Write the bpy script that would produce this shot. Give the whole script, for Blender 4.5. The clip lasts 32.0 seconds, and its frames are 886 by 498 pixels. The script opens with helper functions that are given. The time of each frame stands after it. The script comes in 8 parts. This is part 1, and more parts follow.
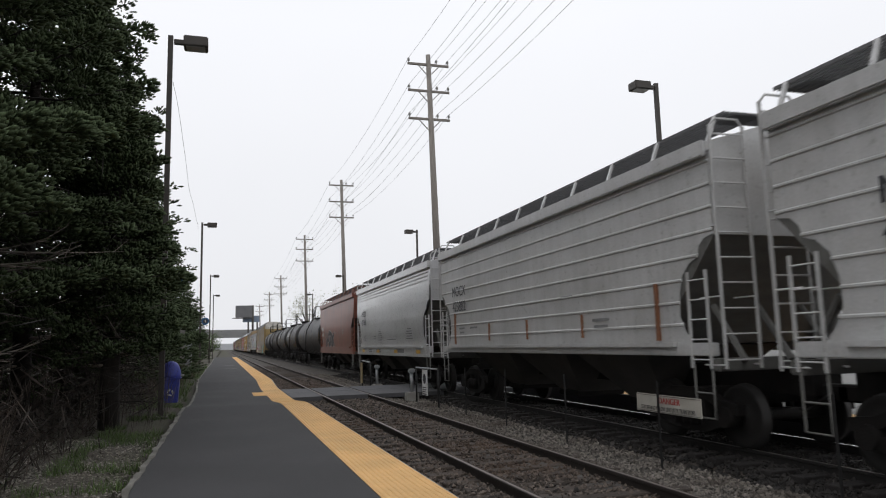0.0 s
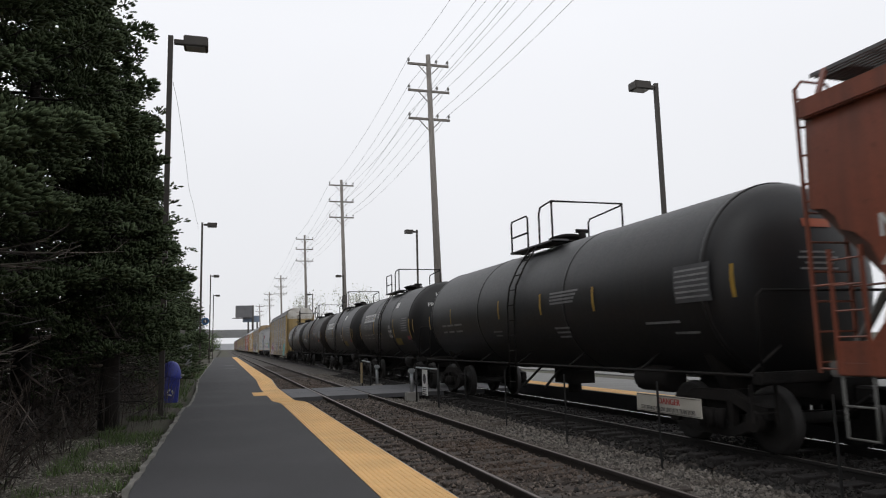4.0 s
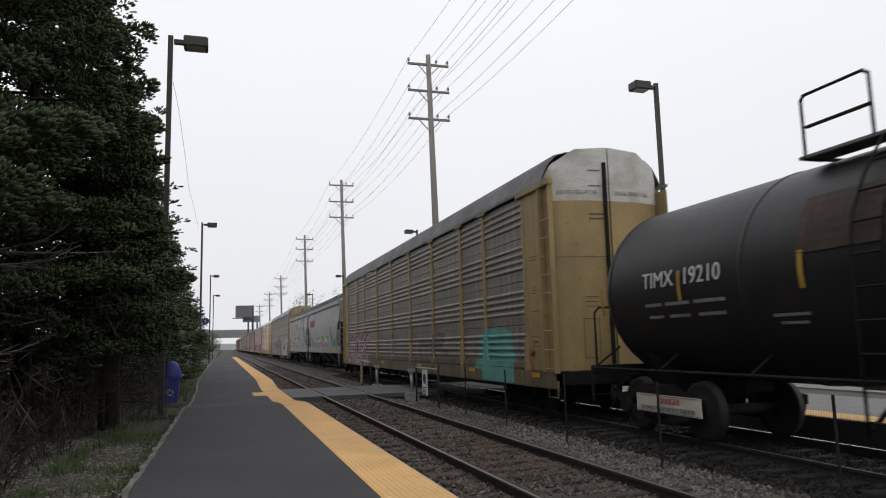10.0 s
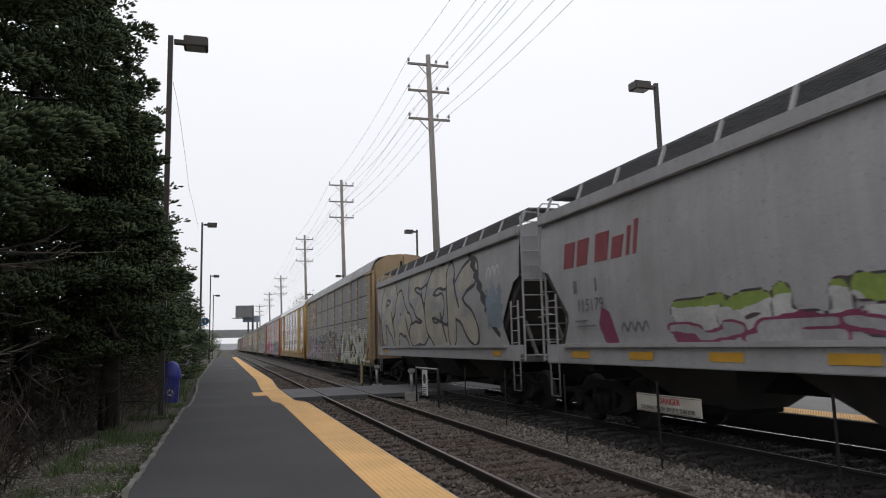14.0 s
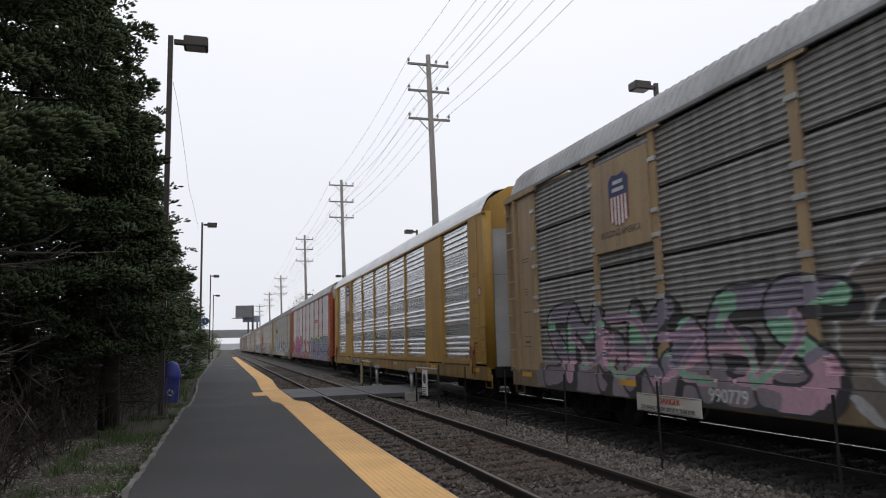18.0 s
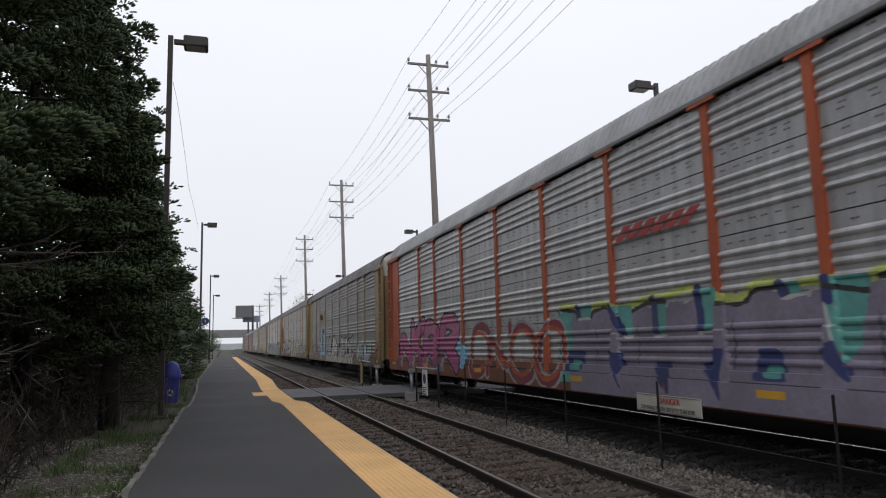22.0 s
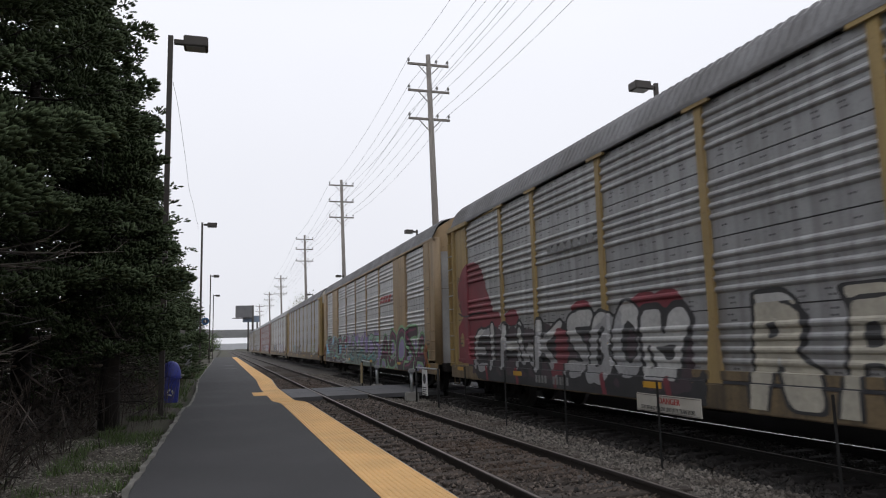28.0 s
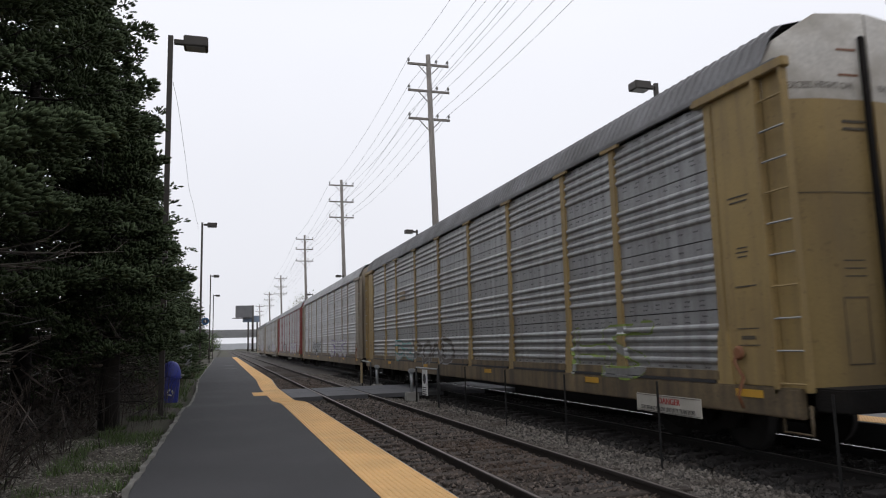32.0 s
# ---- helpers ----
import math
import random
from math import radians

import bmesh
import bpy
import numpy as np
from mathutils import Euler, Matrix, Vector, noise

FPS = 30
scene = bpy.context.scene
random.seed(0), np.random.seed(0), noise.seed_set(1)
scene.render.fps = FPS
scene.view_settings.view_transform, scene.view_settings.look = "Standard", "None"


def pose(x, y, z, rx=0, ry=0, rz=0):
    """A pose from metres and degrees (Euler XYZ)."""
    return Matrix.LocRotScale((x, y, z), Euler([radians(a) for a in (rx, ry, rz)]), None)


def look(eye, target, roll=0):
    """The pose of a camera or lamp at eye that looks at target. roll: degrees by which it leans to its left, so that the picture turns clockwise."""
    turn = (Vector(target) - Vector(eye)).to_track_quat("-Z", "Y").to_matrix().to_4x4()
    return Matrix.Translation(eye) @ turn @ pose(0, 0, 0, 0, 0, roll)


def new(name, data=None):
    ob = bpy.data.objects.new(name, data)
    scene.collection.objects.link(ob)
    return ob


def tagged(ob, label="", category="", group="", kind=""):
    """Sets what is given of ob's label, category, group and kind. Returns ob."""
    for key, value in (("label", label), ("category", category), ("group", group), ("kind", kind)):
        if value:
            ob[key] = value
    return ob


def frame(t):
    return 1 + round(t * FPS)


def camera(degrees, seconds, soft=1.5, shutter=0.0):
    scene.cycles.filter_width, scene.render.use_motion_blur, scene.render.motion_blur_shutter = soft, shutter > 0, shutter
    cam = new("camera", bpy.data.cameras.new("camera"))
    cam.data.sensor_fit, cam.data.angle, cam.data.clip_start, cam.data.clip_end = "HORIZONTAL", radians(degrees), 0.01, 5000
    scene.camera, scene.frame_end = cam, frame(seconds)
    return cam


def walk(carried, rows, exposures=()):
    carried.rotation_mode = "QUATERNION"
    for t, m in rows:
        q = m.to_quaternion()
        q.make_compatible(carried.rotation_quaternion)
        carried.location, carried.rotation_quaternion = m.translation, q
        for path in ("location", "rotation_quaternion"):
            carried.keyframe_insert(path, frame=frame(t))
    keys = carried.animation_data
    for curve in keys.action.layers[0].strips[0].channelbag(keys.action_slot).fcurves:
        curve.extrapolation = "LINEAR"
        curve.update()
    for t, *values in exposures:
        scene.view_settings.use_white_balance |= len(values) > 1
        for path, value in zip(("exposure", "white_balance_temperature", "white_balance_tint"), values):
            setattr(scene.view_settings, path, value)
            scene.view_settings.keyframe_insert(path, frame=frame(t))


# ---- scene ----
cam = camera(64.255, 32.0, soft=1.1, shutter=0.16)
EYE = Vector((0.0, 0.0, 1.6545))
PITCH, YAW, ROLL = radians(7.5633), radians(17.3861), -1.4497
AIM = EYE + Vector((math.sin(YAW) * math.cos(PITCH), math.cos(YAW) * math.cos(PITCH), math.sin(PITCH)))
walk(cam, [(0.0, look(EYE, AIM, ROLL)), (32.0, look(EYE, AIM, ROLL))],
     [(0.0, 0.06, 6500, 10), (6.0, 0.0, 6500, 10), (9.0, 0.0, 6500, 10), (11.5, 0.09, 6500, 10.5),
      (14.0, 0.09, 6460, 11), (20.0, 0.05, 6340, 11.5), (32.0, 0.04, 6370, 12)])

# ---- world and sun: a bright, even overcast ----
world = bpy.data.worlds.new("overcast")
world.use_nodes = True
scene.world = world
wn, wl = world.node_tree.nodes, world.node_tree.links
sky = wn.new("ShaderNodeTexSky")
sky.sky_type, sky.sun_disc = "NISHITA", False
sky.sun_elevation, sky.sun_rotation = radians(52), radians(200)
hsv = wn.new("ShaderNodeHueSaturation")
hsv.inputs["Saturation"].default_value, hsv.inputs["Value"].default_value = 0.12, 0.08
wl.new(sky.outputs[0], hsv.inputs["Color"])
tc = wn.new("ShaderNodeTexCoord")
sx = wn.new("ShaderNodeSeparateXYZ")
wl.new(tc.outputs["Generated"], sx.inputs[0])
rampw = wn.new("ShaderNodeValToRGB")
rampw.color_ramp.elements[0].position, rampw.color_ramp.elements[0].color = 0.0, (0.80, 0.81, 0.84, 1)
rampw.color_ramp.elements[1].position, rampw.color_ramp.elements[1].color = 0.42, (0.965, 0.98, 1.025, 1)
wl.new(sx.outputs[2], rampw.inputs[0])
cloud = wn.new("ShaderNodeTexNoise")
cloud.inputs["Scale"].default_value, cloud.inputs["Detail"].default_value = 2.2, 4
wl.new(tc.outputs["Generated"], cloud.inputs["Vector"])
cmul = wn.new("ShaderNodeMapRange")
cmul.inputs["To Min"].default_value, cmul.inputs["To Max"].default_value = 0.96, 1.04
wl.new(cloud.outputs[0], cmul.inputs[0])
wmix = wn.new("ShaderNodeMix")
wmix.data_type = "RGBA"
wmix.inputs[0].default_value = 0.08
wl.new(rampw.outputs[0], wmix.inputs[6])
wl.new(hsv.outputs[0], wmix.inputs[7])
wv = wn.new("ShaderNodeVectorMath")
wv.operation = "SCALE"
wl.new(wmix.outputs[2], wv.inputs[0])
wl.new(cmul.outputs[0], wv.inputs["Scale"])
wl.new(wv.outputs[0], wn["Background"].inputs["Color"])
wn["Background"].inputs["Strength"].default_value = 1.0
sun = new("sun", bpy.data.lights.new("sun", "SUN"))
sun.data.energy, sun.data.angle, sun.data.color = 0.3, radians(25), (1.0, 0.97, 0.93)
sun.matrix_world = look((0, 0, 40), (14, 26, 0))


# ---- materials ----
def srf(name, col, rough=0.75, metal=0.0, var=0.25, scale=3.0, fine=40.0, bump=0.15, dirt=None, amount=0.5, streak=False, stretch=(1, 1, 1), island=0.0, objrand=0.0, spec=0.5, world_space=False, coat=0.0):
    """A surface with two scales of variation, optional dirt or streaks, and fine relief."""
    m = bpy.data.materials.new(name)
    m.use_nodes = True
    n, l = m.node_tree.nodes, m.node_tree.links
    b = n["Principled BSDF"]
    b.inputs["Metallic"].default_value = metal
    b.inputs["Specular IOR Level"].default_value = spec
    b.inputs["Coat Weight"].default_value, b.inputs["Coat Roughness"].default_value = coat, 0.12
    if world_space:
        co = n.new("ShaderNodeNewGeometry").outputs["Position"]
    else:
        co = n.new("ShaderNodeTexCoord").outputs["Object"]
    mp = n.new("ShaderNodeMapping")
    mp.inputs["Scale"].default_value = stretch
    l.new(co, mp.inputs[0])
    big = n.new("ShaderNodeTexNoise")
    big.inputs["Scale"].default_value, big.inputs["Detail"].default_value = scale, 5
    l.new(mp.outputs[0], big.inputs["Vector"])
    small = n.new("ShaderNodeTexNoise")
    small.inputs["Scale"].default_value, small.inputs["Detail"].default_value = fine, 3
    l.new(co, small.inputs["Vector"])
    add = n.new("ShaderNodeMath")
    add.operation = "ADD"
    l.new(big.outputs[0], add.inputs[0])
    l.new(small.outputs[0], add.inputs[1])
    mr = n.new("ShaderNodeMapRange")
    mr.inputs["From Min"].default_value, mr.inputs["From Max"].default_value = 0.6, 1.4
    mr.inputs["To Min"].default_value, mr.inputs["To Max"].default_value = 1 - var, 1 + var
    l.new(add.outputs[0], mr.inputs[0])
    val = mr.outputs[0]
    for amt, node, sock in ((island, "ShaderNodeNewGeometry", "Random Per Island"), (objrand, "ShaderNodeObjectInfo", "Random")):
        if amt:
            r = n.new(node)
            m2 = n.new("ShaderNodeMapRange")
            m2.inputs["To Min"].default_value, m2.inputs["To Max"].default_value = 1 - amt, 1 + amt
            l.new(r.outputs[sock], m2.inputs[0])
            mm = n.new("ShaderNodeMath")
            mm.operation = "MULTIPLY"
            l.new(val, mm.inputs[0])
            l.new(m2.outputs[0], mm.inputs[1])
            val = mm.outputs[0]
    vm = n.new("ShaderNodeVectorMath")
    vm.operation = "SCALE"
    vm.inputs[0].default_value = col
    l.new(val, vm.inputs["Scale"])
    out = vm.outputs[0]
    if dirt:
        dn = n.new("ShaderNodeTexNoise")
        dn.inputs["Scale"].default_value, dn.inputs["Detail"].default_value = (1.0 if streak else scale * 0.7), 6
        dm = n.new("ShaderNodeMapping")
        dm.inputs["Scale"].default_value = (1, 5.5, 0.35) if streak else (1, 1, 1)
        dm.inputs["Location"].default_value = (3.1, 7.7, 1.3)
        l.new(co, dm.inputs[0])
        l.new(dm.outputs[0], dn.inputs["Vector"])
        dr = n.new("ShaderNodeMapRange")
        dr.inputs["From Min"].default_value, dr.inputs["From Max"].default_value = 0.42, 0.72
        dr.inputs["To Max"].default_value = amount
        l.new(dn.outputs[0], dr.inputs[0])
        mx = n.new("ShaderNodeMix")
        mx.data_type = "RGBA"
        l.new(dr.outputs[0], mx.inputs[0])
        l.new(out, mx.inputs[6])
        mx.inputs[7].default_value = (*dirt, 1)
        out = mx.outputs[2]
    if dirt and streak:
        # broad grime clouds and small chips over the streaks
        for sc, det, lo, hi, amt, k in ((0.7, 7, 0.48, 0.75, 0.45, 0.75), (11.0, 5, 0.6, 0.68, 0.4, 0.55)):
            gn = n.new("ShaderNodeTexNoise")
            gn.inputs["Scale"].default_value, gn.inputs["Detail"].default_value, gn.inputs["Roughness"].default_value = sc, det, 0.62
            gm = n.new("ShaderNodeMapping")
            gm.inputs["Location"].default_value = (11.3 * sc, 2.1, 5.7)
            l.new(co, gm.inputs[0])
            l.new(gm.outputs[0], gn.inputs["Vector"])
            gr = n.new("ShaderNodeMapRange")
            gr.inputs["From Min"].default_value, gr.inputs["From Max"].default_value, gr.inputs["To Max"].default_value = lo, hi, amt
            l.new(gn.outputs[0], gr.inputs[0])
            gx = n.new("ShaderNodeMix")
            gx.data_type = "RGBA"
            l.new(gr.outputs[0], gx.inputs[0])
            l.new(out, gx.inputs[6])
            gx.inputs[7].default_value = (dirt[0] * k, dirt[1] * k * 0.93, dirt[2] * k * 0.86, 1)
            out = gx.outputs[2]
    l.new(out, b.inputs["Base Color"])
    rr = n.new("ShaderNodeMapRange")
    spread = min(0.12, 0.5 * var)
    rr.inputs["To Min"].default_value, rr.inputs["To Max"].default_value = max(0.05, rough - spread), min(1, rough + spread)
    l.new(small.outputs[0], rr.inputs[0])
    l.new(rr.outputs[0], b.inputs["Roughness"])
    if bump:
        bp = n.new("ShaderNodeBump")
        bp.inputs["Strength"].default_value, bp.inputs["Distance"].default_value = bump, 0.02
        l.new(small.outputs[0], bp.inputs["Height"])
        l.new(bp.outputs[0], b.inputs["Normal"])
    return m


M = {}
M["asphalt"] = srf("asphalt", (0.047, 0.046, 0.0485), 0.88, var=0.3, scale=0.6, fine=120, bump=0.35, dirt=(0.034, 0.033, 0.035), amount=0.6, world_space=True)
M["patch"] = srf("worn_patch", (0.11, 0.11, 0.11), 0.9, var=0.4, scale=2.0, fine=90, bump=0.3, world_space=True)
M["tactile"] = srf("tactile_yellow", (0.72, 0.43, 0.165), 0.7, var=0.14, scale=1.5, fine=60, bump=0.1, dirt=(0.3, 0.2, 0.08), amount=0.3, objrand=0.02, world_space=True)
M["kerb"] = srf("mossy_kerb", (0.2, 0.19, 0.17), 0.9, var=0.4, scale=2.5, fine=40, bump=0.4, dirt=(0.05, 0.05, 0.035), amount=0.8, world_space=True)
M["concrete"] = srf("concrete", (0.3, 0.29, 0.27), 0.9, var=0.2, scale=1.5, fine=50, bump=0.25, dirt=(0.12, 0.11, 0.1), amount=0.6, world_space=True)
M["rubber"] = srf("crossing_rubber", (0.085, 0.085, 0.09), 0.8, var=0.25, scale=2, fine=70, bump=0.2)
M["ballast"] = srf("ballast_bed", (0.06, 0.055, 0.05), 0.95, var=0.6, scale=1.4, fine=24, bump=1.0, dirt=(0.07, 0.045, 0.03), amount=0.7, world_space=True)
M["stone"] = srf("ballast_stone", (0.125, 0.112, 0.098), 0.9, var=0.3, scale=1.2, fine=40, bump=0.3, island=0.8, dirt=(0.06, 0.046, 0.036), amount=0.7, world_space=True)
M["trackstone"] = srf("rusty_ballast_stone", (0.088, 0.071, 0.059), 0.9, var=0.45, scale=0.8, fine=40, bump=0.3, island=0.9, dirt=(0.075, 0.045, 0.028), amount=0.75, world_space=True)
M["vergestone"] = srf("pale_verge_gravel", (0.2, 0.185, 0.16), 0.9, var=0.3, scale=1.2, fine=40, bump=0.3, island=0.6, dirt=(0.09, 0.075, 0.055), amount=0.6, world_space=True)
# Far-track rail and tie colours hold the shade that the train throws on them.
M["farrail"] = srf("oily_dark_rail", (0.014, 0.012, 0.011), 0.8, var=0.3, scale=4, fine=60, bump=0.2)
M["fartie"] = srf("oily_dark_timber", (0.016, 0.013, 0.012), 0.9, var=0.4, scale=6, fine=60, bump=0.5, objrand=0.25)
M["farconcrete"] = srf("pale_bridge_concrete", (0.24, 0.24, 0.24), 0.9, var=0.15, scale=0.3, fine=4, bump=0.1, dirt=(0.3, 0.3, 0.29), amount=0.6)
# Billboard grey with distance haze mixed into the base colour.
M["farboard"] = srf("weathered_grey_board", (0.15, 0.15, 0.155), 0.8, var=0.2, scale=0.5, fine=4, bump=0)
M["signface"] = srf("dusty_white_sign", (0.43, 0.41, 0.36), 0.6, var=0.15, scale=3, fine=40, bump=0.05, dirt=(0.28, 0.26, 0.22), amount=0.5)
# Near-black stone: the train's shade is painted into its colour.
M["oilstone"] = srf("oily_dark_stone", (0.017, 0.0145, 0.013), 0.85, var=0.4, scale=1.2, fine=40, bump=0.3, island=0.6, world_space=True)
M["tie"] = srf("weathered_timber", (0.05, 0.038, 0.03), 0.9, var=0.4, scale=6, fine=60, bump=0.5, stretch=(0.3, 3, 3), objrand=0.25)
M["rail"] = srf("rusty_rail", (0.024, 0.018, 0.015), 0.8, 0.1, var=0.3, scale=4, fine=60, bump=0.2)
M["railtop"] = srf("polished_rail_head", (0.6, 0.59, 0.58), 0.25, 1.0, var=0.1, scale=4, fine=60, bump=0.02)
M["dirt"] = srf("leaf_litter", (0.06, 0.05, 0.038), 0.95, var=0.5, scale=0.8, fine=30, bump=0.8, dirt=(0.05, 0.065, 0.025), amount=0.8, world_space=True)
M["grass"] = srf("grass_blades", (0.07, 0.11, 0.03), 0.8, var=0.3, scale=2, fine=30, bump=0, island=0.5, world_space=True)
M["weed"] = srf("dry_stems", (0.11, 0.085, 0.06), 0.85, var=0.3, scale=2, fine=30, bump=0, island=0.5, world_space=True)
M["needle"] = srf("spruce_needles", (0.062, 0.083, 0.042), 0.9, var=0.35, scale=0.9, fine=60, bump=0.5, island=0.3, spec=0.15)
M["bark"] = srf("spruce_bark", (0.024, 0.02, 0.017), 0.95, var=0.4, scale=5, fine=40, bump=0.6)
M["deadwood"] = srf("dead_branch", (0.2, 0.175, 0.15), 0.9, var=0.4, scale=3, fine=40, bump=0.3, island=0.45)
# Twig and brush colours are darkened to hold the shade of the crowns.
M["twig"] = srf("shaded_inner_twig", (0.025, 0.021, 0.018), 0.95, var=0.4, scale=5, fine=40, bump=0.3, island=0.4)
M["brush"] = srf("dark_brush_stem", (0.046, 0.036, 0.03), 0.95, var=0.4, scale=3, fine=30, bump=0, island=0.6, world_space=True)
# Leaf colour is paled to paint the haze over distant trees.
M["leaf"] = srf("pale_buds", (0.3, 0.31, 0.22), 0.8, var=0.3, scale=1, fine=20, bump=0, island=0.4)
M["lamp"] = srf("dark_bronze_paint", (0.055, 0.048, 0.042), 0.55, 0.2, var=0.2, scale=3, fine=40, bump=0.05)
M["neartop"] = srf("dull_rail_head", (0.24, 0.21, 0.19), 0.5, 0.8, var=0.2, scale=4, fine=60, bump=0.05)
M["farslab"] = srf("far_platform_concrete", (0.17, 0.168, 0.16), 0.9, var=0.2, scale=1.5, fine=50, bump=0.25, world_space=True)
M["labelface"] = srf("faded_label", (0.4, 0.33, 0.28), 0.6, var=0.2, bump=0)
M["lens"] = srf("lamp_lens", (0.35, 0.35, 0.34), 0.35, var=0.1, bump=0)
M["pole"] = srf("grey_weathered_pole", (0.22, 0.2, 0.18), 0.9, var=0.3, scale=2, fine=30, bump=0.4, stretch=(4, 4, 0.4))
# Sign blue, paled to carry the haze in front of it.
M["farblue"] = srf("faded_blue_board", (0.2, 0.25, 0.33), 0.7, var=0.1, scale=0.5, bump=0)
M["haze"] = srf("pale_misty_distance", (0.5, 0.51, 0.53), 1.0, var=0.12, scale=0.02, fine=0.2, bump=0)
M["wire"] = srf("cable", (0.12, 0.12, 0.125), 0.6, 0.3, var=0.1, bump=0)
M["binblue"] = srf("blue_plastic", (0.035, 0.05, 0.32), 0.5, var=0.12, scale=3, fine=40, bump=0.05, dirt=(0.06, 0.06, 0.12), amount=0.4)
M["white"] = srf("white_paint", (0.72, 0.72, 0.7), 0.6, var=0.1, scale=3, fine=40, bump=0.05, dirt=(0.4, 0.38, 0.34), amount=0.5)
M["signred"] = srf("red_lettering", (0.34, 0.05, 0.045), 0.6, var=0.1, bump=0)
M["ink"] = srf("black_lettering", (0.035, 0.035, 0.04), 0.6, var=0.15, bump=0)
M["greyink"] = srf("worn_grey_lettering", (0.13, 0.13, 0.135), 0.7, var=0.35, scale=4, fine=30, bump=0)
M["signblue"] = srf("blue_sign", (0.03, 0.11, 0.25), 0.5, var=0.1, bump=0)
M["galv"] = srf("galvanised_steel", (0.33, 0.34, 0.35), 0.5, 0.6, var=0.2, scale=4, fine=50, bump=0.1)
M["fence"] = srf("dark_fence_steel", (0.025, 0.025, 0.025), 0.6, 0.4, var=0.25, scale=4, fine=50, bump=0.1)
M["amber"] = srf("yellow_reflector", (0.55, 0.3, 0.03), 0.5, var=0.12, scale=3, bump=0, dirt=(0.3, 0.2, 0.05), amount=0.4)
M["amberstrip"] = srf("worn_yellow_strip", (0.33, 0.2, 0.025), 0.6, var=0.25, scale=3, bump=0, dirt=(0.12, 0.08, 0.02), amount=0.6)
M["amberdim"] = srf("dull_yellow_placard", (0.2, 0.14, 0.02), 0.6, var=0.2, scale=3, bump=0, dirt=(0.08, 0.06, 0.02), amount=0.6)
M["steel"] = srf("dark_underframe_steel", (0.012, 0.011, 0.0105), 0.85, 0.0, var=0.4, scale=3, fine=30, bump=0.4, dirt=(0.024, 0.019, 0.016), amount=0.5, spec=0.2)
M["wheel"] = srf("wheel_steel", (0.013, 0.0115, 0.0105), 0.8, 0.0, var=0.3, scale=4, fine=30, bump=0.3)
M["tread"] = srf("polished_wheel_tread", (0.03, 0.028, 0.027), 0.6, 0.3, var=0.2, bump=0)
M["roof"] = srf("galvanised_roof", (0.36, 0.365, 0.37), 0.6, 0.3, var=0.2, scale=1.2, fine=30, bump=0.15, dirt=(0.16, 0.15, 0.145), amount=0.5)
M["bright_roof"] = srf("bright_galvanised_roof", (0.68, 0.69, 0.71), 0.5, 0.25, var=0.12, scale=1.2, fine=30, bump=0.1, dirt=(0.4, 0.4, 0.4), amount=0.25)
M["darkroof"] = srf("sooty_roof", (0.2, 0.2, 0.205), 0.7, 0.2, var=0.25, scale=1.2, fine=30, bump=0.15, dirt=(0.09, 0.085, 0.08), amount=0.6)
M["doorwhite"] = srf("stained_white_door_top", (0.56, 0.54, 0.5), 0.7, var=0.2, scale=2.5, fine=20, bump=0.1, dirt=(0.3, 0.27, 0.22), amount=0.8)
M["grate"] = srf("running_board", (0.13, 0.13, 0.133), 0.7, 0.3, var=0.3, scale=6, fine=50, bump=0.4)


M["chute"] = srf("dusty_dark_chute", (0.05, 0.047, 0.044), 0.85, var=0.3, scale=2, fine=30, bump=0.2, dirt=(0.085, 0.078, 0.07), amount=0.6)


def paint(name, col, dirt=(0.12, 0.1, 0.08), amount=0.5, rough=0.6, metal=0.0, var=0.14, bump=0.06, coat=0.0):
    return srf(name, col, rough, metal, var=var, scale=1.1, fine=26, bump=bump, dirt=dirt, amount=amount, streak=True, coat=coat)


M["hop_grey"] = paint("light_grey_hopper_paint", (0.49, 0.49, 0.485), (0.36, 0.355, 0.345), 0.4, 0.35, bump=0.01, coat=0.6)
M["hop_smooth"] = paint("grey_streaked_hopper_paint", (0.51, 0.51, 0.515), (0.39, 0.39, 0.39), 0.3, 0.28, var=0.05, bump=0.004, coat=1.0)
M["hop_cp"] = paint("pale_grey_hopper_paint", (0.33, 0.332, 0.338), (0.25, 0.246, 0.242), 0.45)
M["hop_red"] = paint("oxide_red_hopper_paint", (0.22, 0.066, 0.038), (0.13, 0.048, 0.032), 0.75, 0.45, bump=0.01, coat=0.25)
M["dirtysill"] = paint("grimy_ochre_sill", (0.17, 0.125, 0.07), (0.05, 0.042, 0.034), 0.9, var=0.4)
M["y_sill"] = paint("yellow_sill", (0.27, 0.165, 0.035), (0.1, 0.07, 0.035), 0.9, var=0.3)
M["tansill"] = paint("dirty_tan_sill", (0.24, 0.165, 0.08), (0.11, 0.085, 0.06), 0.8)
M["fadeblue"] = paint("faded_blue_emblem", (0.16, 0.26, 0.42), (0.2, 0.22, 0.26), 0.6)
M["dimink"] = paint("worn_black_stencil", (0.07, 0.06, 0.045), (0.12, 0.095, 0.06), 0.6)
M["orangesill"] = paint("grimy_orange_sill", (0.2, 0.065, 0.03), (0.1, 0.05, 0.035), 0.8)
# Darker copies of the hopper paints: dirt plus the shade under the body.
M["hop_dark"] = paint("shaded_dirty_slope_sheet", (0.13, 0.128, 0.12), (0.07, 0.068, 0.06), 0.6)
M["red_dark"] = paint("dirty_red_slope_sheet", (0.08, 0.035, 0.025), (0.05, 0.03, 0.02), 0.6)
M["rust"] = paint("rust", (0.22, 0.095, 0.045), (0.2, 0.08, 0.04), 0.6)
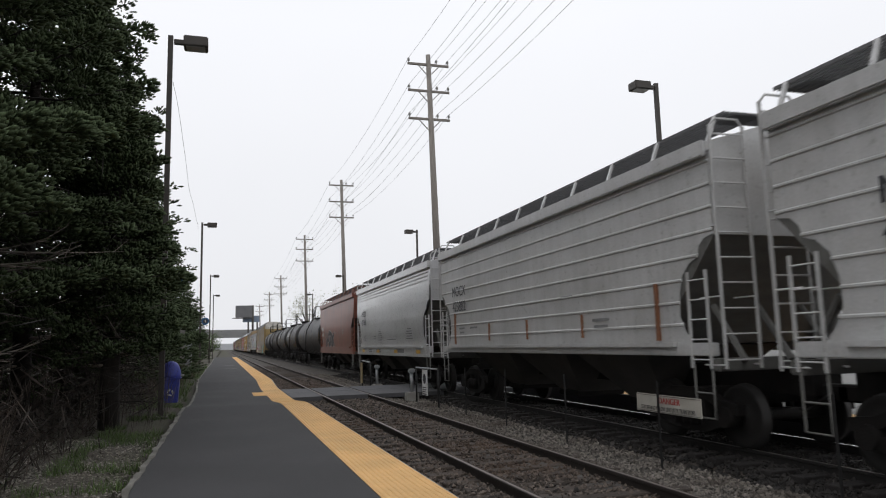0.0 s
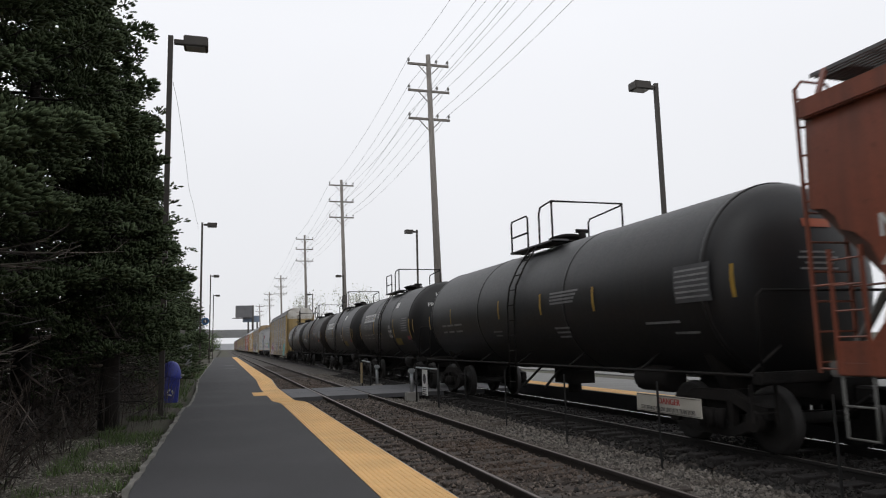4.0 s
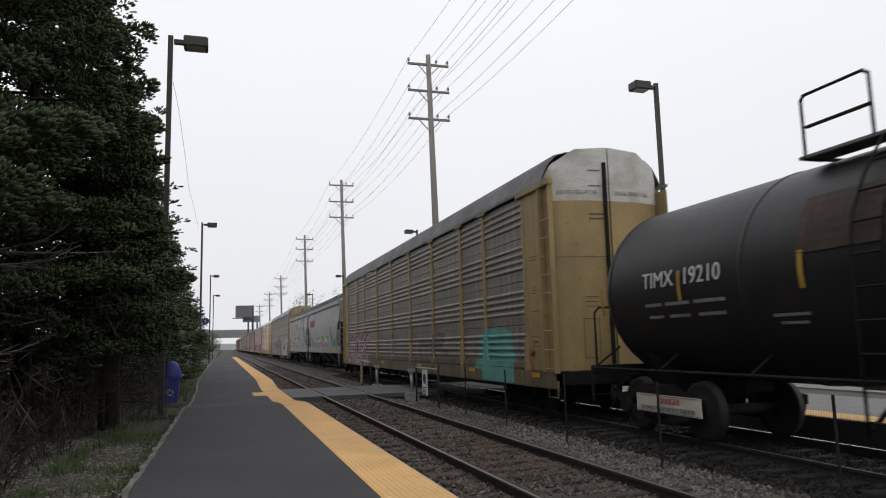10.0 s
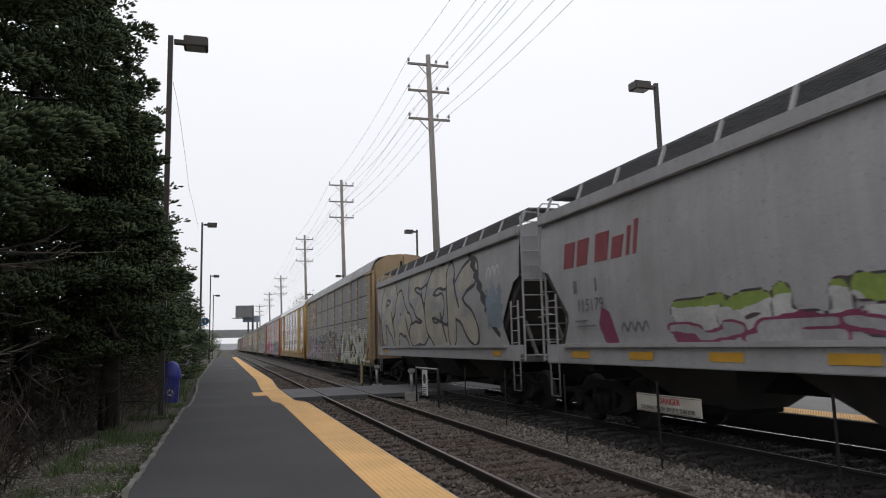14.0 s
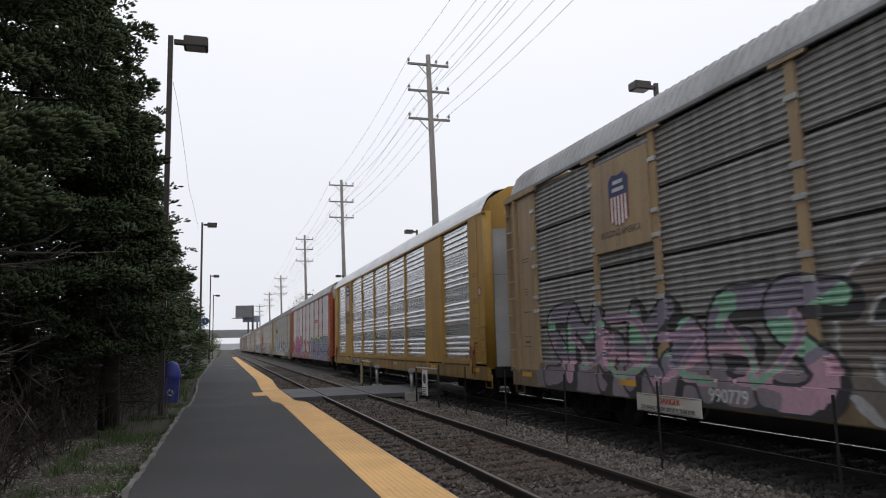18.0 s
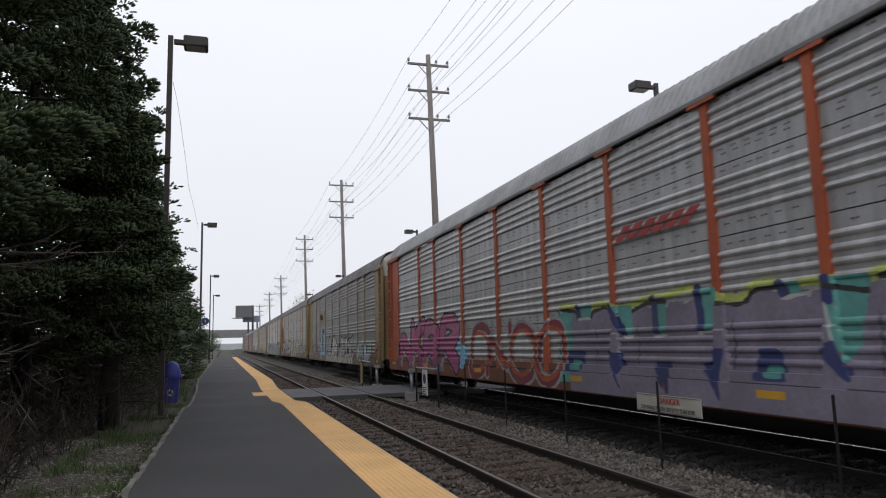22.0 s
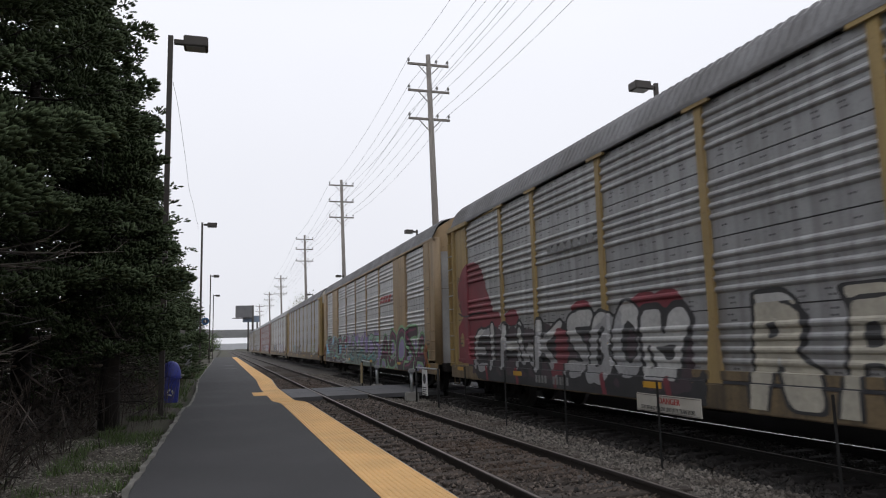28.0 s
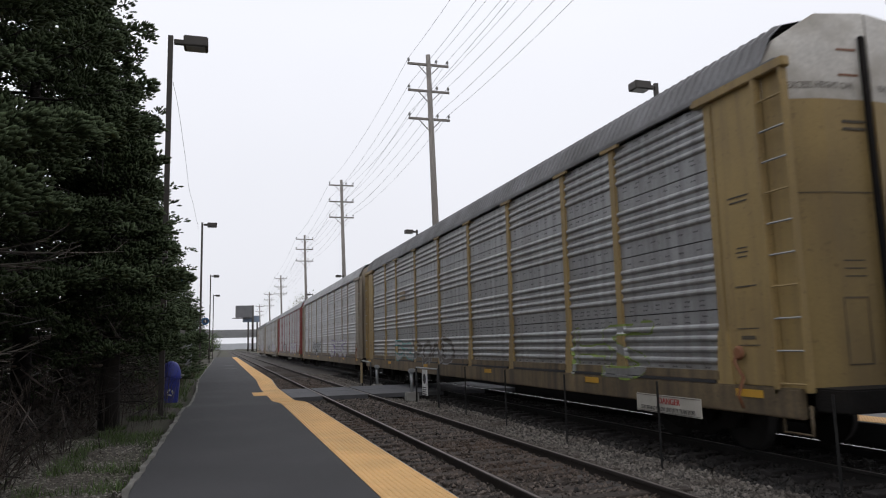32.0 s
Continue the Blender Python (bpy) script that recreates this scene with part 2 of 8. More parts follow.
M["tank"] = srf("black_tank_paint", (0.012, 0.0122, 0.0132), 0.45, spec=0.32, var=0.3, scale=1.4, fine=20, bump=0.05, dirt=(0.022, 0.019, 0.017), amount=0.5, streak=True)
M["tankbrown"] = srf("brown_black_tank_paint", (0.012, 0.01, 0.0095), 0.55, spec=0.25, var=0.4, scale=1.4, fine=20, bump=0.08, dirt=(0.032, 0.025, 0.021), amount=0.55, streak=True)
M["spill"] = srf("brown_spill_stain", (0.042, 0.022, 0.015), 0.8, var=0.7, scale=2.2, fine=12, bump=0.1, dirt=(0.012, 0.011, 0.011), amount=0.9, streak=True)
M["tankpatch"] = srf("grey_stencil_panel", (0.065, 0.065, 0.068), 0.7, var=0.4, scale=3, fine=30, bump=0)
M["stencil"] = srf("worn_white_stencil", (0.5, 0.5, 0.49), 0.7, var=0.25, scale=4, fine=30, bump=0)
M["dimstencil"] = srf("faded_grey_stencil", (0.2, 0.2, 0.2), 0.7, var=0.35, scale=4, fine=30, bump=0)
M["cpred"] = srf("faded_red_lettering", (0.22, 0.05, 0.06), 0.7, var=0.25, scale=4, fine=30, bump=0)
M["y_tan"] = paint("weathered_yellow_paint", (0.33, 0.235, 0.095), (0.2, 0.145, 0.075), 0.75)
M["y_bright"] = paint("bright_yellow_paint", (0.36, 0.205, 0.03), (0.24, 0.145, 0.035), 0.6)
M["y_dull"] = paint("dull_ochre_paint", (0.28, 0.205, 0.1), (0.17, 0.13, 0.08), 0.75)
M["tan"] = paint("faded_tan_paint", (0.33, 0.235, 0.13), (0.2, 0.15, 0.1), 0.7)
M["orange"] = paint("orange_paint", (0.38, 0.083, 0.03), (0.24, 0.066, 0.033), 0.7)
# Paint of the farthest cars, greyed in colour to stand for haze.
M["dusty"] = paint("dusty_faded_paint", (0.29, 0.245, 0.185), (0.19, 0.165, 0.135), 0.7)
M["redend"] = paint("dark_red_paint", (0.24, 0.04, 0.035), (0.14, 0.04, 0.03), 0.6)
M["pan_grey"] = paint("grey_galvanised_panel", (0.39, 0.394, 0.4), (0.2, 0.195, 0.188), 0.75, 0.46, 0.5, bump=0)
M["pan_dark"] = paint("dull_dark_galvanised_panel", (0.27, 0.268, 0.262), (0.14, 0.134, 0.127), 0.75, 0.48, 0.45, bump=0)
M["pan_brown"] = paint("brown_stained_panel", (0.235, 0.215, 0.193), (0.14, 0.113, 0.093), 0.85, 0.5, 0.4, bump=0)
M["pan_shiny"] = srf("bright_galvanised_panel", (0.8, 0.815, 0.84), 0.24, 0.84, var=0.05, scale=0.4, fine=3, bump=0, stretch=(1, 0.3, 1))
M["pan_light"] = paint("pale_galvanised_panel", (0.51, 0.513, 0.52), (0.3, 0.298, 0.294), 0.7, 0.44, 0.55, bump=0)
for key, col in dict(g_black=(0.03, 0.03, 0.032), g_white=(0.44, 0.44, 0.43), g_pink=(0.37, 0.085, 0.2), g_purple=(0.24, 0.19, 0.27), g_red=(0.19, 0.033, 0.045), g_blue=(0.2, 0.42, 0.58), g_teal=(0.09, 0.27, 0.26), g_green=(0.2, 0.36, 0.2), g_silver=(0.31, 0.31, 0.315), g_cream=(0.39, 0.365, 0.3), g_maroon=(0.2, 0.035, 0.085), g_lime=(0.4, 0.45, 0.12), g_violet=(0.25, 0.2, 0.36), g_navy=(0.03, 0.04, 0.13), g_turq=(0.1, 0.3, 0.27), g_lilac=(0.195, 0.172, 0.225), g_dusk=(0.2, 0.17, 0.19), g_rose=(0.42, 0.14, 0.24), g_rosy=(0.42, 0.26, 0.32), g_mint=(0.2, 0.38, 0.27), g_soot=(0.06, 0.042, 0.05), g_olive=(0.2, 0.27, 0.06), g_taupe=(0.13, 0.115, 0.1), g_plum=(0.2, 0.045, 0.1), g_sage=(0.17, 0.21, 0.18), g_smoke=(0.2, 0.25, 0.3)).items():
    M[key] = srf("spray_" + key[2:], col, 0.65, var=0.3, scale=1.6, fine=14, bump=0, dirt=tuple(0.55 * c + 0.04 for c in col), amount=0.6)


# ---- mesh helpers ----
def part(name, bm, material, parent, label=""):
    if isinstance(bm, bpy.types.Mesh):
        me = bm
    else:
        me = bpy.data.meshes.new(name)
        bm.to_mesh(me)
        bm.free()
    if not me.materials:
        for one in (material if isinstance(material, (list, tuple)) else (material,)):
            me.materials.append(one)
    ob = new(name, me)
    ob.parent = parent
    if label:
        ob["label"] = label
    return ob


def thing(name, label, category, group="", kind=""):
    return tagged(new(name), label, category, group, kind)


def box(bm, x0, x1, y0, y1, z0, z1, mi=0):
    v = [bm.verts.new(p) for p in ((x0, y0, z0), (x1, y0, z0), (x1, y1, z0), (x0, y1, z0), (x0, y0, z1), (x1, y0, z1), (x1, y1, z1), (x0, y1, z1))]
    for f in ((3, 2, 1, 0), (4, 5, 6, 7), (0, 1, 5, 4), (1, 2, 6, 5), (2, 3, 7, 6), (3, 0, 4, 7)):
        bm.faces.new([v[i] for i in f]).material_index = mi


def rbox(x0, x1, y0, y1, z0, z1, r=0.01, bm=None):
    """A box with bevelled edges, as a new bmesh."""
    b = bmesh.new()
    box(b, x0, x1, y0, y1, z0, z1)
    bmesh.ops.bevel(b, geom=b.edges[:], offset=r, segments=2, affect="EDGES")
    return b


def tube(bm, p0, p1, r0, r1=None, n=8, cap=True, mi=0):
    p0, p1 = Vector(p0), Vector(p1)
    r1 = r0 if r1 is None else r1
    q = (p1 - p0).to_track_quat("Z", "Y")
    rings = []
    for p, r in ((p0, r0), (p1, r1)):
        rings.append([bm.verts.new(p + q @ Vector((r * math.cos(2 * math.pi * i / n), r * math.sin(2 * math.pi * i / n), 0))) for i in range(n)])
    for i in range(n):
        f = bm.faces.new((rings[0][i], rings[0][(i + 1) % n], rings[1][(i + 1) % n], rings[1][i]))
        f.smooth, f.material_index = n > 6, mi
    if cap:
        bm.faces.new(rings[0][::-1]).material_index = mi
        bm.faces.new(rings[1]).material_index = mi


def pipe(bm, pts, r, n=6):
    """One continuous tube along a bent line."""
    pts = [Vector(p) for p in pts]
    rings, up = [], None
    for i, p in enumerate(pts):
        t = ((pts[i] - pts[i - 1]).normalized() if i else Vector()) + ((pts[i + 1] - pts[i]).normalized() if i < len(pts) - 1 else Vector())
        t.normalize()
        if up is None:
            up = t.orthogonal().normalized()
        up = (up - t * up.dot(t)).normalized()
        side = t.cross(up)
        rings.append([bm.verts.new(p + (up * math.cos(2 * math.pi * k / n) + side * math.sin(2 * math.pi * k / n)) * r) for k in range(n)])
    for a, b in zip(rings, rings[1:]):
        for k in range(n):
            bm.faces.new((a[k], a[(k + 1) % n], b[(k + 1) % n], b[k])).smooth = True
    bm.faces.new(rings[0][::-1])
    bm.faces.new(rings[-1])


def prism(bm, poly, a, b, axis="x", mi=0):
    """A polygon swept along an axis from a to b; poly holds the two other coordinates in order."""
    def at(p, s):
        return {"x": (s, p[0], p[1]), "y": (p[0], s, p[1]), "z": (p[0], p[1], s)}[axis]
    va, vb = [bm.verts.new(at(p, a)) for p in poly], [bm.verts.new(at(p, b)) for p in poly]
    k = len(poly)
    for i in range(k):
        bm.faces.new((va[i], va[(i + 1) % k], vb[(i + 1) % k], vb[i])).material_index = mi
    bm.faces.new(va[::-1]).material_index = mi
    bm.faces.new(vb).material_index = mi
    bmesh.ops.recalc_face_normals(bm, faces=bm.faces[:])


def lathe(bm, prof, n=24, axis="z", centre=(0, 0, 0), smooth=True, mi=0):
    """prof: rows of (radius, height) along the axis."""
    rings = []
    cx, cy, cz = centre
    for r, h in prof:
        ring = []
        for i in range(n):
            a = 2 * math.pi * i / n
            c, s = r * math.cos(a), r * math.sin(a)
            p = {"z": (cx + c, cy + s, cz + h), "y": (cx + c, cy + h, cz + s), "x": (cx + h, cy + c, cz + s)}[axis]
            ring.append(bm.verts.new(p))
        rings.append(ring)
    for a, b in zip(rings, rings[1:]):
        for i in range(n):
            f = bm.faces.new((a[i], a[(i + 1) % n], b[(i + 1) % n], b[i]))
            f.smooth, f.material_index = smooth, mi
    bm.faces.new(rings[0][::-1]).material_index = mi
    bm.faces.new(rings[-1]).material_index = mi
    bmesh.ops.recalc_face_normals(bm, faces=bm.faces[:])


def arrays(name, verts, faces, smooth=False):
    me = bpy.data.meshes.new(name)
    verts, faces = np.asarray(verts, np.float32), np.asarray(faces, np.int32)
    k = faces.shape[1]
    me.vertices.add(len(verts))
    me.vertices.foreach_set("co", verts.ravel())
    me.loops.add(faces.size)
    me.loops.foreach_set("vertex_index", faces.ravel())
    me.polygons.add(len(faces))
    me.polygons.foreach_set("loop_start", np.arange(0, faces.size, k, dtype=np.int32))
    me.polygons.foreach_set("loop_total", np.full(len(faces), k, np.int32))
    me.polygons.foreach_set("use_smooth", np.full(len(faces), bool(smooth)))
    me.update(calc_edges=True)
    me.validate()
    return me


LETTERS = {}


def letters(text, size, shear=0.0, wide=1.0):
    """Flat lettering in the built-in font, centred; x runs along the line, y up."""
    key = (text, size, shear, wide)
    if key not in LETTERS:
        cu = bpy.data.curves.new("lettering", "FONT")
        cu.body, cu.size, cu.shear, cu.align_x, cu.align_y = text, size, shear, "CENTER", "CENTER"
        cu.resolution_u = 3
        ob = bpy.data.objects.new("lettering", cu)
        scene.collection.objects.link(ob)
        bpy.context.view_layer.update()
        me = bpy.data.meshes.new_from_object(ob.evaluated_get(bpy.context.evaluated_depsgraph_get()))
        bpy.data.objects.remove(ob)
        pts = np.array([v.co[:] for v in me.vertices])
        LETTERS[key] = (pts * (wide, 1, 1), [tuple(p.vertices) for p in me.polygons])
        bpy.data.meshes.remove(me)
    return LETTERS[key]


def lettering(name, text, size, place, material, parent, label="", fat=0.0, shear=0.0, wide=1.0):
    """Lettering whose mesh is laid by place(x, y) -> point; weight comes from side-shifted copies in thin layers."""
    pts, faces = letters(text, size, shear, wide)
    bm = bmesh.new()
    for k, dx in enumerate((0.0, -fat, fat) if fat else (0.0,)):
        vs = [bm.verts.new(Vector(place(p[0] + dx, p[1])) - Vector((0.0008 * k, 0.0008 * k, 0))) for p in pts]
        for f in faces:
            try:
                bm.faces.new([vs[i] for i in f])
            except ValueError:
                pass
    return part(name, bm, material, parent, label)


# ---- ground, tracks and platforms ----
def strip_sheet(name, profile, ys, material, label, category, zfun=None, kind="structure"):
    """A sheet whose cross-section is a row of (x, z), laid along the ys."""
    verts, faces, k = [], [], len(profile)
    for j, y in enumerate(ys):
        for x, z in profile:
            verts.append((x, y, z + (zfun(x, y) if zfun else 0)))
    for j in range(len(ys) - 1):
        for i in range(k - 1):
            a = j * k + i
            faces.append((a, a + 1, a + 1 + k, a + k))
    me = arrays(name, verts, faces)
    me.materials.append(material)
    return tagged(new(name, me), label, category, kind=kind)


GROUND_YS = [-400, -60, -10, 0, 4, 8, 12, 16, 20, 26, 34, 46, 60, 90, 140, 240, 420, 900, 2500]
strip_sheet("ground", [(-2500, 0.0), (-300, 0.0), (-30, 0.08), (-8, 0.16), (-3, 0.13), (-1.4, 0.13), (-1.14, 0.12), (-1.0, -0.32), (2.0, -0.34), (14.2, -0.34), (14.4, 0.12), (60, 0.15), (300, 0.0), (2500, 0.0)], GROUND_YS, M["dirt"], "dark soil with leaf litter and sparse grass", "ground")


def rough_z(x, y):
    return 0.035 * noise.noise((x * 1.7, y * 1.7, 0)) + 0.03 * noise.noise((x * 5, y * 5, 3))


strip_sheet("ballast", [(2.2, -0.3), (2.5, -0.2), (2.9, -0.16), (3.2, -0.15), (3.6, -0.14), (4.1, -0.15), (4.6, -0.14), (5.0, -0.15), (5.4, -0.2), (5.8, -0.26), (6.2, -0.27), (6.6, -0.25), (7.0, -0.2), (7.4, -0.16), (7.9, -0.15), (8.4, -0.15), (8.9, -0.15), (9.3, -0.17), (9.7, -0.22), (10.1, -0.3)], [y * 0.3 for y in range(-20, 150)] + [45 + y * 4 for y in range(1, 110)], M["ballast"], "rust-stained grey crushed-stone track ballast", "ballast", rough_z)


def octs(p0, p1, rad, at=0.4, flat=1.0):
    """Many small eight-sided slivers from p0 to p1: vertices and faces."""
    p0, p1, rad = np.asarray(p0, float), np.asarray(p1, float), np.asarray(rad, float)[:, None]
    d = p1 - p0
    ln = np.linalg.norm(d, axis=1, keepdims=True) + 1e-9
    d = d / ln
    ref = np.where(np.abs(d[:, 2:3]) > 0.9, np.array([[1.0, 0, 0]]), np.array([[0, 0, 1.0]]))
    a = np.cross(d, ref)
    a /= np.linalg.norm(a, axis=1, keepdims=True) + 1e-9
    b = np.cross(a, d) * flat
    mid = p0 + d * ln * at
    v = np.stack([p0, mid + a * rad, mid + b * rad, mid - a * rad, mid - b * rad, p1], 1).reshape(-1, 3)
    f = np.array([(0, 2, 1), (0, 3, 2), (0, 4, 3), (0, 1, 4), (5, 1, 2), (5, 2, 3), (5, 3, 4), (5, 4, 1)])
    return v, (f[None] + 6 * np.arange(len(p0))[:, None, None]).reshape(-1, 3)


def slivers(p0, p1, rad, at=0.4):
    """Many small three-sided slivers from p0 to p1."""
    p0, p1, rad = np.asarray(p0, float), np.asarray(p1, float), np.asarray(rad, float)[:, None]
    d = p1 - p0
    ln = np.linalg.norm(d, axis=1, keepdims=True) + 1e-9
    d = d / ln
    ref = np.where(np.abs(d[:, 2:3]) > 0.9, np.array([[1.0, 0, 0]]), np.array([[0, 0, 1.0]]))
    a = np.cross(d, ref)
    a /= np.linalg.norm(a, axis=1, keepdims=True) + 1e-9
    b = np.cross(a, d)
    mid = p0 + d * ln * at
    v = np.stack([p0] + [mid + (a * math.cos(k) + b * math.sin(k)) * rad for k in (0.5, 2.6, 4.7)] + [p1], 1).reshape(-1, 3)
    f = np.array([(0, 2, 1), (0, 3, 2), (0, 1, 3), (4, 1, 2), (4, 2, 3), (4, 3, 1)])
    return v, (f[None] + 5 * np.arange(len(p0))[:, None, None]).reshape(-1, 3)


def stones(name, n, xs, y0, y1, top, material, label, seed, size=(0.018, 0.04)):
    g = np.random.default_rng(seed)
    x = g.uniform(xs[0], xs[1], n)
    y = y0 * (y1 / y0) ** g.uniform(0, 1, n)
    z = np.interp(x, [2.2, 2.5, 2.9, 5.0, 5.4, 5.8, 6.6, 7.0, 7.4, 9.3, 9.7], [-0.3, -0.2, -0.15, -0.15, -0.2, -0.26, -0.25, -0.2, -0.15, -0.17, -0.22]) + top + g.uniform(-0.01, 0.035, n)
    s = g.uniform(size[0], size[1], n) * (1 + y / 40)
    d = g.normal(size=(n, 3))
    d /= np.linalg.norm(d, axis=1, keepdims=True)
    d *= (s * g.uniform(0.8, 1.5, n))[:, None]
    c = np.stack([x, y, z], 1)
    v, f = octs(c - d, c + d, s, 0.5, 0.8)
    v = v + g.normal(scale=0.004, size=v.shape)
    me = arrays(name, v, f)
    me.materials.append(material)
    return tagged(new(name, me), label, "ballast stones", kind="stuff")


stones("ballast_stones", 34000, (4.95, 6.5), 3.5, 48, 0.0, M["stone"], "loose grey crushed stones between the two tracks", 11, (0.015, 0.036))
stones("track_stones", 19000, (2.35, 5.1), 3.5, 40, -0.005, M["trackstone"], "brown-grey crushed stones between the near rails", 12, (0.015, 0.034))
# This band of stones is coloured dark in place of the train's shade.
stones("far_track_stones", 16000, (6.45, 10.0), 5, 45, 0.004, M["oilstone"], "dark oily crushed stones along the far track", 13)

# rails: web, foot and polished head
T1, T2 = 3.989, 8.158
RAIL = [(-0.07, -0.17), (0.07, -0.17), (0.07, -0.158), (0.012, -0.14), (0.012, -0.045), (0.036, -0.035), (0.036, -0.003), (-0.036, -0.003), (-0.036, -0.035), (-0.012, -0.045), (-0.012, -0.14), (-0.07, -0.158)]
for tx in (T1, T2):
    for side in (-1, 1):
        bm = bmesh.new()
        x = tx + side * 0.7525
        prism(bm, [(x + a, b) for a, b in RAIL], -60, 600, "y")
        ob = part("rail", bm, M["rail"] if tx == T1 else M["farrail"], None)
        tagged(ob, "rusty steel rail with a polished running head", "rail", "rails of the tracks")
        bm = bmesh.new()
        w = 0.011 if tx == T2 and side < 0 else 0.019
        box(bm, x - w, x + w, -60, 600, -0.004, 0.0)
        part("rail_head", bm, M["railtop"] if tx == T2 and side > 0 else M["neartop"], ob, "shiny worn rail head")

# timber ties with tie plates
TIES = tagged(new("tie_bed"), "row of weathered timber ties half buried in ballast", "railway ties", kind="structure")
g = random.Random(5)
bm = bmesh.new()
box(bm, -1.28, 1.28, -0.11, 0.11, -0.3, -0.125)
bmesh.ops.bevel(bm, geom=bm.edges[:], offset=0.012, segments=1, affect="EDGES")
tie_mesh = bpy.data.meshes.new("tie")
bm.to_mesh(tie_mesh)
bm.free()
tie_mesh.materials.append(M["tie"])
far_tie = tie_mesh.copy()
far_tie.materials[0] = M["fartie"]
for tx, n in ((T1, 150), (T2, 90)):
    for i in range(n):
        ob = part("tie", tie_mesh if tx == T1 else far_tie, None, TIES)
        ob.matrix_basis = pose(tx + g.uniform(-0.03, 0.03), -9 + i * 0.53 + g.uniform(-0.02, 0.02), g.uniform(-0.02, 0.012), 0, 0, g.uniform(-1, 1))


# near platform, dipping to the crossing
def dip(y):
    """How far the platform sinks to meet the crossing."""
    def ss(a, b):
        k = min(1, max(0, (y - a) / (b - a)))
        return k * k * (3 - 2 * k)
    return -0.19 * (ss(18.4, 23.2) - ss(29.0, 34.2))


def left_edge(y):
    e = float(np.interp(y, [-20, 8, 10.2, 13.3, 17, 24, 30, 36, 51, 70, 125], [-0.885, -0.885, -0.888, -0.865, -0.87, -0.86, -0.92, -1.03, -1.06, -1.02, -1.15]))
    return e + 0.008 * math.sin(y * 1.3) + 0.01 * math.sin(y * 4.1 + 1) + 0.006 * math.sin(y * 11.3)


def slab(name, x0f, x1f, top, bottom, ys, material, label, category, parent=None):
    verts, faces = [], []
    for y in ys:
        t = top(y)
        verts += [(x0f(y), y, bottom), (x0f(y), y, t), (x1f(y), y, t), (x1f(y), y, bottom)]
    for j in range(len(ys) - 1):
        for i in range(4):
            a, b = j * 4 + i, j * 4 + (i + 1) % 4
            faces.append((a, b, b + 4, a + 4))
    n = len(verts)
    faces += [(0, 3, 2, 1), (n - 4, n - 3, n - 2, n - 1)]
    me = arrays(name, verts, faces)
    me.materials.append(material)
    ob = new(name, me)
    ob.parent = parent
    return tagged(ob, label, category, kind="" if parent else "structure")


PY = [-20, -5] + [y * 0.12 for y in range(0, 250)] + [30 + y * 0.5 for y in range(0, 40)] + [50 + 3 * i for i in range(25)]
PLAT = slab("platform", left_edge, lambda y: 2.12, lambda y: 0.2 + dip(y), -0.34, PY, M["asphalt"], "dark asphalt station platform with worn patches", "platform")
slab("platform_edge", lambda y: 2.12, lambda y: 2.165, lambda y: 0.195 + dip(y), -0.34, PY, M["concrete"], "grey concrete edge of the platform", "platform edge")
slab("platform_kerb", lambda y: left_edge(y) - 0.075 - 0.014 * math.sin(y * 7.7), lambda y: left_edge(y) - 0.004, lambda y: 0.203 + dip(y) + 0.006 * math.sin(y * 3) + 0.006 * math.sin(y * 13), -0.1, PY, M["kerb"], "crumbling pale concrete edging along the asphalt", "kerb")
bm = bmesh.new()
for (x0, x1, y0, y1) in ((0.2, 0.9, 62, 63.5), (0.15, 0.95, 52, 53.2)):
    box(bm, x0, x1, y0, y1, 0.201, 0.206)
part("asphalt_patch", bm, M["patch"], PLAT, "pale worn patch in the asphalt")


def tactile_mesh(w, l):
    verts, faces = [], []
    def quadbox(x0, x1, y0, y1, z0, z1):
        k = len(verts)
        verts.extend([(x0, y0, z0), (x1, y0, z0), (x1, y1, z0), (x0, y1, z0), (x0, y0, z1), (x1, y0, z1), (x1, y1, z1), (x0, y1, z1)])
        faces.extend([(k + a, k + b, k + c, k + d) for a, b, c, d in ((4, 5, 6, 7), (0, 1, 5, 4), (1, 2, 6, 5), (2, 3, 7, 6), (3, 0, 4, 7))])
    quadbox(-w / 2, w / 2, -l / 2, l / 2, 0.0, 0.008)
    nx, ny = int(w / 0.06), int(l / 0.06)
    for i in range(nx):
        for j in range(ny):
            x, y = -w / 2 + (i + 0.5) * w / nx, -l / 2 + (j + 0.5) * l / ny
            k = len(verts)
            for r, z in ((0.014, 0.008), (0.009, 0.013)):
                verts.extend([(x + r * math.cos(a), y + r * math.sin(a), z) for a in (0, 1.571, 3.142, 4.712)])
            faces.extend([(k + a, k + (a + 1) % 4, k + 4 + (a + 1) % 4, k + 4 + a) for a in range(4)])
            faces.append((k + 4, k + 5, k + 6, k + 7))
    me = arrays("tactile_tile", verts, faces)
    me.materials.append(M["tactile"])
    return me


TACT = tagged(new("tactile_strip"), "yellow tactile warning strip of domed tiles along the platform edge", "tactile paving", kind="structure")
tile = tactile_mesh(0.665, 0.609)
y = 3.0
while y < 118:
    ob = part("tile", tile, None, TACT)
    ob.matrix_basis = pose(1.8, y, 0.2 + dip(y) + 0.001, math.degrees(math.atan((dip(y + 0.3) - dip(y - 0.3)) / 0.6)), 0, 0)
    y += 0.61
tile2 = tactile_mesh(0.42, 0.6)
for j in range(3):
    ob = part("tile", tile2, None, TACT)
    ob.matrix_basis = pose(1.255, 25.6 + 0.61 * j, 0.2 + dip(25.6 + 0.61 * j) + 0.002)

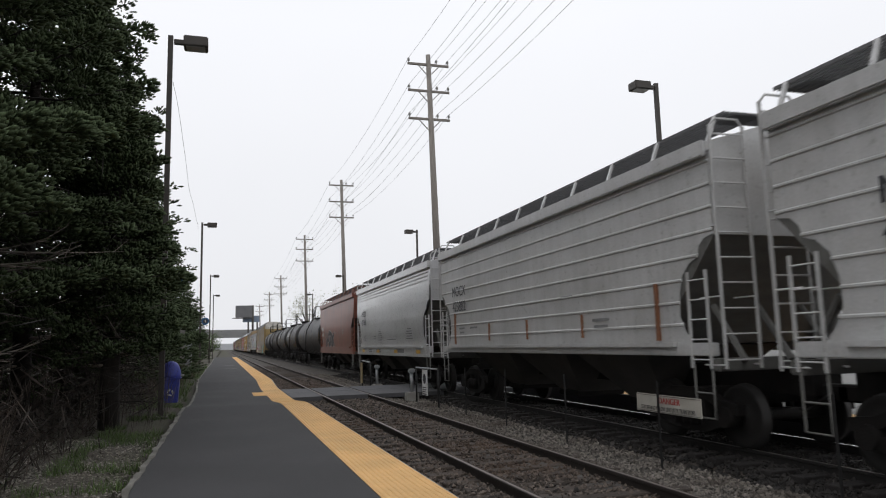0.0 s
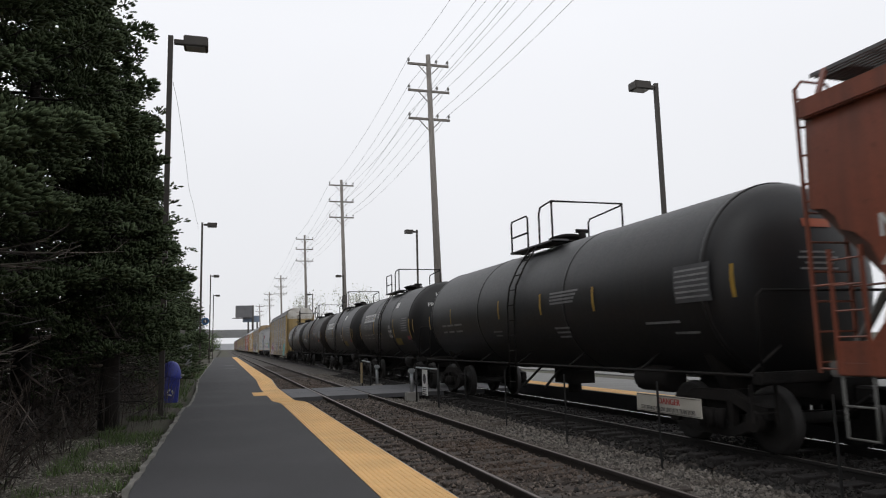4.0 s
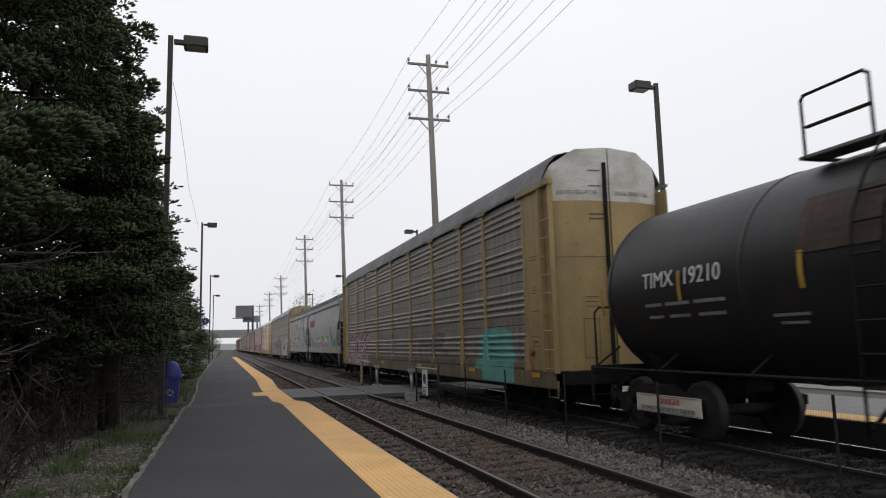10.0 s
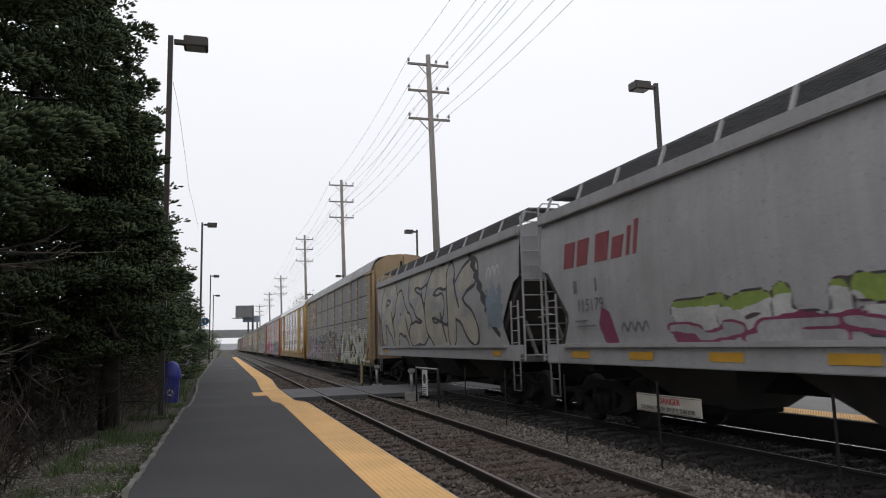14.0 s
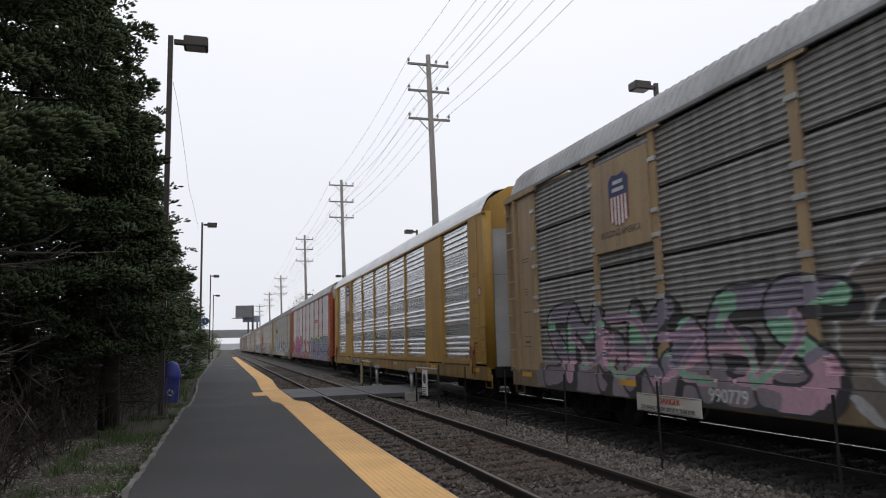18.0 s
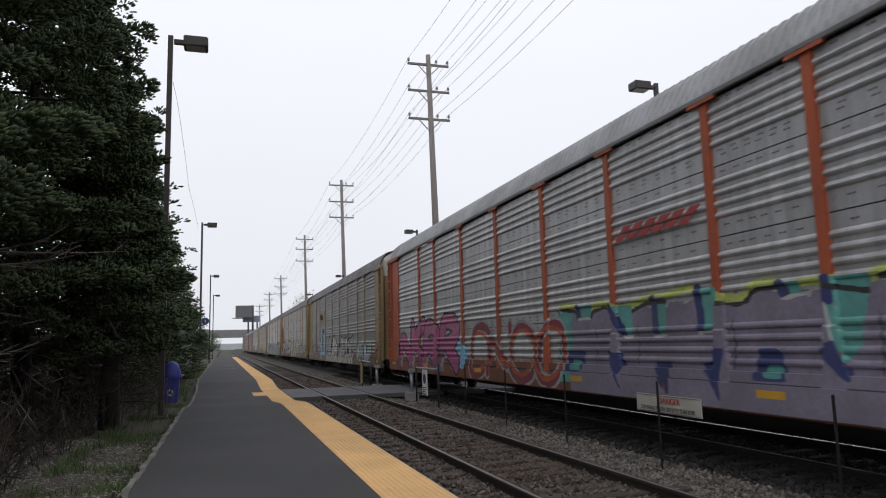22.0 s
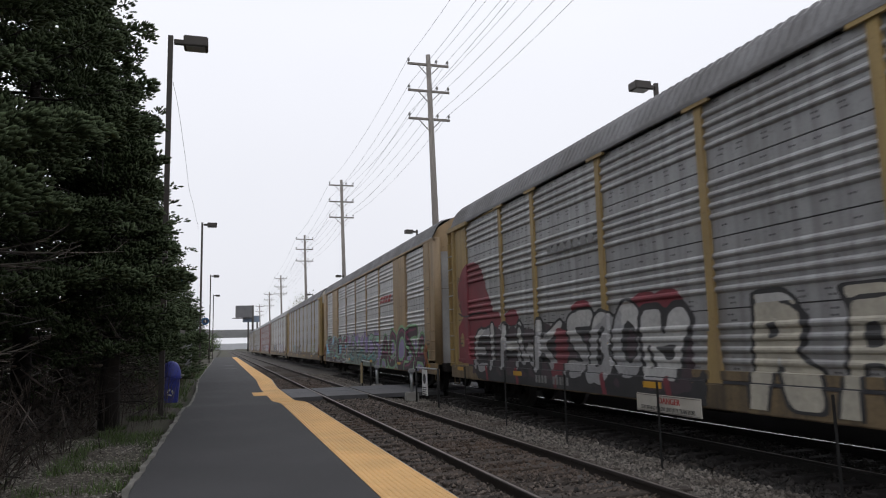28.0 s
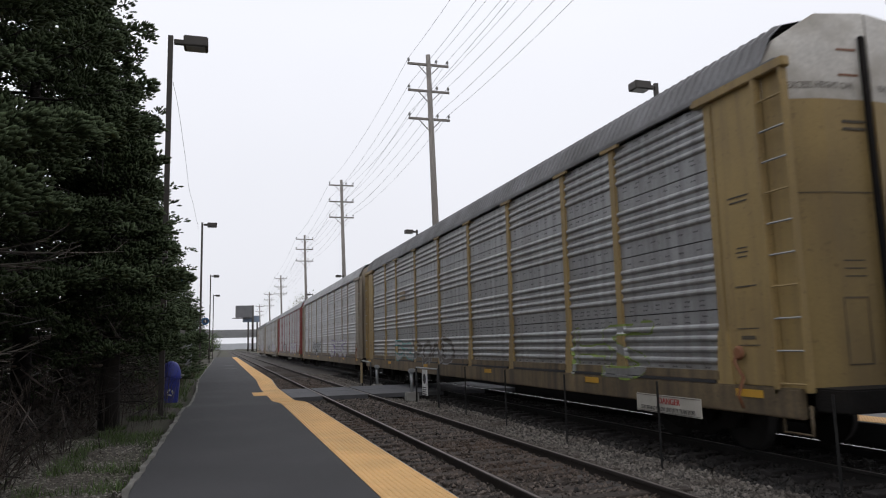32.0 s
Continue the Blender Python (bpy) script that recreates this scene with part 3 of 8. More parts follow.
# pedestrian crossing: panels between and outside the rails
CROSS = tagged(new("pedestrian_crossing"), "grey rubber pedestrian crossing laid across both tracks", "crossing", kind="structure")
for x0, x1 in ((2.17, 3.17), (3.31, 4.67), (4.81, 7.33), (7.47, 8.84), (8.98, 10.0)):
    ys = np.linspace(23.7, 28.5, 3)
    for a, b in zip(ys, ys[1:]):
        part("panel", rbox(x0, x1, a + 0.006, b - 0.006, -0.13, 0.012, 0.01), M["rubber"], CROSS)

# far platform
slab("far_platform", lambda y: 10.04, lambda y: 13.75, lambda y: 0.2, -0.34, [-20, 0, 20, 40, 80, 110], M["farslab"], "pale concrete platform beyond the far track", "platform")
FTACT = tagged(new("far_tactile_strip"), "yellow tactile warning strip on the far platform edge", "tactile paving", kind="structure")
for i in range(60):
    ob = part("tile", tile, None, FTACT)
    ob.matrix_basis = pose(10.4, 1 + 0.61 * i, 0.201)
# Edge strip takes the dark asphalt colour to paint its shade.
bm = bmesh.new()
box(bm, 10.0, 10.038, -20, 110, -0.34, 0.195)
tagged(part("far_platform_edge", bm, M["asphalt"], None), "dark shaded edge of the far platform", "platform edge", kind="structure")
slab("car_park", lambda y: 15.5, lambda y: 60, lambda y: 0.17, 0.0, [-60, 0, 60, 160], M["farslab"], "pale empty car park surface beyond the platform", "car park")


# ---- fence between the tracks ----
FENCE = thing("track_fence", "row of slim dark steel fence posts between the tracks", "fence")
FY = [2.9, 5.92, 9.05, 12.0, 14.9, 17.65, 20.0]
for y in FY:
    bm = rbox(6.027, 6.055, y - 0.014, y + 0.014, -0.34, 1.02, 0.005)
    part("post", bm, M["fence"], FENCE)
SIGN = thing("danger_sign", "white danger sign with red and black lettering on the fence", "sign")
part("sign_board", rbox(6.075, 6.09, 8.12, 9.66, 0.565, 0.825, 0.004), M["signface"], SIGN)
bm = bmesh.new()
for z0, z1, y0, y1 in ((0.577, 0.583, 8.14, 9.64), (0.807, 0.813, 8.14, 9.64)):
    box(bm, 6.07, 6.0745, y0, y1, z0, z1)
part("border", bm, M["ink"], SIGN, "thin dark border line")
lettering("lettering", "DANGER", 0.12, lambda a, b: (6.071, 8.83 - a, 0.74 + b), M["signred"], SIGN, "red lettering", fat=0.006, wide=1.05)
lettering("small_lettering", "STAY BEHIND YELLOW LINE UNTIL TRAIN STOPS", 0.083, lambda a, b: (6.071, 8.89 - a, 0.625 + b), M["ink"], SIGN, "small black lettering", fat=0.0015, wide=0.7)

# barriers by the crossing
RAILING = thing("crossing_railing", "grey pipe railing beside the pedestrian crossing", "railing")
for y in (20.1, 22.55):
    bm = bmesh.new()
    tube(bm, (6.04, y, -0.3), (6.04, y, 0.9), 0.03)
    part("post", bm, M["fence"], RAILING)
for z in (0.88,):
    bm = bmesh.new()
    tube(bm, (6.04, 20.1, z), (6.04, 22.55, z), 0.024)
    part("rail", bm, M["galv"], RAILING)
PSIGN = thing("crossing_notice", "white upright notice hung on the crossing railing", "sign")
part("board", rbox(5.98, 6.005, 21.1, 21.62, 0.06, 0.84, 0.004), M["white"], PSIGN)
bm = bmesh.new()
lathe(bm, [(0.16, 0), (0.16, 0.004)], 20, "x", (5.974, 21.36, 0.56))
part("roundel", bm, M["ink"], PSIGN)
bm = bmesh.new()
for i in range(4):
    box(bm, 5.974, 5.9795, 21.16, 21.56, 0.09 + i * 0.065, 0.115 + i * 0.065)
part("text_bars", bm, M["ink"], PSIGN)
for y0 in (23.2, 28.8):
    ST = thing("crossing_post", "short grey post on a concrete footing by the crossing", "bollard", "posts by the crossing")
    part("footing", rbox(5.85, 6.25, y0 - 0.2, y0 + 0.2, -0.36, 0.05, 0.03), M["concrete"], ST)
    bm = bmesh.new()
    tube(bm, (6.05, y0, 0.04), (6.05, y0, 0.7), 0.06, n=12)
    part("column", bm, M["galv"], ST)
    part("cap", rbox(5.95, 6.15, y0 - 0.12, y0 + 0.12, 0.68, 0.82, 0.03), M["galv"], ST)
R2 = thing("crossing_barrier", "yellow-marked pipe barrier beyond the crossing", "railing")
for y in (30.1, 32.0):
    bm = bmesh.new()
    tube(bm, (6.05, y, -0.3), (6.05, y, 0.92), 0.035)
    part("post", bm, M["fence"], R2)
bm = bmesh.new()
tube(bm, (6.05, 30.1, 0.9), (6.05, 32.0, 0.94), 0.03)
part("rail", bm, M["galv"], R2)
part("marker_board", rbox(5.98, 6.01, 31.7, 32.1, -0.05, 0.85, 0.004), M["y_dull"], R2, "faded yellow marker board")


# ---- lamps ----
def street_lamp(x, y, z0, h, side, label, head=0.56):
    """A square pole with a shoebox head; the head points towards side (+1: right)."""
    L = thing("street_lamp", label, "street lamp", "platform lamps")
    L.location = (x, y, 0)
    part("base_plate", rbox(-0.15, 0.15, -0.15, 0.15, z0 - 0.1, z0 + 0.08, 0.02), M["concrete"], L)
    bm = bmesh.new()
    prism(bm, [(-0.058, -0.058), (0.058, -0.058), (0.058, 0.058), (-0.058, 0.058)], z0 + 0.07, h, "z")
    part("pole", bm, M["lamp"], L)
    s = side
    a, b = sorted((s * 0.075, s * 0.32))
    part("arm", rbox(a, b, -0.05, 0.05, h - 0.2, h - 0.08, 0.01), M["lamp"], L)
    a, b = sorted((s * 0.3, s * (0.3 + head)))
    hd = part("lamp_head", rbox(a, b, -0.22, 0.22, h - 0.27, h - 0.02, 0.02), M["lamp"], L)
    part("lens", rbox(a + 0.06, b - 0.06, -0.17, 0.17, h - 0.285, h - 0.272, 0.004), M["lens"], hd)
    return L


street_lamp(-1.31, 17.4, 0.1, 9.17, 1, "tall bronze platform lamp with a shoebox head beside the spruces")
street_lamp(-1.31, 45.2, 0.1, 9.35, 1, "tall bronze platform lamp standing by the platform edge")
street_lamp(-1.31, 77.3, 0.1, 9.3, 1, "tall bronze platform lamp far along the platform")
street_lamp(-1.35, 105.5, 0.1, 9.25, 1, "tall bronze platform lamp near the platform end")
for y, h in ((18.3, 9.55), (47.1, 9.53), (78.8, 9.5), (107.5, 9.5)):
    street_lamp(12.86, y, 0.19, h, -1, "tall bronze lamp on the far platform with a shoebox head")

# the cable that hangs from the first lamp
bm = bmesh.new()
pts = []
for i in range(31):
    k = i / 30
    pts.append((-1.22 + 0.03 * math.sin(9 * k), 17.2 + 18.3 * k, 7.95 * (1 - k) + 7.35 * k - 0.16 * math.sin(math.pi * k) + 0.05 * math.sin(21 * k)))
pipe(bm, pts, 0.005, 5)
tagged(part("slack_cable", bm, M["wire"], None), "thin slack cable strung between two platform lamps", "cable")


# ---- power line ----
def utility_pole(x, y, h, arms, width=3.1):
    P = thing("utility_pole", "tall grey power pole with braced crossarms and insulators", "utility pole", "power line poles")
    P.location = (x, y, 0)
    bm = bmesh.new()
    tube(bm, (0.5, 0, 0.0), (0, 0, h), 0.3, 0.17, n=12)
    part("pole", bm, M["pole"], P)
    ends = []
    for z in arms:
        arm = part("crossarm", rbox(-width / 2, width / 2, -0.07, 0.07, z - 0.08, z + 0.08, 0.01), M["pole"], P)
        for s in (-1, 1):
            bm = bmesh.new()
            tube(bm, (s * width * 0.27, -0.09, z - 0.06), (s * 0.08, -0.09, z - 0.85), 0.035, n=6)
            part("brace", bm, M["pole"], P)
        for px in (-width / 2 + 0.08, width * 0.2, width / 2 - 0.08):
            bm = bmesh.new()
            lathe(bm, [(0.03, 0), (0.03, 0.12), (0.1, 0.14), (0.07, 0.22), (0.1, 0.24), (0.06, 0.34), (0.02, 0.37)], 10, "z", (px, 0, z + 0.07))
            part("insulator", bm, M["lens"], arm, "grey glazed insulator")
            ends.append((x + px, y, z + 0.42))
    return ends


A1 = utility_pole(14.0, 7.0, 23.0, (22.2, 20.0, 17.9))
A2 = utility_pole(14.0, 47.2, 22.5, (21.75, 19.75, 17.65))
A3 = utility_pole(14.0, 87.0, 22.35, (21.65, 19.55, 17.55))
A4 = utility_pole(14.0, 129.1, 21.75, (21.0, 19.15, 17.0))
A5 = utility_pole(14.0, 185, 19.85, (19.0, 16.9, 15.1))
A6 = utility_pole(14.0, 232, 19.2, (18.4, 16.6, 14.7))
A7 = utility_pole(14.0, 294, 18.8, (18.0, 16.0, 14.2))
WIRES = thing("power_lines", "thin grey overhead wires sagging between the power poles", "power lines")
A0 = [(p[0], p[1] - 44, p[2] + 0.6) for p in A1]
for a, b in ((A0, A1), (A1, A2), (A2, A3), (A3, A4), (A4, A5), (A5, A6), (A6, A7)):
    for p, q2 in zip(a, b):
        bm = bmesh.new()
        p, q2 = Vector(p), Vector(q2)
        pts = [p.lerp(q2, i / 10) - Vector((0, 0, 0.75 * 4 * (i / 10) * (1 - i / 10))) for i in range(11)]
        pipe(bm, pts, 0.0105, 4)
        part("wire", bm, M["wire"], WIRES)

# ---- overpass and signs in the distance ----
BR = thing("overpass", "pale concrete road overpass crossing the tracks far off", "bridge")
part("deck", rbox(-60, 120, 350, 362, 6.6, 8.4, 0.1), M["farconcrete"], BR)
part("parapet", rbox(-60, 120, 349.8, 350.1, 8.3, 10.2, 0.05), M["farconcrete"], BR)
for x in (-30, -8, 24, 50):
    part("pier", rbox(x - 0.8, x + 0.8, 352, 360, 0, 6.4, 0.1), M["farconcrete"], BR)
BB = thing("billboard", "weathered grey billboard on a steel post near the overpass", "billboard")
part("panel", rbox(5.1, 12.3, 320, 320.8, 14.7, 19.9, 0.1), M["farboard"], BB)
bm = bmesh.new()
tube(bm, (12.4, 320.5, 0), (12.4, 320.5, 20), 0.45, n=10)
part("column", bm, M["lamp"], BB)
part("ledge", rbox(3.8, 12.3, 319.4, 320, 14.2, 14.6, 0.05), M["lamp"], BB)
B2 = thing("road_sign", "blue roadside sign on a grey post near the overpass", "sign")
part("panel", rbox(8.2, 15.4, 322, 322.5, 12.7, 15.5, 0.1), M["farblue"], B2)
for x in (10.6, 14.4):
    bm = bmesh.new()
    tube(bm, (x, 322.6, 0), (x, 322.6, 13), 0.35, n=8)
    part("post", bm, M["lamp"], B2)


tagged(part("backdrop", rbox(-700, 900, 900, 904, -1, 7, 0.5), M["haze"], None), "pale misty line of distance beyond the overpass", "backdrop", kind="structure")

# ---- trees and plants ----
def sprays(seed, h, base, rmax, gap, shoot, full, power):
    """Shoots of a spruce: uneven tiers of upswept boughs, each ending in rounded clumps of short blunt fingers."""
    g = np.random.default_rng(seed)
    P0, P1, R, limbs = [], [], [], []
    z, turn = base, 0.0
    while z < h - 0.4:
        frac = (z - base) / (h - base)
        turn += 0.7
        for i in range(7):
            zz = z + g.uniform(-0.5, 0.5) * gap
            rr = rmax * (1 - frac) ** power * g.uniform(0.7, 1.0) + 0.1
            az = turn + i * 0.898 + g.uniform(-0.35, 0.35)
            out = np.array([math.cos(az), math.sin(az), 0])
            side = np.array([-out[1], out[0], 0])
            rise = g.uniform(-0.42, -0.2) + 0.45 * frac
            def at(s):
                return np.array([0, 0, zz]) + out * rr * s + np.array([0, 0, rr * (rise * s + 0.3 * s * s)])
            limbs.append((at(0), at(0.5), at(0.95)))
            thin = 1.0 if zz < 9.5 else 0.35
            low = 1.0 if zz < 5.5 else 0.75
            for u, lat, size in ((0.5, -0.17, low), (0.5, 0.17, low), (0.68, -0.12, 1.0), (0.72, 0.15, 1.0), (0.84, -0.05, 0.9), (0.92, 0.06, 0.7), (0.98, 0.0, 0.5)):
                u = u + g.uniform(-0.04, 0.04)
                m = at(u) + side * rr * (lat + g.uniform(-0.04, 0.04)) + np.array([0, 0, g.uniform(-0.08, 0.08) - 0.2 * abs(lat)])
                rad = (0.2 + 0.06 * rr) * g.uniform(0.8, 1.25) * size
                n = max(4, int(full * thin * (rad / 0.36) ** 2))
                w = g.normal(size=(n, 3))
                w /= np.linalg.norm(w, axis=1, keepdims=True)
                w[:, 2] = np.where(w[:, 2] < -0.25, -w[:, 2], w[:, 2])
                b0 = m + w * rad * np.array([1.0, 1.0, 0.62]) * g.uniform(0.35, 0.95, (n, 1))
                fd = w * np.array([0.8, 0.8, 0.5]) + out * 0.55 + np.array([0, 0, 0.3]) + g.normal(scale=0.12, size=(n, 3))
                fd /= np.linalg.norm(fd, axis=1, keepdims=True)
                ln = shoot * g.uniform(0.7, 1.2, (n, 1))
                P0.append(b0)
                P1.append(b0 + fd * ln)
                R.append(ln[:, 0] * 0.21)
        z += gap * (1 - 0.3 * frac)
    return np.concatenate(P0), np.concatenate(P1), np.concatenate(R), limbs


def spruce_meshes(seed, h, base, rmax, gap, finger, per, power):
    P0, P1, R, limbs = sprays(seed, h, base, rmax, gap, finger, per, power)
    v, f = octs(P0, P1, R, 0.62)
    crown = arrays("crown", v, f, True)
    crown.materials.append(M["needle"])
    g = np.random.default_rng(seed + 500)
    n = 900 if per > 20 else 350
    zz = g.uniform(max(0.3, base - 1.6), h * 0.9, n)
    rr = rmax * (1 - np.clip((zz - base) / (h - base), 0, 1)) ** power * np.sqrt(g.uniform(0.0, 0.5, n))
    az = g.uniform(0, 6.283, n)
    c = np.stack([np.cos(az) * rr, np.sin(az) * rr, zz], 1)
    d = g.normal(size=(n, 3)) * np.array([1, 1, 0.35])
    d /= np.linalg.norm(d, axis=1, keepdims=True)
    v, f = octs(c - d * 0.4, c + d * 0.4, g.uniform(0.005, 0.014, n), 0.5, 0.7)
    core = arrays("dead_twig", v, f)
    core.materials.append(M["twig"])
    bm = bmesh.new()
    tube(bm, (0, 0, -0.2), (0, 0, h * 0.5), 0.2, 0.12, n=10)
    tube(bm, (0, 0, h * 0.5), (0, 0, h - 0.1), 0.12, 0.02, n=8)
    for a, b, c in limbs:
        tube(bm, a, b, 0.035, 0.022, n=4, cap=False)
        tube(bm, b, c, 0.022, 0.006, n=4, cap=False)
    trunk = bpy.data.meshes.new("trunk")
    bm.to_mesh(trunk)
    bm.free()
    trunk.materials.append(M["bark"])
    bm = bmesh.new()
    g = random.Random(seed)
    for i in range(17):
        z, az, r = g.uniform(1.1, base + 0.6), g.uniform(0, 6.283), rmax * g.uniform(0.35, 0.8)
        bend, sag, lift = g.uniform(-0.35, 0.35), g.uniform(-0.3, 0.05), g.uniform(0.1, 0.45)
        line = []
        for k in range(7):
            u = k / 6
            a = az + bend * u * u
            line.append(Vector((math.cos(a) * r * u, math.sin(a) * r * u, z + sag * u + lift * u ** 3 + 0.03 * math.sin(5 * u + i))))
        for k in range(6):
            tube(bm, line[k], line[k + 1], 0.026 * (1 - k / 6) + 0.004, 0.026 * (1 - (k + 1) / 6) + 0.003, n=4, cap=False)
        for _ in range(5):
            k = g.randint(2, 5)
            m0 = line[k].lerp(line[k + 1], g.uniform(0, 1))
            tip = m0 + (line[k + 1] - line[k]).normalized() * g.uniform(0.1, 0.4) + Vector((g.uniform(-0.25, 0.25), g.uniform(-0.25, 0.25), g.uniform(-0.15, 0.25)))
            tube(bm, m0, tip, 0.008, 0.003, n=3, cap=False)
    dead = bpy.data.meshes.new("dead_branch")
    bm.to_mesh(dead)
    bm.free()
    dead.materials.append(M["deadwood"])
    return crown, trunk, dead, core


NEAR = [spruce_meshes(21, 13.5, 3.2, 3.6, 1.1, 0.135, 125, 0.45), spruce_meshes(24, 13.0, 2.7, 3.6, 1.1, 0.135, 125, 0.5)]
YOUNG = spruce_meshes(27, 6.6, 1.6, 1.25, 0.45, 0.13, 60, 0.5)
MID = spruce_meshes(25, 12.6, 2.0, 3.4, 1.0, 0.145, 95, 0.45)
FAR = [spruce_meshes(31, 14.0, 1.1, 3.7, 0.9, 0.24, 17, 0.38), spruce_meshes(32, 13.0, 1.0, 3.6, 0.88, 0.24, 17, 0.38)]


def spruce(x, y, meshes, s, turn, tall=1.0):
    T = thing("spruce_tree", "dense dark green spruce with bare dead lower branches", "tree", "row of spruces")
    T.matrix_basis = pose(x, y, 0.1, 0, 0, turn) @ Matrix.Diagonal((s, s, s * tall, 1))
    crown, trunk, dead, core = meshes
    part("crown", crown, None, T)
    part("trunk", trunk, None, T)
    tagged(part("dead_branch", dead, None, T, "grey bare dead branches"), kind="stuff")
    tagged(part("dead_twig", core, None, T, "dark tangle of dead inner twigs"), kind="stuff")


g = random.Random(3)
spruce(-4.5, 8.8, NEAR[0], 0.98, 85)
spruce(-4.2, 12.9, NEAR[1], 1.0, 60)
spruce(-3.95, 16.6, MID, 1.02, 80)
spruce(-4.0, 21.2, MID, 1.0, 217)
spruce(-2.12, 15.5, YOUNG, 1.05, 40)
for i, (x, y, s) in enumerate(((-4.25, 25.8, 1.0), (-10.5, 9.5, 1.0), (-10.5, 15.5, 1.0), (-9.2, 13.0, 0.9), (-10.8, 20.5, 1.0), (-12.8, 12.0, 1.0), (-13.2, 17.5, 1.0), (-8.0, 11, 0.9), (-7.6, 7.5, 0.9), (-7.4, 14.2, 0.95), (-7.6, 20.5, 0.95), (-4.4, 30.5, 1.0), (-4.3, 35.3, 0.98), (-4.3, 40.5, 0.95), (-4.6, 46, 0.92), (-4.5, 52, 0.95), (-4.5, 59, 0.9), (-4.4, 67, 0.85), (-4.1, 76, 0.8), (-3.7, 86, 0.72), (-3.3, 96, 0.6), (-8.3, 17, 1.0), (-9, 24, 1.0))):
    spruce(x, y, FAR[i % 2], s, g.uniform(0, 360), 0.72 if y > 25 else 1.0)


def scatter_blades(name, n, area, hmin, hmax, material, label, seed, zfun=lambda x, y: 0.13, lean=0.35, width=0.006, clump=-0.12):
    g = np.random.default_rng(seed)
    x, y = g.uniform(area[0], area[1], n), g.uniform(area[2], area[3], n)
    keep = np.array([noise.noise((a * 1.1, b * 0.9, seed)) for a, b in zip(x, y)]) > clump
    x, y = x[keep], y[keep]
    p0 = np.stack([x, y, np.full(len(x), 0.1)], 1)
    h = g.uniform(hmin, hmax, len(x))
    p1 = p0 + np.stack([g.normal(scale=lean, size=len(x)) * h, g.normal(scale=lean, size=len(x)) * h, h], 1)
    v, f = octs(p0, p1, np.full(len(x), width), 0.35, 0.4)
    me = arrays(name, v, f)
    me.materials.append(material)
    return tagged(new(name, me), label, "grass", kind="stuff")


scatter_blades("verge_grass", 13000, (-2.1, -1.0, 8.6, 24), 0.05, 0.2, M["grass"], "patchy green grass tufts along the platform verge", 5, clump=0.05)
scatter_blades("verge_grass", 2600, (-3.6, -1.9, 6.4, 9.5), 0.05, 0.2, M["grass"], "short green weeds on the gravel verge", 26, clump=0.28)
scatter_blades("verge_grass", 3500, (-2.7, -1.1, 23, 60), 0.1, 0.3, M["grass"], "taller green grass along the far verge", 6, width=0.014)
scatter_blades("dry_weeds", 220, (-3.9, -1.6, 9.5, 29), 0.3, 1.1, M["brush"], "thin dry brown weed stems under the spruces", 7, lean=0.25, width=0.006)
scatter_blades("dry_weeds", 160, (-2.3, -1.12, 13.5, 20), 0.5, 1.8, M["brush"], "tall dark dry weeds round the lamp pole", 27, lean=0.2, width=0.009, clump=-0.6)
scatter_blades("dry_weeds", 70, (-3.4, -2.2, 6.3, 9.5), 0.5, 1.35, M["weed"], "tall dry weed stalks on the gravel verge", 28, lean=0.14, width=0.007, clump=-1)
scatter_blades("dry_weeds", 600, (-2.7, -1.3, 21, 50), 0.4, 1.2, M["weed"], "dry brown weeds beside the platform", 8, lean=0.25, width=0.012)
# Thicket also darkens the ground beneath the trees, where deep shade lies.
gb = np.random.default_rng(19)
n = 9000
c = np.stack([gb.uniform(-7.0, -2.2, n), 6.5 * (34 / 6.5) ** gb.uniform(0, 1, n), gb.uniform(0.1, 1.3, n) * gb.uniform(0.3, 1.3, n)], 1)
d = gb.normal(size=(n, 3)) * np.array([0.6, 0.6, 0.9])
d /= np.linalg.norm(d, axis=1, keepdims=True)
ln = gb.uniform(0.2, 0.75, n)[:, None]
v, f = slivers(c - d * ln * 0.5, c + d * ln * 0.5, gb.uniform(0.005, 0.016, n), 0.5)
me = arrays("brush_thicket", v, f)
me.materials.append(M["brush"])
tagged(new("brush_thicket", me), "dark tangled dry brush under the spruces", "undergrowth", kind="stuff")
gq = np.random.default_rng(9)
n = 9000
c = np.stack([gq.uniform(-4.2, -1.0, n), gq.uniform(5.5, 14, n), np.full(n, 0.135)], 1)
d = gq.normal(size=(n, 3)) * np.array([1, 1, 0.35])
d /= np.linalg.norm(d, axis=1, keepdims=True)
s = gq.uniform(0.01, 0.03, n)
v, f = octs(c - d * s[:, None], c + d * s[:, None] * 1.2, s * 0.8, 0.5, 0.5)
me = arrays("verge_gravel", v, f)
me.materials.append(M["vergestone"])
tagged(new("verge_gravel", me), "pale gravel and litter on the bare verge", "gravel", kind="stuff")


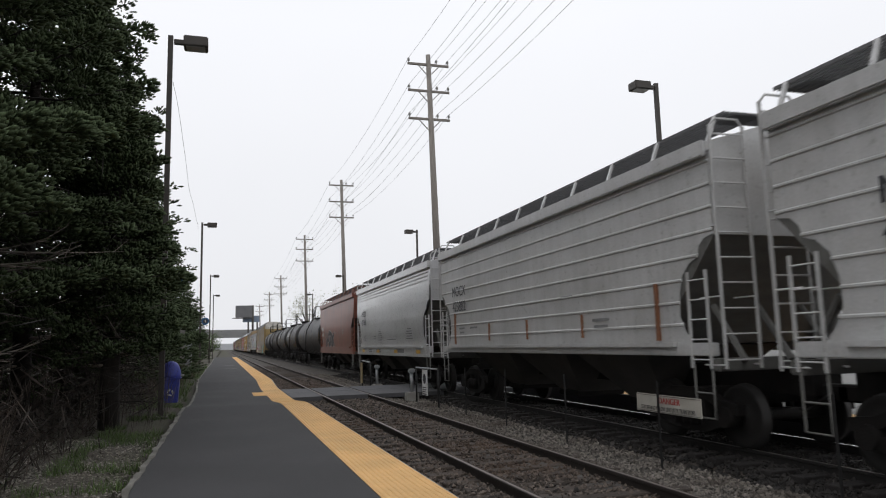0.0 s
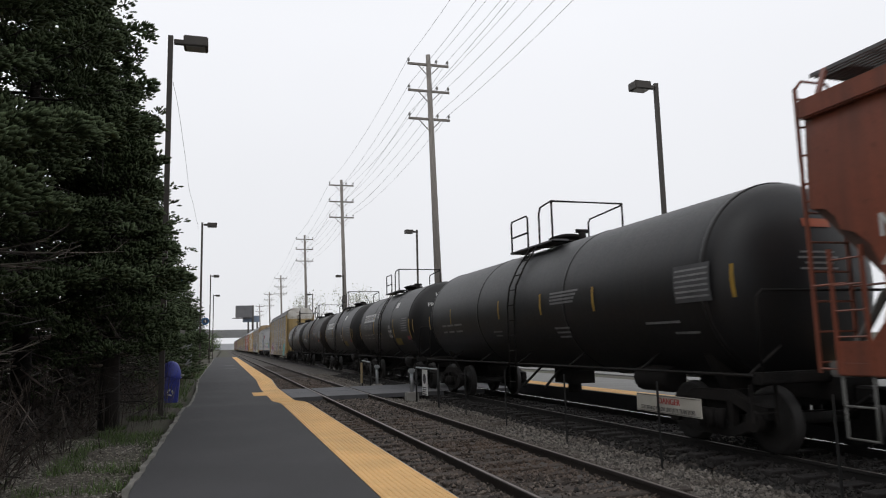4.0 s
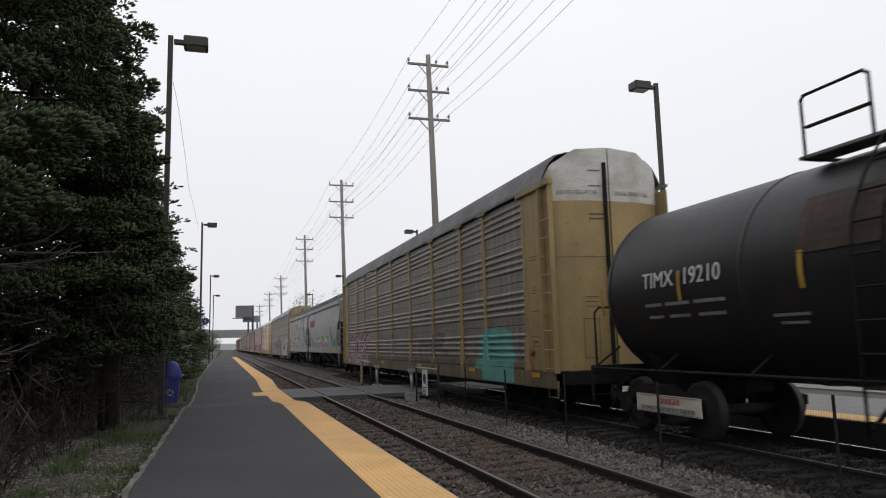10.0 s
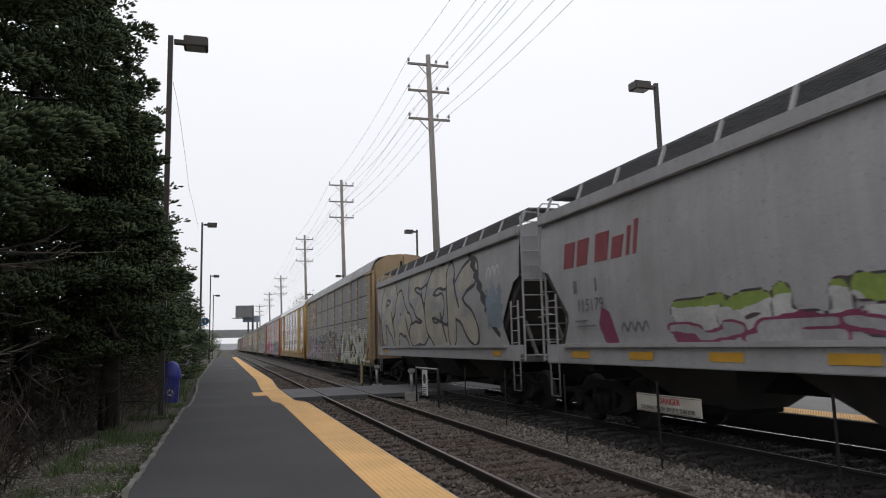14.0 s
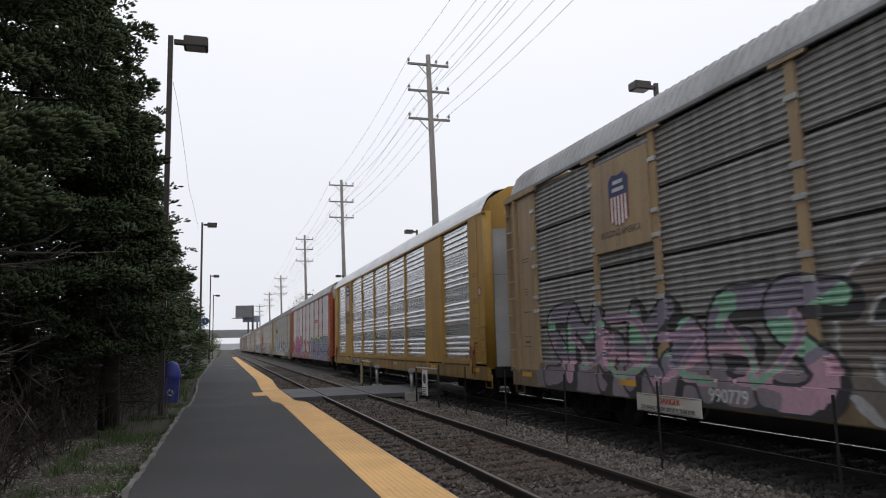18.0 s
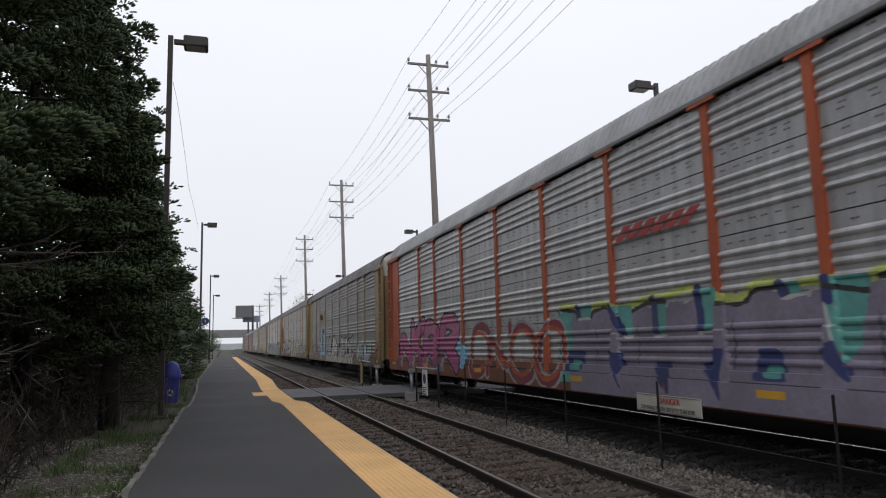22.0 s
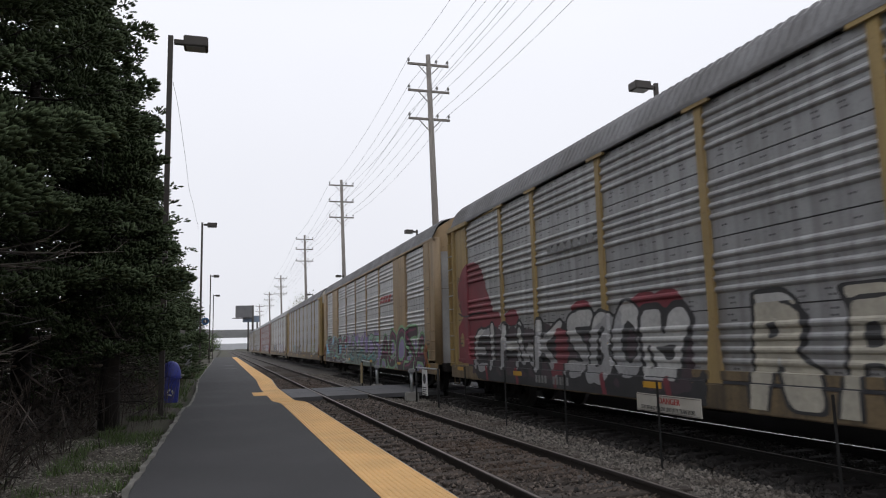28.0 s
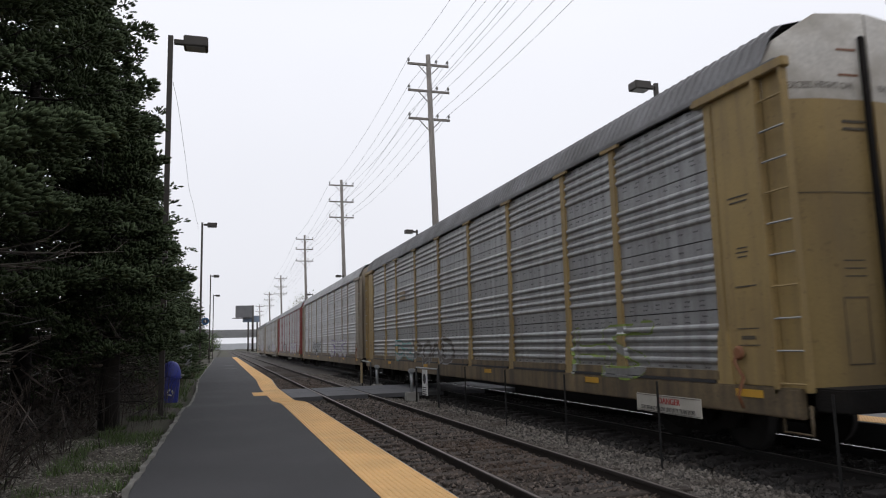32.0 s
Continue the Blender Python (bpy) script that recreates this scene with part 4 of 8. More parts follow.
def leafy(name, x, y, h, r, n, leaf, label, seed, material, category="tree"):
    """A small broadleaf tree or bush: trunk, limbs and many loose leaves."""
    g = np.random.default_rng(seed)
    T = thing(name, label, category)
    T.location = (x, y, 0)
    bm = bmesh.new()
    tube(bm, (0, 0, -0.1), (0, 0, h * 0.5), r * 0.07, r * 0.04, n=8)
    ends = []
    for i in range(14):
        a, z = g.uniform(0, 6.283), h * g.uniform(0.25, 0.5)
        e = Vector((math.cos(a) * r * g.uniform(0.4, 0.9), math.sin(a) * r * g.uniform(0.4, 0.9), h * g.uniform(0.55, 0.98)))
        tube(bm, (0, 0, z), e, r * 0.03, r * 0.006, n=5, cap=False)
        ends.append(np.array(e))
    part("trunk", bm, M["bark"], T)
    c = np.array(ends)[g.integers(0, 14, n)] + g.normal(scale=r * 0.2, size=(n, 3))
    d = g.normal(size=(n, 3))
    d /= np.linalg.norm(d, axis=1, keepdims=True)
    v, f = octs(c, c + d * leaf, np.full(n, leaf * 0.35), 0.5, 0.25)
    me = arrays("crown", v, f)
    me.materials.append(material)
    part("crown", me, None, T)


leafy("bare_tree", 17.5, 152, 12.6, 4.5, 900, 0.35, "hazy pale budding tree behind the train", 41, M["leaf"])
leafy("bare_tree", 27, 150, 13.6, 5, 1000, 0.35, "pale green budding tree behind the train", 42, M["leaf"])
leafy("bare_tree", 33, 152, 13, 5, 1000, 0.35, "pale green budding tree behind the train", 43, M["leaf"])
leafy("bush", -1.9, 108, 2.8, 1.4, 1800, 0.16, "bright green bush at the platform end", 44, M["grass"], "bush")
leafy("bush", -2.8, 124, 4.0, 2.2, 1800, 0.2, "green bush beyond the platform end", 45, M["grass"], "bush")

# ---- platform furniture ----
BIN = thing("recycling_bin", "blue plastic recycling bin with a domed lid beside the platform", "bin")
BIN.location = (-1.43, 22.4, 0.1)
bm = bmesh.new()
prism(bm, [(-0.2, -0.2), (0.2, -0.2), (0.2, 0.2), (-0.2, 0.2)], 0, 0.75, "z")
for vtx in bm.verts:
    if vtx.co.z > 0.5:
        vtx.co.x *= 1.22
        vtx.co.y *= 1.22
bmesh.ops.bevel(bm, geom=bm.edges[:], offset=0.03, segments=2, affect="EDGES")
part("body", bm, M["binblue"], BIN)
bm = bmesh.new()
lathe(bm, [(0.27, 0.74), (0.285, 0.78), (0.28, 0.83), (0.26, 0.95), (0.22, 1.08), (0.15, 1.17), (0.06, 1.21)], 18)
part("lid", bm, M["binblue"], BIN)
part("rim", rbox(-0.29, 0.29, -0.29, 0.29, 0.7, 0.76, 0.02), M["binblue"], BIN)
part("lid_handle", rbox(0.26, 0.36, -0.1, 0.1, 0.78, 0.83, 0.01), M["lens"], BIN, "grey handle")
bm = bmesh.new()
for i in range(3):
    a = radians(90 + 120 * i)
    c0 = Vector((0.09 * math.cos(a), 0, 0.32 + 0.09 * math.sin(a)))
    c1 = Vector((0.09 * math.cos(a + 1.5), 0, 0.32 + 0.09 * math.sin(a + 1.5)))
    tube(bm, c0 + Vector((0, -0.24, 0)), c1 + Vector((0, -0.24, 0)), 0.02, n=4)
part("recycling_mark", bm, M["white"], BIN, "white three-part mark")
PST = thing("marker_post", "thin pale marker post at the edge of the spruces", "post")
bm = bmesh.new()
tube(bm, (-1.68, 22.2, 0.05), (-1.68, 22.2, 2.6), 0.025)
part("post", bm, M["galv"], PST)
for x, y, z, r in ((-1.05, 17.25, 3.32, 0.17), (-1.02, 45.05, 3.3, 0.22)):
    S = thing("round_sign", "round blue sign with a white symbol bracketed to a lamp pole", "sign", "blue platform signs")
    bm = bmesh.new()
    lathe(bm, [(r, 0), (r, 0.02)], 24, "y", (x, y, z))
    part("disc", bm, M["signblue"], S)
    bm = bmesh.new()
    lathe(bm, [(r * 0.6, 0), (r * 0.6, 0.01)], 20, "y", (x, y - 0.015, z))
    part("centre", bm, M["ink"], S)
    bm = bmesh.new()
    prism(bm, [(x - r * 0.12, z - r * 0.35), (x + r * 0.2, z - r * 0.3), (x + r * 0.15, z + r * 0.38), (x - r * 0.2, z + r * 0.3)], y - 0.022, y - 0.017, "y")
    part("symbol", bm, M["stencil"], S)
    bm = bmesh.new()
    tube(bm, (x - r - 0.1, y + 0.04, z), (x, y + 0.04, z), 0.015)
    part("bracket", bm, M["galv"], S)
BD = thing("notice_board", "weathered pale panel standing among the weeds", "board")
part("panel", rbox(-2.05, -1.82, 38, 38.08, 0.9, 3.2, 0.01), M["concrete"], BD)
bm = bmesh.new()
tube(bm, (-2.0, 38.1, 0), (-2.0, 38.1, 3.2), 0.04)
part("post", bm, M["lamp"], BD)
CB = thing("equipment_cabinet", "grey equipment cabinet beside the platform", "cabinet")
part("body", rbox(-2.0, -1.6, 41, 41.4, 0.8, 2.3, 0.02), M["galv"], CB)
part("plinth", rbox(-1.97, -1.63, 41.05, 41.35, 0.05, 0.8, 0.02), M["concrete"], CB)


# ---- the train: shared running gear ----
def finish(bm, name, mats):
    me = bpy.data.meshes.new(name)
    bm.to_mesh(me)
    bm.free()
    for m in mats:
        me.materials.append(m)
    return me


bm = bmesh.new()
tube(bm, (-0.98, 0, 0), (0.98, 0, 0), 0.085, n=12)
for s in (-1, 1):
    lathe(bm, [(0.15, -0.09), (0.15, -0.05), (0.33, -0.035), (0.4, -0.06), (0.455, -0.06), (0.46, 0.045), (0.485, 0.05), (0.485, 0.075), (0.4, 0.075), (0.33, 0.03), (0.15, 0.05)], 28, "x", (s * 0.75, 0, 0)) if s < 0 else lathe(bm, [(0.15, -0.05), (0.33, -0.03), (0.4, -0.075), (0.485, -0.075), (0.485, -0.05), (0.46, -0.045), (0.455, 0.06), (0.4, 0.06), (0.33, 0.035), (0.15, 0.09)], 28, "x", (s * 0.75, 0, 0))
for f in bm.faces:
    c = f.calc_center_median()
    if math.hypot(c.y, c.z) > 0.45:
        f.material_index = 1
WHEELSET = finish(bm, "wheelset", [M["wheel"], M["tread"]])
bm = bmesh.new()
prism(bm, [(-1.15, 0.5), (-1.15, 0.66), (-0.8, 0.7), (-0.4, 0.86), (0.4, 0.86), (0.8, 0.7), (1.15, 0.66), (1.15, 0.5), (0.8, 0.54), (0.4, 0.7), (-0.4, 0.7), (-0.8, 0.54)], -0.07, 0.07, "x")
prism(bm, [(-1.02, 0.52), (-0.92, 0.36), (-0.4, 0.2), (0.4, 0.2), (0.92, 0.36), (1.02, 0.52), (0.86, 0.52), (0.36, 0.32), (-0.36, 0.32), (-0.86, 0.52)], -0.062, 0.062, "x")
for s in (-1, 1):
    box(bm, -0.058, 0.058, s * 0.36 - 0.06, s * 0.36 + 0.06, 0.22, 0.8)
for s in (-1, 1):
    tube(bm, (-0.13, s * 0.89, 0.46), (0.1, s * 0.89, 0.46), 0.15, n=12)
for y in (-0.2, 0, 0.2):
    tube(bm, (-0.1, y, 0.3), (-0.1, y, 0.58), 0.075, n=8)
SIDEFRAME = finish(bm, "sideframe", [M["steel"]])
bm = bmesh.new()
box(bm, -1.0, 1.0, -0.2, 0.2, 0.55, 0.85)
box(bm, -0.9, 0.9, -0.45, -0.36, 0.35, 0.5)
box(bm, -0.9, 0.9, 0.36, 0.45, 0.35, 0.5)
BOLSTER = finish(bm, "truck", [M["steel"]])
bm = bmesh.new()
box(bm, -0.12, 0.12, -0.55, 0.0, 0.72, 0.95)
box(bm, -0.2, 0.2, -0.75, -0.5, 0.66, 1.0)
bmesh.ops.bevel(bm, geom=bm.edges[:], offset=0.03, segments=1, affect="EDGES")
pipe(bm, [(0.3, -0.1, 0.85), (0.3, -0.5, 0.6), (0.22, -0.75, 0.58)], 0.03, 6)
COUPLER = finish(bm, "coupler", [M["steel"]])
WHEELS = []


def running_gear(car, length, inset):
    """Two trucks, each with two side frames and two turning wheelsets, and the couplers."""
    for s in (-1, 1):
        t = part("truck", BOLSTER, None, car)
        t.location = (0, s * (length / 2 - inset), 0)
        for sx in (-1, 1):
            f = part("sideframe", SIDEFRAME, None, t)
            f.location = (sx * 1.0, 0, 0)
            if sx > 0:
                f.rotation_euler = (0, 0, math.pi)
        for sy in (-1, 1):
            w = part("wheelset", WHEELSET, None, t, "steel wheels with bright treads on an axle")
            w.location = (0, sy * 0.89, 0.46)
            WHEELS.append((w, sy))
        c = part("coupler", COUPLER, None, car)
        c.matrix_basis = pose(0, s * (length / 2 - 0.1), 0, 0, 0, 0 if s < 0 else 180)


CARS = []


def on_side(x, y0, z0):
    """Lays lettering upright on the camera side of a car."""
    return lambda a, b: (x, y0 - a, z0 + b)


def bars(rows, x):
    """Small unreadable lines of stencilling: rows of y, z, length, height."""
    bm = bmesh.new()
    for y, z, ln, h in rows:
        box(bm, x - 0.003, x, y - ln / 2, y + ln / 2, z - h / 2, z + h / 2)
    return bm


def put_bars(name, rows, x, material, car, label=""):
    """Each small line of stencilling as a part of its own."""
    for row in rows:
        part(name, bars([row], x), material, car, label)


def ladder(name, car, material, p, along, width, z0, z1, n, r=0.012):
    """Two stiles and rungs standing at p, spreading along a unit vector."""
    p, along = Vector(p), Vector(along)
    a, b = p - along * width / 2, p + along * width / 2
    bm = bmesh.new()
    for q in (a, b):
        box(bm, q.x - 0.018, q.x + 0.018, q.y - 0.018, q.y + 0.018, z0, z1)
    for i in range(n):
        z = z0 + 0.12 + (z1 - z0 - 0.25) * i / (n - 1)
        tube(bm, (a.x, a.y, z), (b.x, b.y, z), r, n=6)
    return part(name, bm, material, car)


# ---- spray paint: the side of a car is a fine grid of cells laid over its ridges ----
# strokes on a small grid of columns 0-3 and rows 0-4; a slash lifts the can
STROKES = dict(R="00 04 24 33 22 02/12 30", A="00 14 30/01 31", D="00 04 24 32 20 00", W="04 10 23 30 44", O="10 01 03 14 24 33 31 20 10", C="33 24 04 00 20 31", E="34 04 00 30/02 22", N="00 04 30 34", B="00 04 24 33 12 32 20 00", G="33 14 02 10 30 32 22", M="00 04 22 44 40", S="34 04 03 31 20 00", H="00 04/30 34/02 32", I="10 14", U="04 01 10 30 34", s="34 14 03 12 31 20 00", v="04 12 10 33 24", d="04 24 31 10 01", g="34 03 01 30 32 13", n="00 14 22 30 34", o="10 02 24 32 10", z="03 34 11 30", u="03 10 21 34 30", c="34 03 10 32", a="00 24 31/11 33", b="04 01 30 22 02", l="04 10 31", m="00 04 22 34 30", r="00 04 24 22 02/12 30", K="00 04/34 02 12 30", V="04 20 34", T="04 34/24 20", Y="04 22 34/22 20", P="00 04 24 33 22 02")


def smooth(p, times=2):
    for _ in range(times):
        q = [p[0]]
        for a, b in zip(p[:-1], p[1:]):
            q += [a * 0.75 + b * 0.25, a * 0.25 + b * 0.75]
        p = np.array(q + [p[-1]])
    return p


CANVAS = {}
SPRAY = [None]


def canvas(car, surf):
    """The grid of a car's near side: lines along and up, cell centres and the colour of each cell."""
    if car.name not in CANVAS:
        rack = hasattr(surf, "rows")
        lines = [0.66] + [z for z in surf.rows if 0.67 < z < 3.9] if rack else list(np.arange(1.56, 4.16, 0.035))
        zl = [lines[0]]
        for z in lines[1:]:
            n = max(1, math.ceil((z - zl[-1]) / 0.04))
            zl += [zl[-1] + (z - zl[-1]) * k / n for k in range(1, n + 1)] if z - zl[-1] > 0.0015 else []
        zl = np.array(zl)
        yl = np.arange(-13.6, 13.6, 0.034) if rack else np.arange(-8.2, 8.2, 0.034)
        CANVAS[car.name] = dict(surf=surf, yl=yl, zl=zl, yc=(yl[1:] + yl[:-1]) / 2, zc=(zl[1:] + zl[:-1]) / 2, cell=np.zeros((len(yl) - 1, len(zl) - 1), np.int16), owner=np.zeros((len(yl) - 1, len(zl) - 1), np.int16), shapes=[None])
    return CANVAS[car.name]


def window(cv, pts, pad):
    """The block of cells round some points: its slices and the places of its cells."""
    lo, hi = pts.min(0) - pad, pts.max(0) + pad
    a, b = np.searchsorted(cv["yc"], (lo[0], hi[0]))
    c, d = np.searchsorted(cv["zc"], (lo[1], hi[1]))
    Y, Z = np.meshgrid(cv["yc"][a:b], cv["zc"][c:d], indexing="ij")
    return (slice(a, b), slice(c, d)), Y, Z


def reach(Y, Z, lines):
    """The distance of each cell from the nearest stroke."""
    best = np.full(Y.shape, 9.0)
    for p in lines:
        for (ya, za), (yb, zb) in zip(p[:-1], p[1:]):
            dy, dz = yb - ya, zb - za
            t = np.clip(((Y - ya) * dy + (Z - za) * dz) / (dy * dy + dz * dz + 1e-9), 0, 1)
            best = np.minimum(best, np.hypot(Y - ya - t * dy, Z - za - t * dz))
    return best


def shape(cv, name, label, kind=""):
    """Opens a new sprayed shape on the car; what is inked next belongs to it."""
    cv["shapes"].append((name, label, kind))


def ink(cv, block, mask, key):
    if key not in SPRAY:
        SPRAY.append(key)
    cv["cell"][block][mask] = SPRAY.index(key)
    cv["owner"][block][mask] = len(cv["shapes"]) - 1


def shade(key):
    """The colour word of a spray paint."""
    return M[key].name.replace("spray_", "").replace("_", " ")


def piece(car, glyphs, ya, yb, za, zb, fill, outline, surf, h, high=None, seed=1, halo=None, drop=None, edge=None):
    """A sprayed piece: a fat outlined letter shape to a place, from yb towards ya, each over the one before.
    fill: a colour, or several from the foot to the top; halo: a colour sprayed round it; drop: a colour for its block shadow."""
    g = np.random.default_rng(seed)
    cv = canvas(car, surf)
    w = (yb - ya) / len(glyphs)
    h = 0.78 * h
    tone = shade(fill if isinstance(fill, str) else fill[len(fill) // 2])
    edge = edge or 0.03 + 0.2 * min(h, 0.15)
    letters_of = []
    for i, ch in enumerate(glyphs):
        tilt, lift, sx, sz = g.uniform(-0.14, 0.14), g.uniform(-0.05, 0.05), g.uniform(0.95, 1.12), g.uniform(0.92, 1.06)
        lines = []
        for line in STROKES[ch].split("/"):
            p = np.array([(int(a[0]) / 3.0, min(int(a[1]), 4) / 4.0) for a in line.split()])
            jit = 0.05 if ch.isupper() else 0.13
            p = smooth(p + g.uniform(-jit, jit, p.shape), 2)
            z = za + h + (zb - za - 2 * h) * (p[:, 1] * sz + lift)
            y = yb - h * 0.7 - w * i - (w - h * 0.9) * p[:, 0] * sx - tilt * (z - za)
            lines.append(np.stack([y, z], 1))
        letters_of.append(lines)
    for lines in letters_of:
        block, Y, Z = window(cv, np.concatenate(lines), h + 0.5)
        if halo and Y.size:
            shape(cv, "spray_mist", shade(halo) + " spray mist round the letters", "stuff")
            d = reach(Y, Z, lines)
            ink(cv, block, d < h + edge + 0.16 + 0.09 * np.sin(Y * 5 + seed) + 0.06 * specks(g, Y.shape), halo)
    for lines in letters_of:
        block, Y, Z = window(cv, np.concatenate(lines), h + 0.5)
        if not Y.size:
            continue
        shape(cv, "sprayed_letter", tone + " spray-painted letter shape with a " + shade(outline) + " outline")
        d = reach(Y, Z, lines) + 0.14 * h * np.sin(Y * 4.3 + Z * 2.7 + seed)
        if drop:
            d2 = reach(Y, Z, [p + np.array([-0.12, -0.1]) for p in lines])
            ink(cv, block, d2 < h + edge, drop)
        ink(cv, block, d < h + edge, outline)
        if isinstance(fill, str):
            ink(cv, block, d < h, fill)
        else:
            f = (Z - za) / (zb - za) + 0.16 * np.sin(Y * 2.3 + seed) + 0.1 * np.sin(Z * 8 + Y * 3.1) + 0.02 * specks(g, Y.shape)
            k = np.clip((f * len(fill)).astype(int), 0, len(fill) - 1)
            for c, one in enumerate(fill):
                ink(cv, block, (d < h) & (k == c), one)
        if high:
            d3 = reach(Y, Z, [p + np.array([h * 0.35, h * 0.4]) for p in lines])
            ink(cv, block, (d < h * 0.9) & (d3 < max(0.024, h * 0.2)), high)


def haze(car, ya, yb, za, zb, key, surf, seed, rough=0.2, soft=0.12):
    """A sprayed field with an uneven upper edge that thins out in specks."""
    g = np.random.default_rng(seed)
    cv = canvas(car, surf)
    block, Y, Z = window(cv, np.array([(ya, za), (yb, zb)]), 0.6)
    f = rough * (0.5 * np.sin(Y * 2.3 + seed) + 0.3 * np.sin(Y * 5.9 + seed * 2) + 0.25 * np.sin(Y * 13.1 + seed * 3))
    top = za + (zb - za) * (1 + f)
    shape(cv, "spray_field", shade(key) + " sprayed background field", "stuff")
    inside = np.minimum(np.minimum(top - Z, (Z - za) + soft), np.minimum(Y - ya, yb - Y))
    ink(cv, block, inside / soft > 0.4 + 0.5 * specks(g, Y.shape), key)


def spray_line(car, key, pts, h, surf):
    """One sprayed stroke."""
    cv = canvas(car, surf)
    p = smooth(np.array(pts, float), 1) if len(pts) > 2 else np.array(pts, float)
    block, Y, Z = window(cv, p, h + 0.05)
    shape(cv, "spray_stroke", shade(key) + " sprayed stroke")
    ink(cv, block, reach(Y, Z, [p]) < h, key)


def blot(car, pts, key, surf):
    """A filled sprayed shape from its outline of (y, z)."""
    cv = canvas(car, surf)
    o = np.array(pts, float)
    block, Y, Z = window(cv, o, 0.1)
    inside = np.zeros(Y.shape, bool)
    for (y0, z0), (y1, z1) in zip(o, np.roll(o, -1, 0)):
        inside ^= ((z0 > Z) != (z1 > Z)) & (Y < y0 + (Z - z0) * (y1 - y0) / (z1 - z0 + 1e-9))
    shape(cv, "sprayed_patch", shade(key) + " sprayed patch")
    ink(cv, block, inside, key)


def figure(car, outline, fill, edge, surf, h=0.045, cuts=(), patches=()):
    """A sprayed shape with a drawn outline, inner strokes and inner patches, all of (y, z)."""
    blot(car, outline, fill, surf)
    for pts in patches:
        blot(car, pts, edge, surf)
    for pts in cuts:
        spray_line(car, edge, pts, h * 0.9, surf)
    ring = []
    for a, b in zip(outline, outline[1:]):
        ring += [a, (0.5 * (a[0] + b[0]), 0.5 * (a[1] + b[1]))]
    spray_line(car, edge, ring + [outline[-1]], h, surf)


def lobe(cy, cz, ry, rz, n=28):
    return [(cy + ry * math.cos(2 * math.pi * i / n), cz + rz * math.sin(2 * math.pi * i / n)) for i in range(n)]


def round_edges(cell, Y, Z):
    """Slides the grid's corners along the borders between colours until the steps are gone."""
    c = np.pad(cell, 1, constant_values=0)
    up = (c[:-1, 1:-1] != c[1:, 1:-1]).astype(float)
    along = (c[1:-1, :-1] != c[1:-1, 1:]).astype(float)
    n = np.zeros(Y.shape)
    n[:, :-1] += up
    n[:, 1:] += up
    n[:-1] += along
    n[1:] += along
    Y, Z, Y0, Z0 = Y.copy(), Z.copy(), Y.copy(), Z.copy()
    free = (n == 2)
    room = np.minimum(np.gradient(Z0, axis=1), 0.04) * 0.45
    for _ in range(5):
        new_lines = []
        for A in (Y, Z):
            t = np.zeros(A.shape)
            t[:, :-1] += up * A[:, 1:]
            t[:, 1:] += up * A[:, :-1]
            t[:-1] += along * A[1:]
            t[1:] += along * A[:-1]
            new_lines.append(np.where(free, 0.4 * A + 0.3 * t, A))
        Y = Y0 + np.clip(new_lines[0] - Y0, -0.016, 0.016)
        Z = Z0 + np.clip(new_lines[1] - Z0, -room, room)
    return Y, Z


def specks(g, size):
    """Soft random values that clump a little, about -1 to 1."""
    n = g.uniform(-1, 1, (size[0] + 2, size[1] + 2))
    return 0.9 * (n[1:-1, 1:-1] + n[:-2, 1:-1] + n[2:, 1:-1] + n[1:-1, :-2] + n[1:-1, 2:]) / 2.2


def islands(cv):
    """The unbroken pieces of each sprayed shape; crumbs go to the shape beside them."""
    owner, found = cv["owner"], []
    for c, made in enumerate(cv["shapes"]):
        i, j = np.nonzero(owner == c)
        if made is None or len(i) == 0:
            continue
        if made[2]:
            found.append((c, made, None))
            continue
        left = set(zip(i.tolist(), j.tolist()))
        while left:
            seed = left.pop()
            todo, mine = [seed], [seed]
            while todo:
                a, b = todo.pop()
                for q in ((a + 1, b), (a - 1, b), (a, b + 1), (a, b - 1)):
                    if q in left:
                        left.remove(q)
                        todo.append(q)
                        mine.append(q)
            k = np.array(mine)
            if len(mine) < 14:
                for a, b in mine:
                    near = [int(o) for o in (owner[a - 1, b], owner[min(a + 1, len(owner) - 1), b], owner[a, b - 1]) if o not in (0, c)]
                    owner[a, b] = near[0] if near else 0
                continue
            found.append((c, made, (k[:, 0], k[:, 1])))
    for c, made, cells in found:
        if cells is None:
            yield made, np.nonzero(owner == c)
        else:
            yield made, cells


def dry(car):
    """Turns the sprayed cells of a car into thin skins over its side, one to a shape, in its colours."""
    if car.name not in CANVAS:
        return
    cv = CANVAS[car.name]
    k = len(cv["zl"])
    Y, Z = np.meshgrid(cv["yl"], cv["zl"], indexing="ij")
    Y, Z = round_edges(cv["cell"], Y, Z)
    x = cv["surf"](Y.ravel(), Z.ravel()) - 0.004
    verts = np.stack([x, Y.ravel(), Z.ravel()], 1)
    for made, (i, j) in islands(cv):
        a = i * k + j
        quads = np.stack([a, a + 1, a + k + 1, a + k], 1)
        used, back = np.unique(quads, return_inverse=True)
        me = arrays(made[0], verts[used], back.reshape(-1, 4))
        tones, slot = np.unique(cv["cell"][i, j], return_inverse=True)
        for tone in tones:
            me.materials.append(M[SPRAY[tone]])
        me.polygons.foreach_set("material_index", slot.astype(np.int32).ravel())
        tagged(part(made[0], me, None, car, made[1]), kind=made[2])


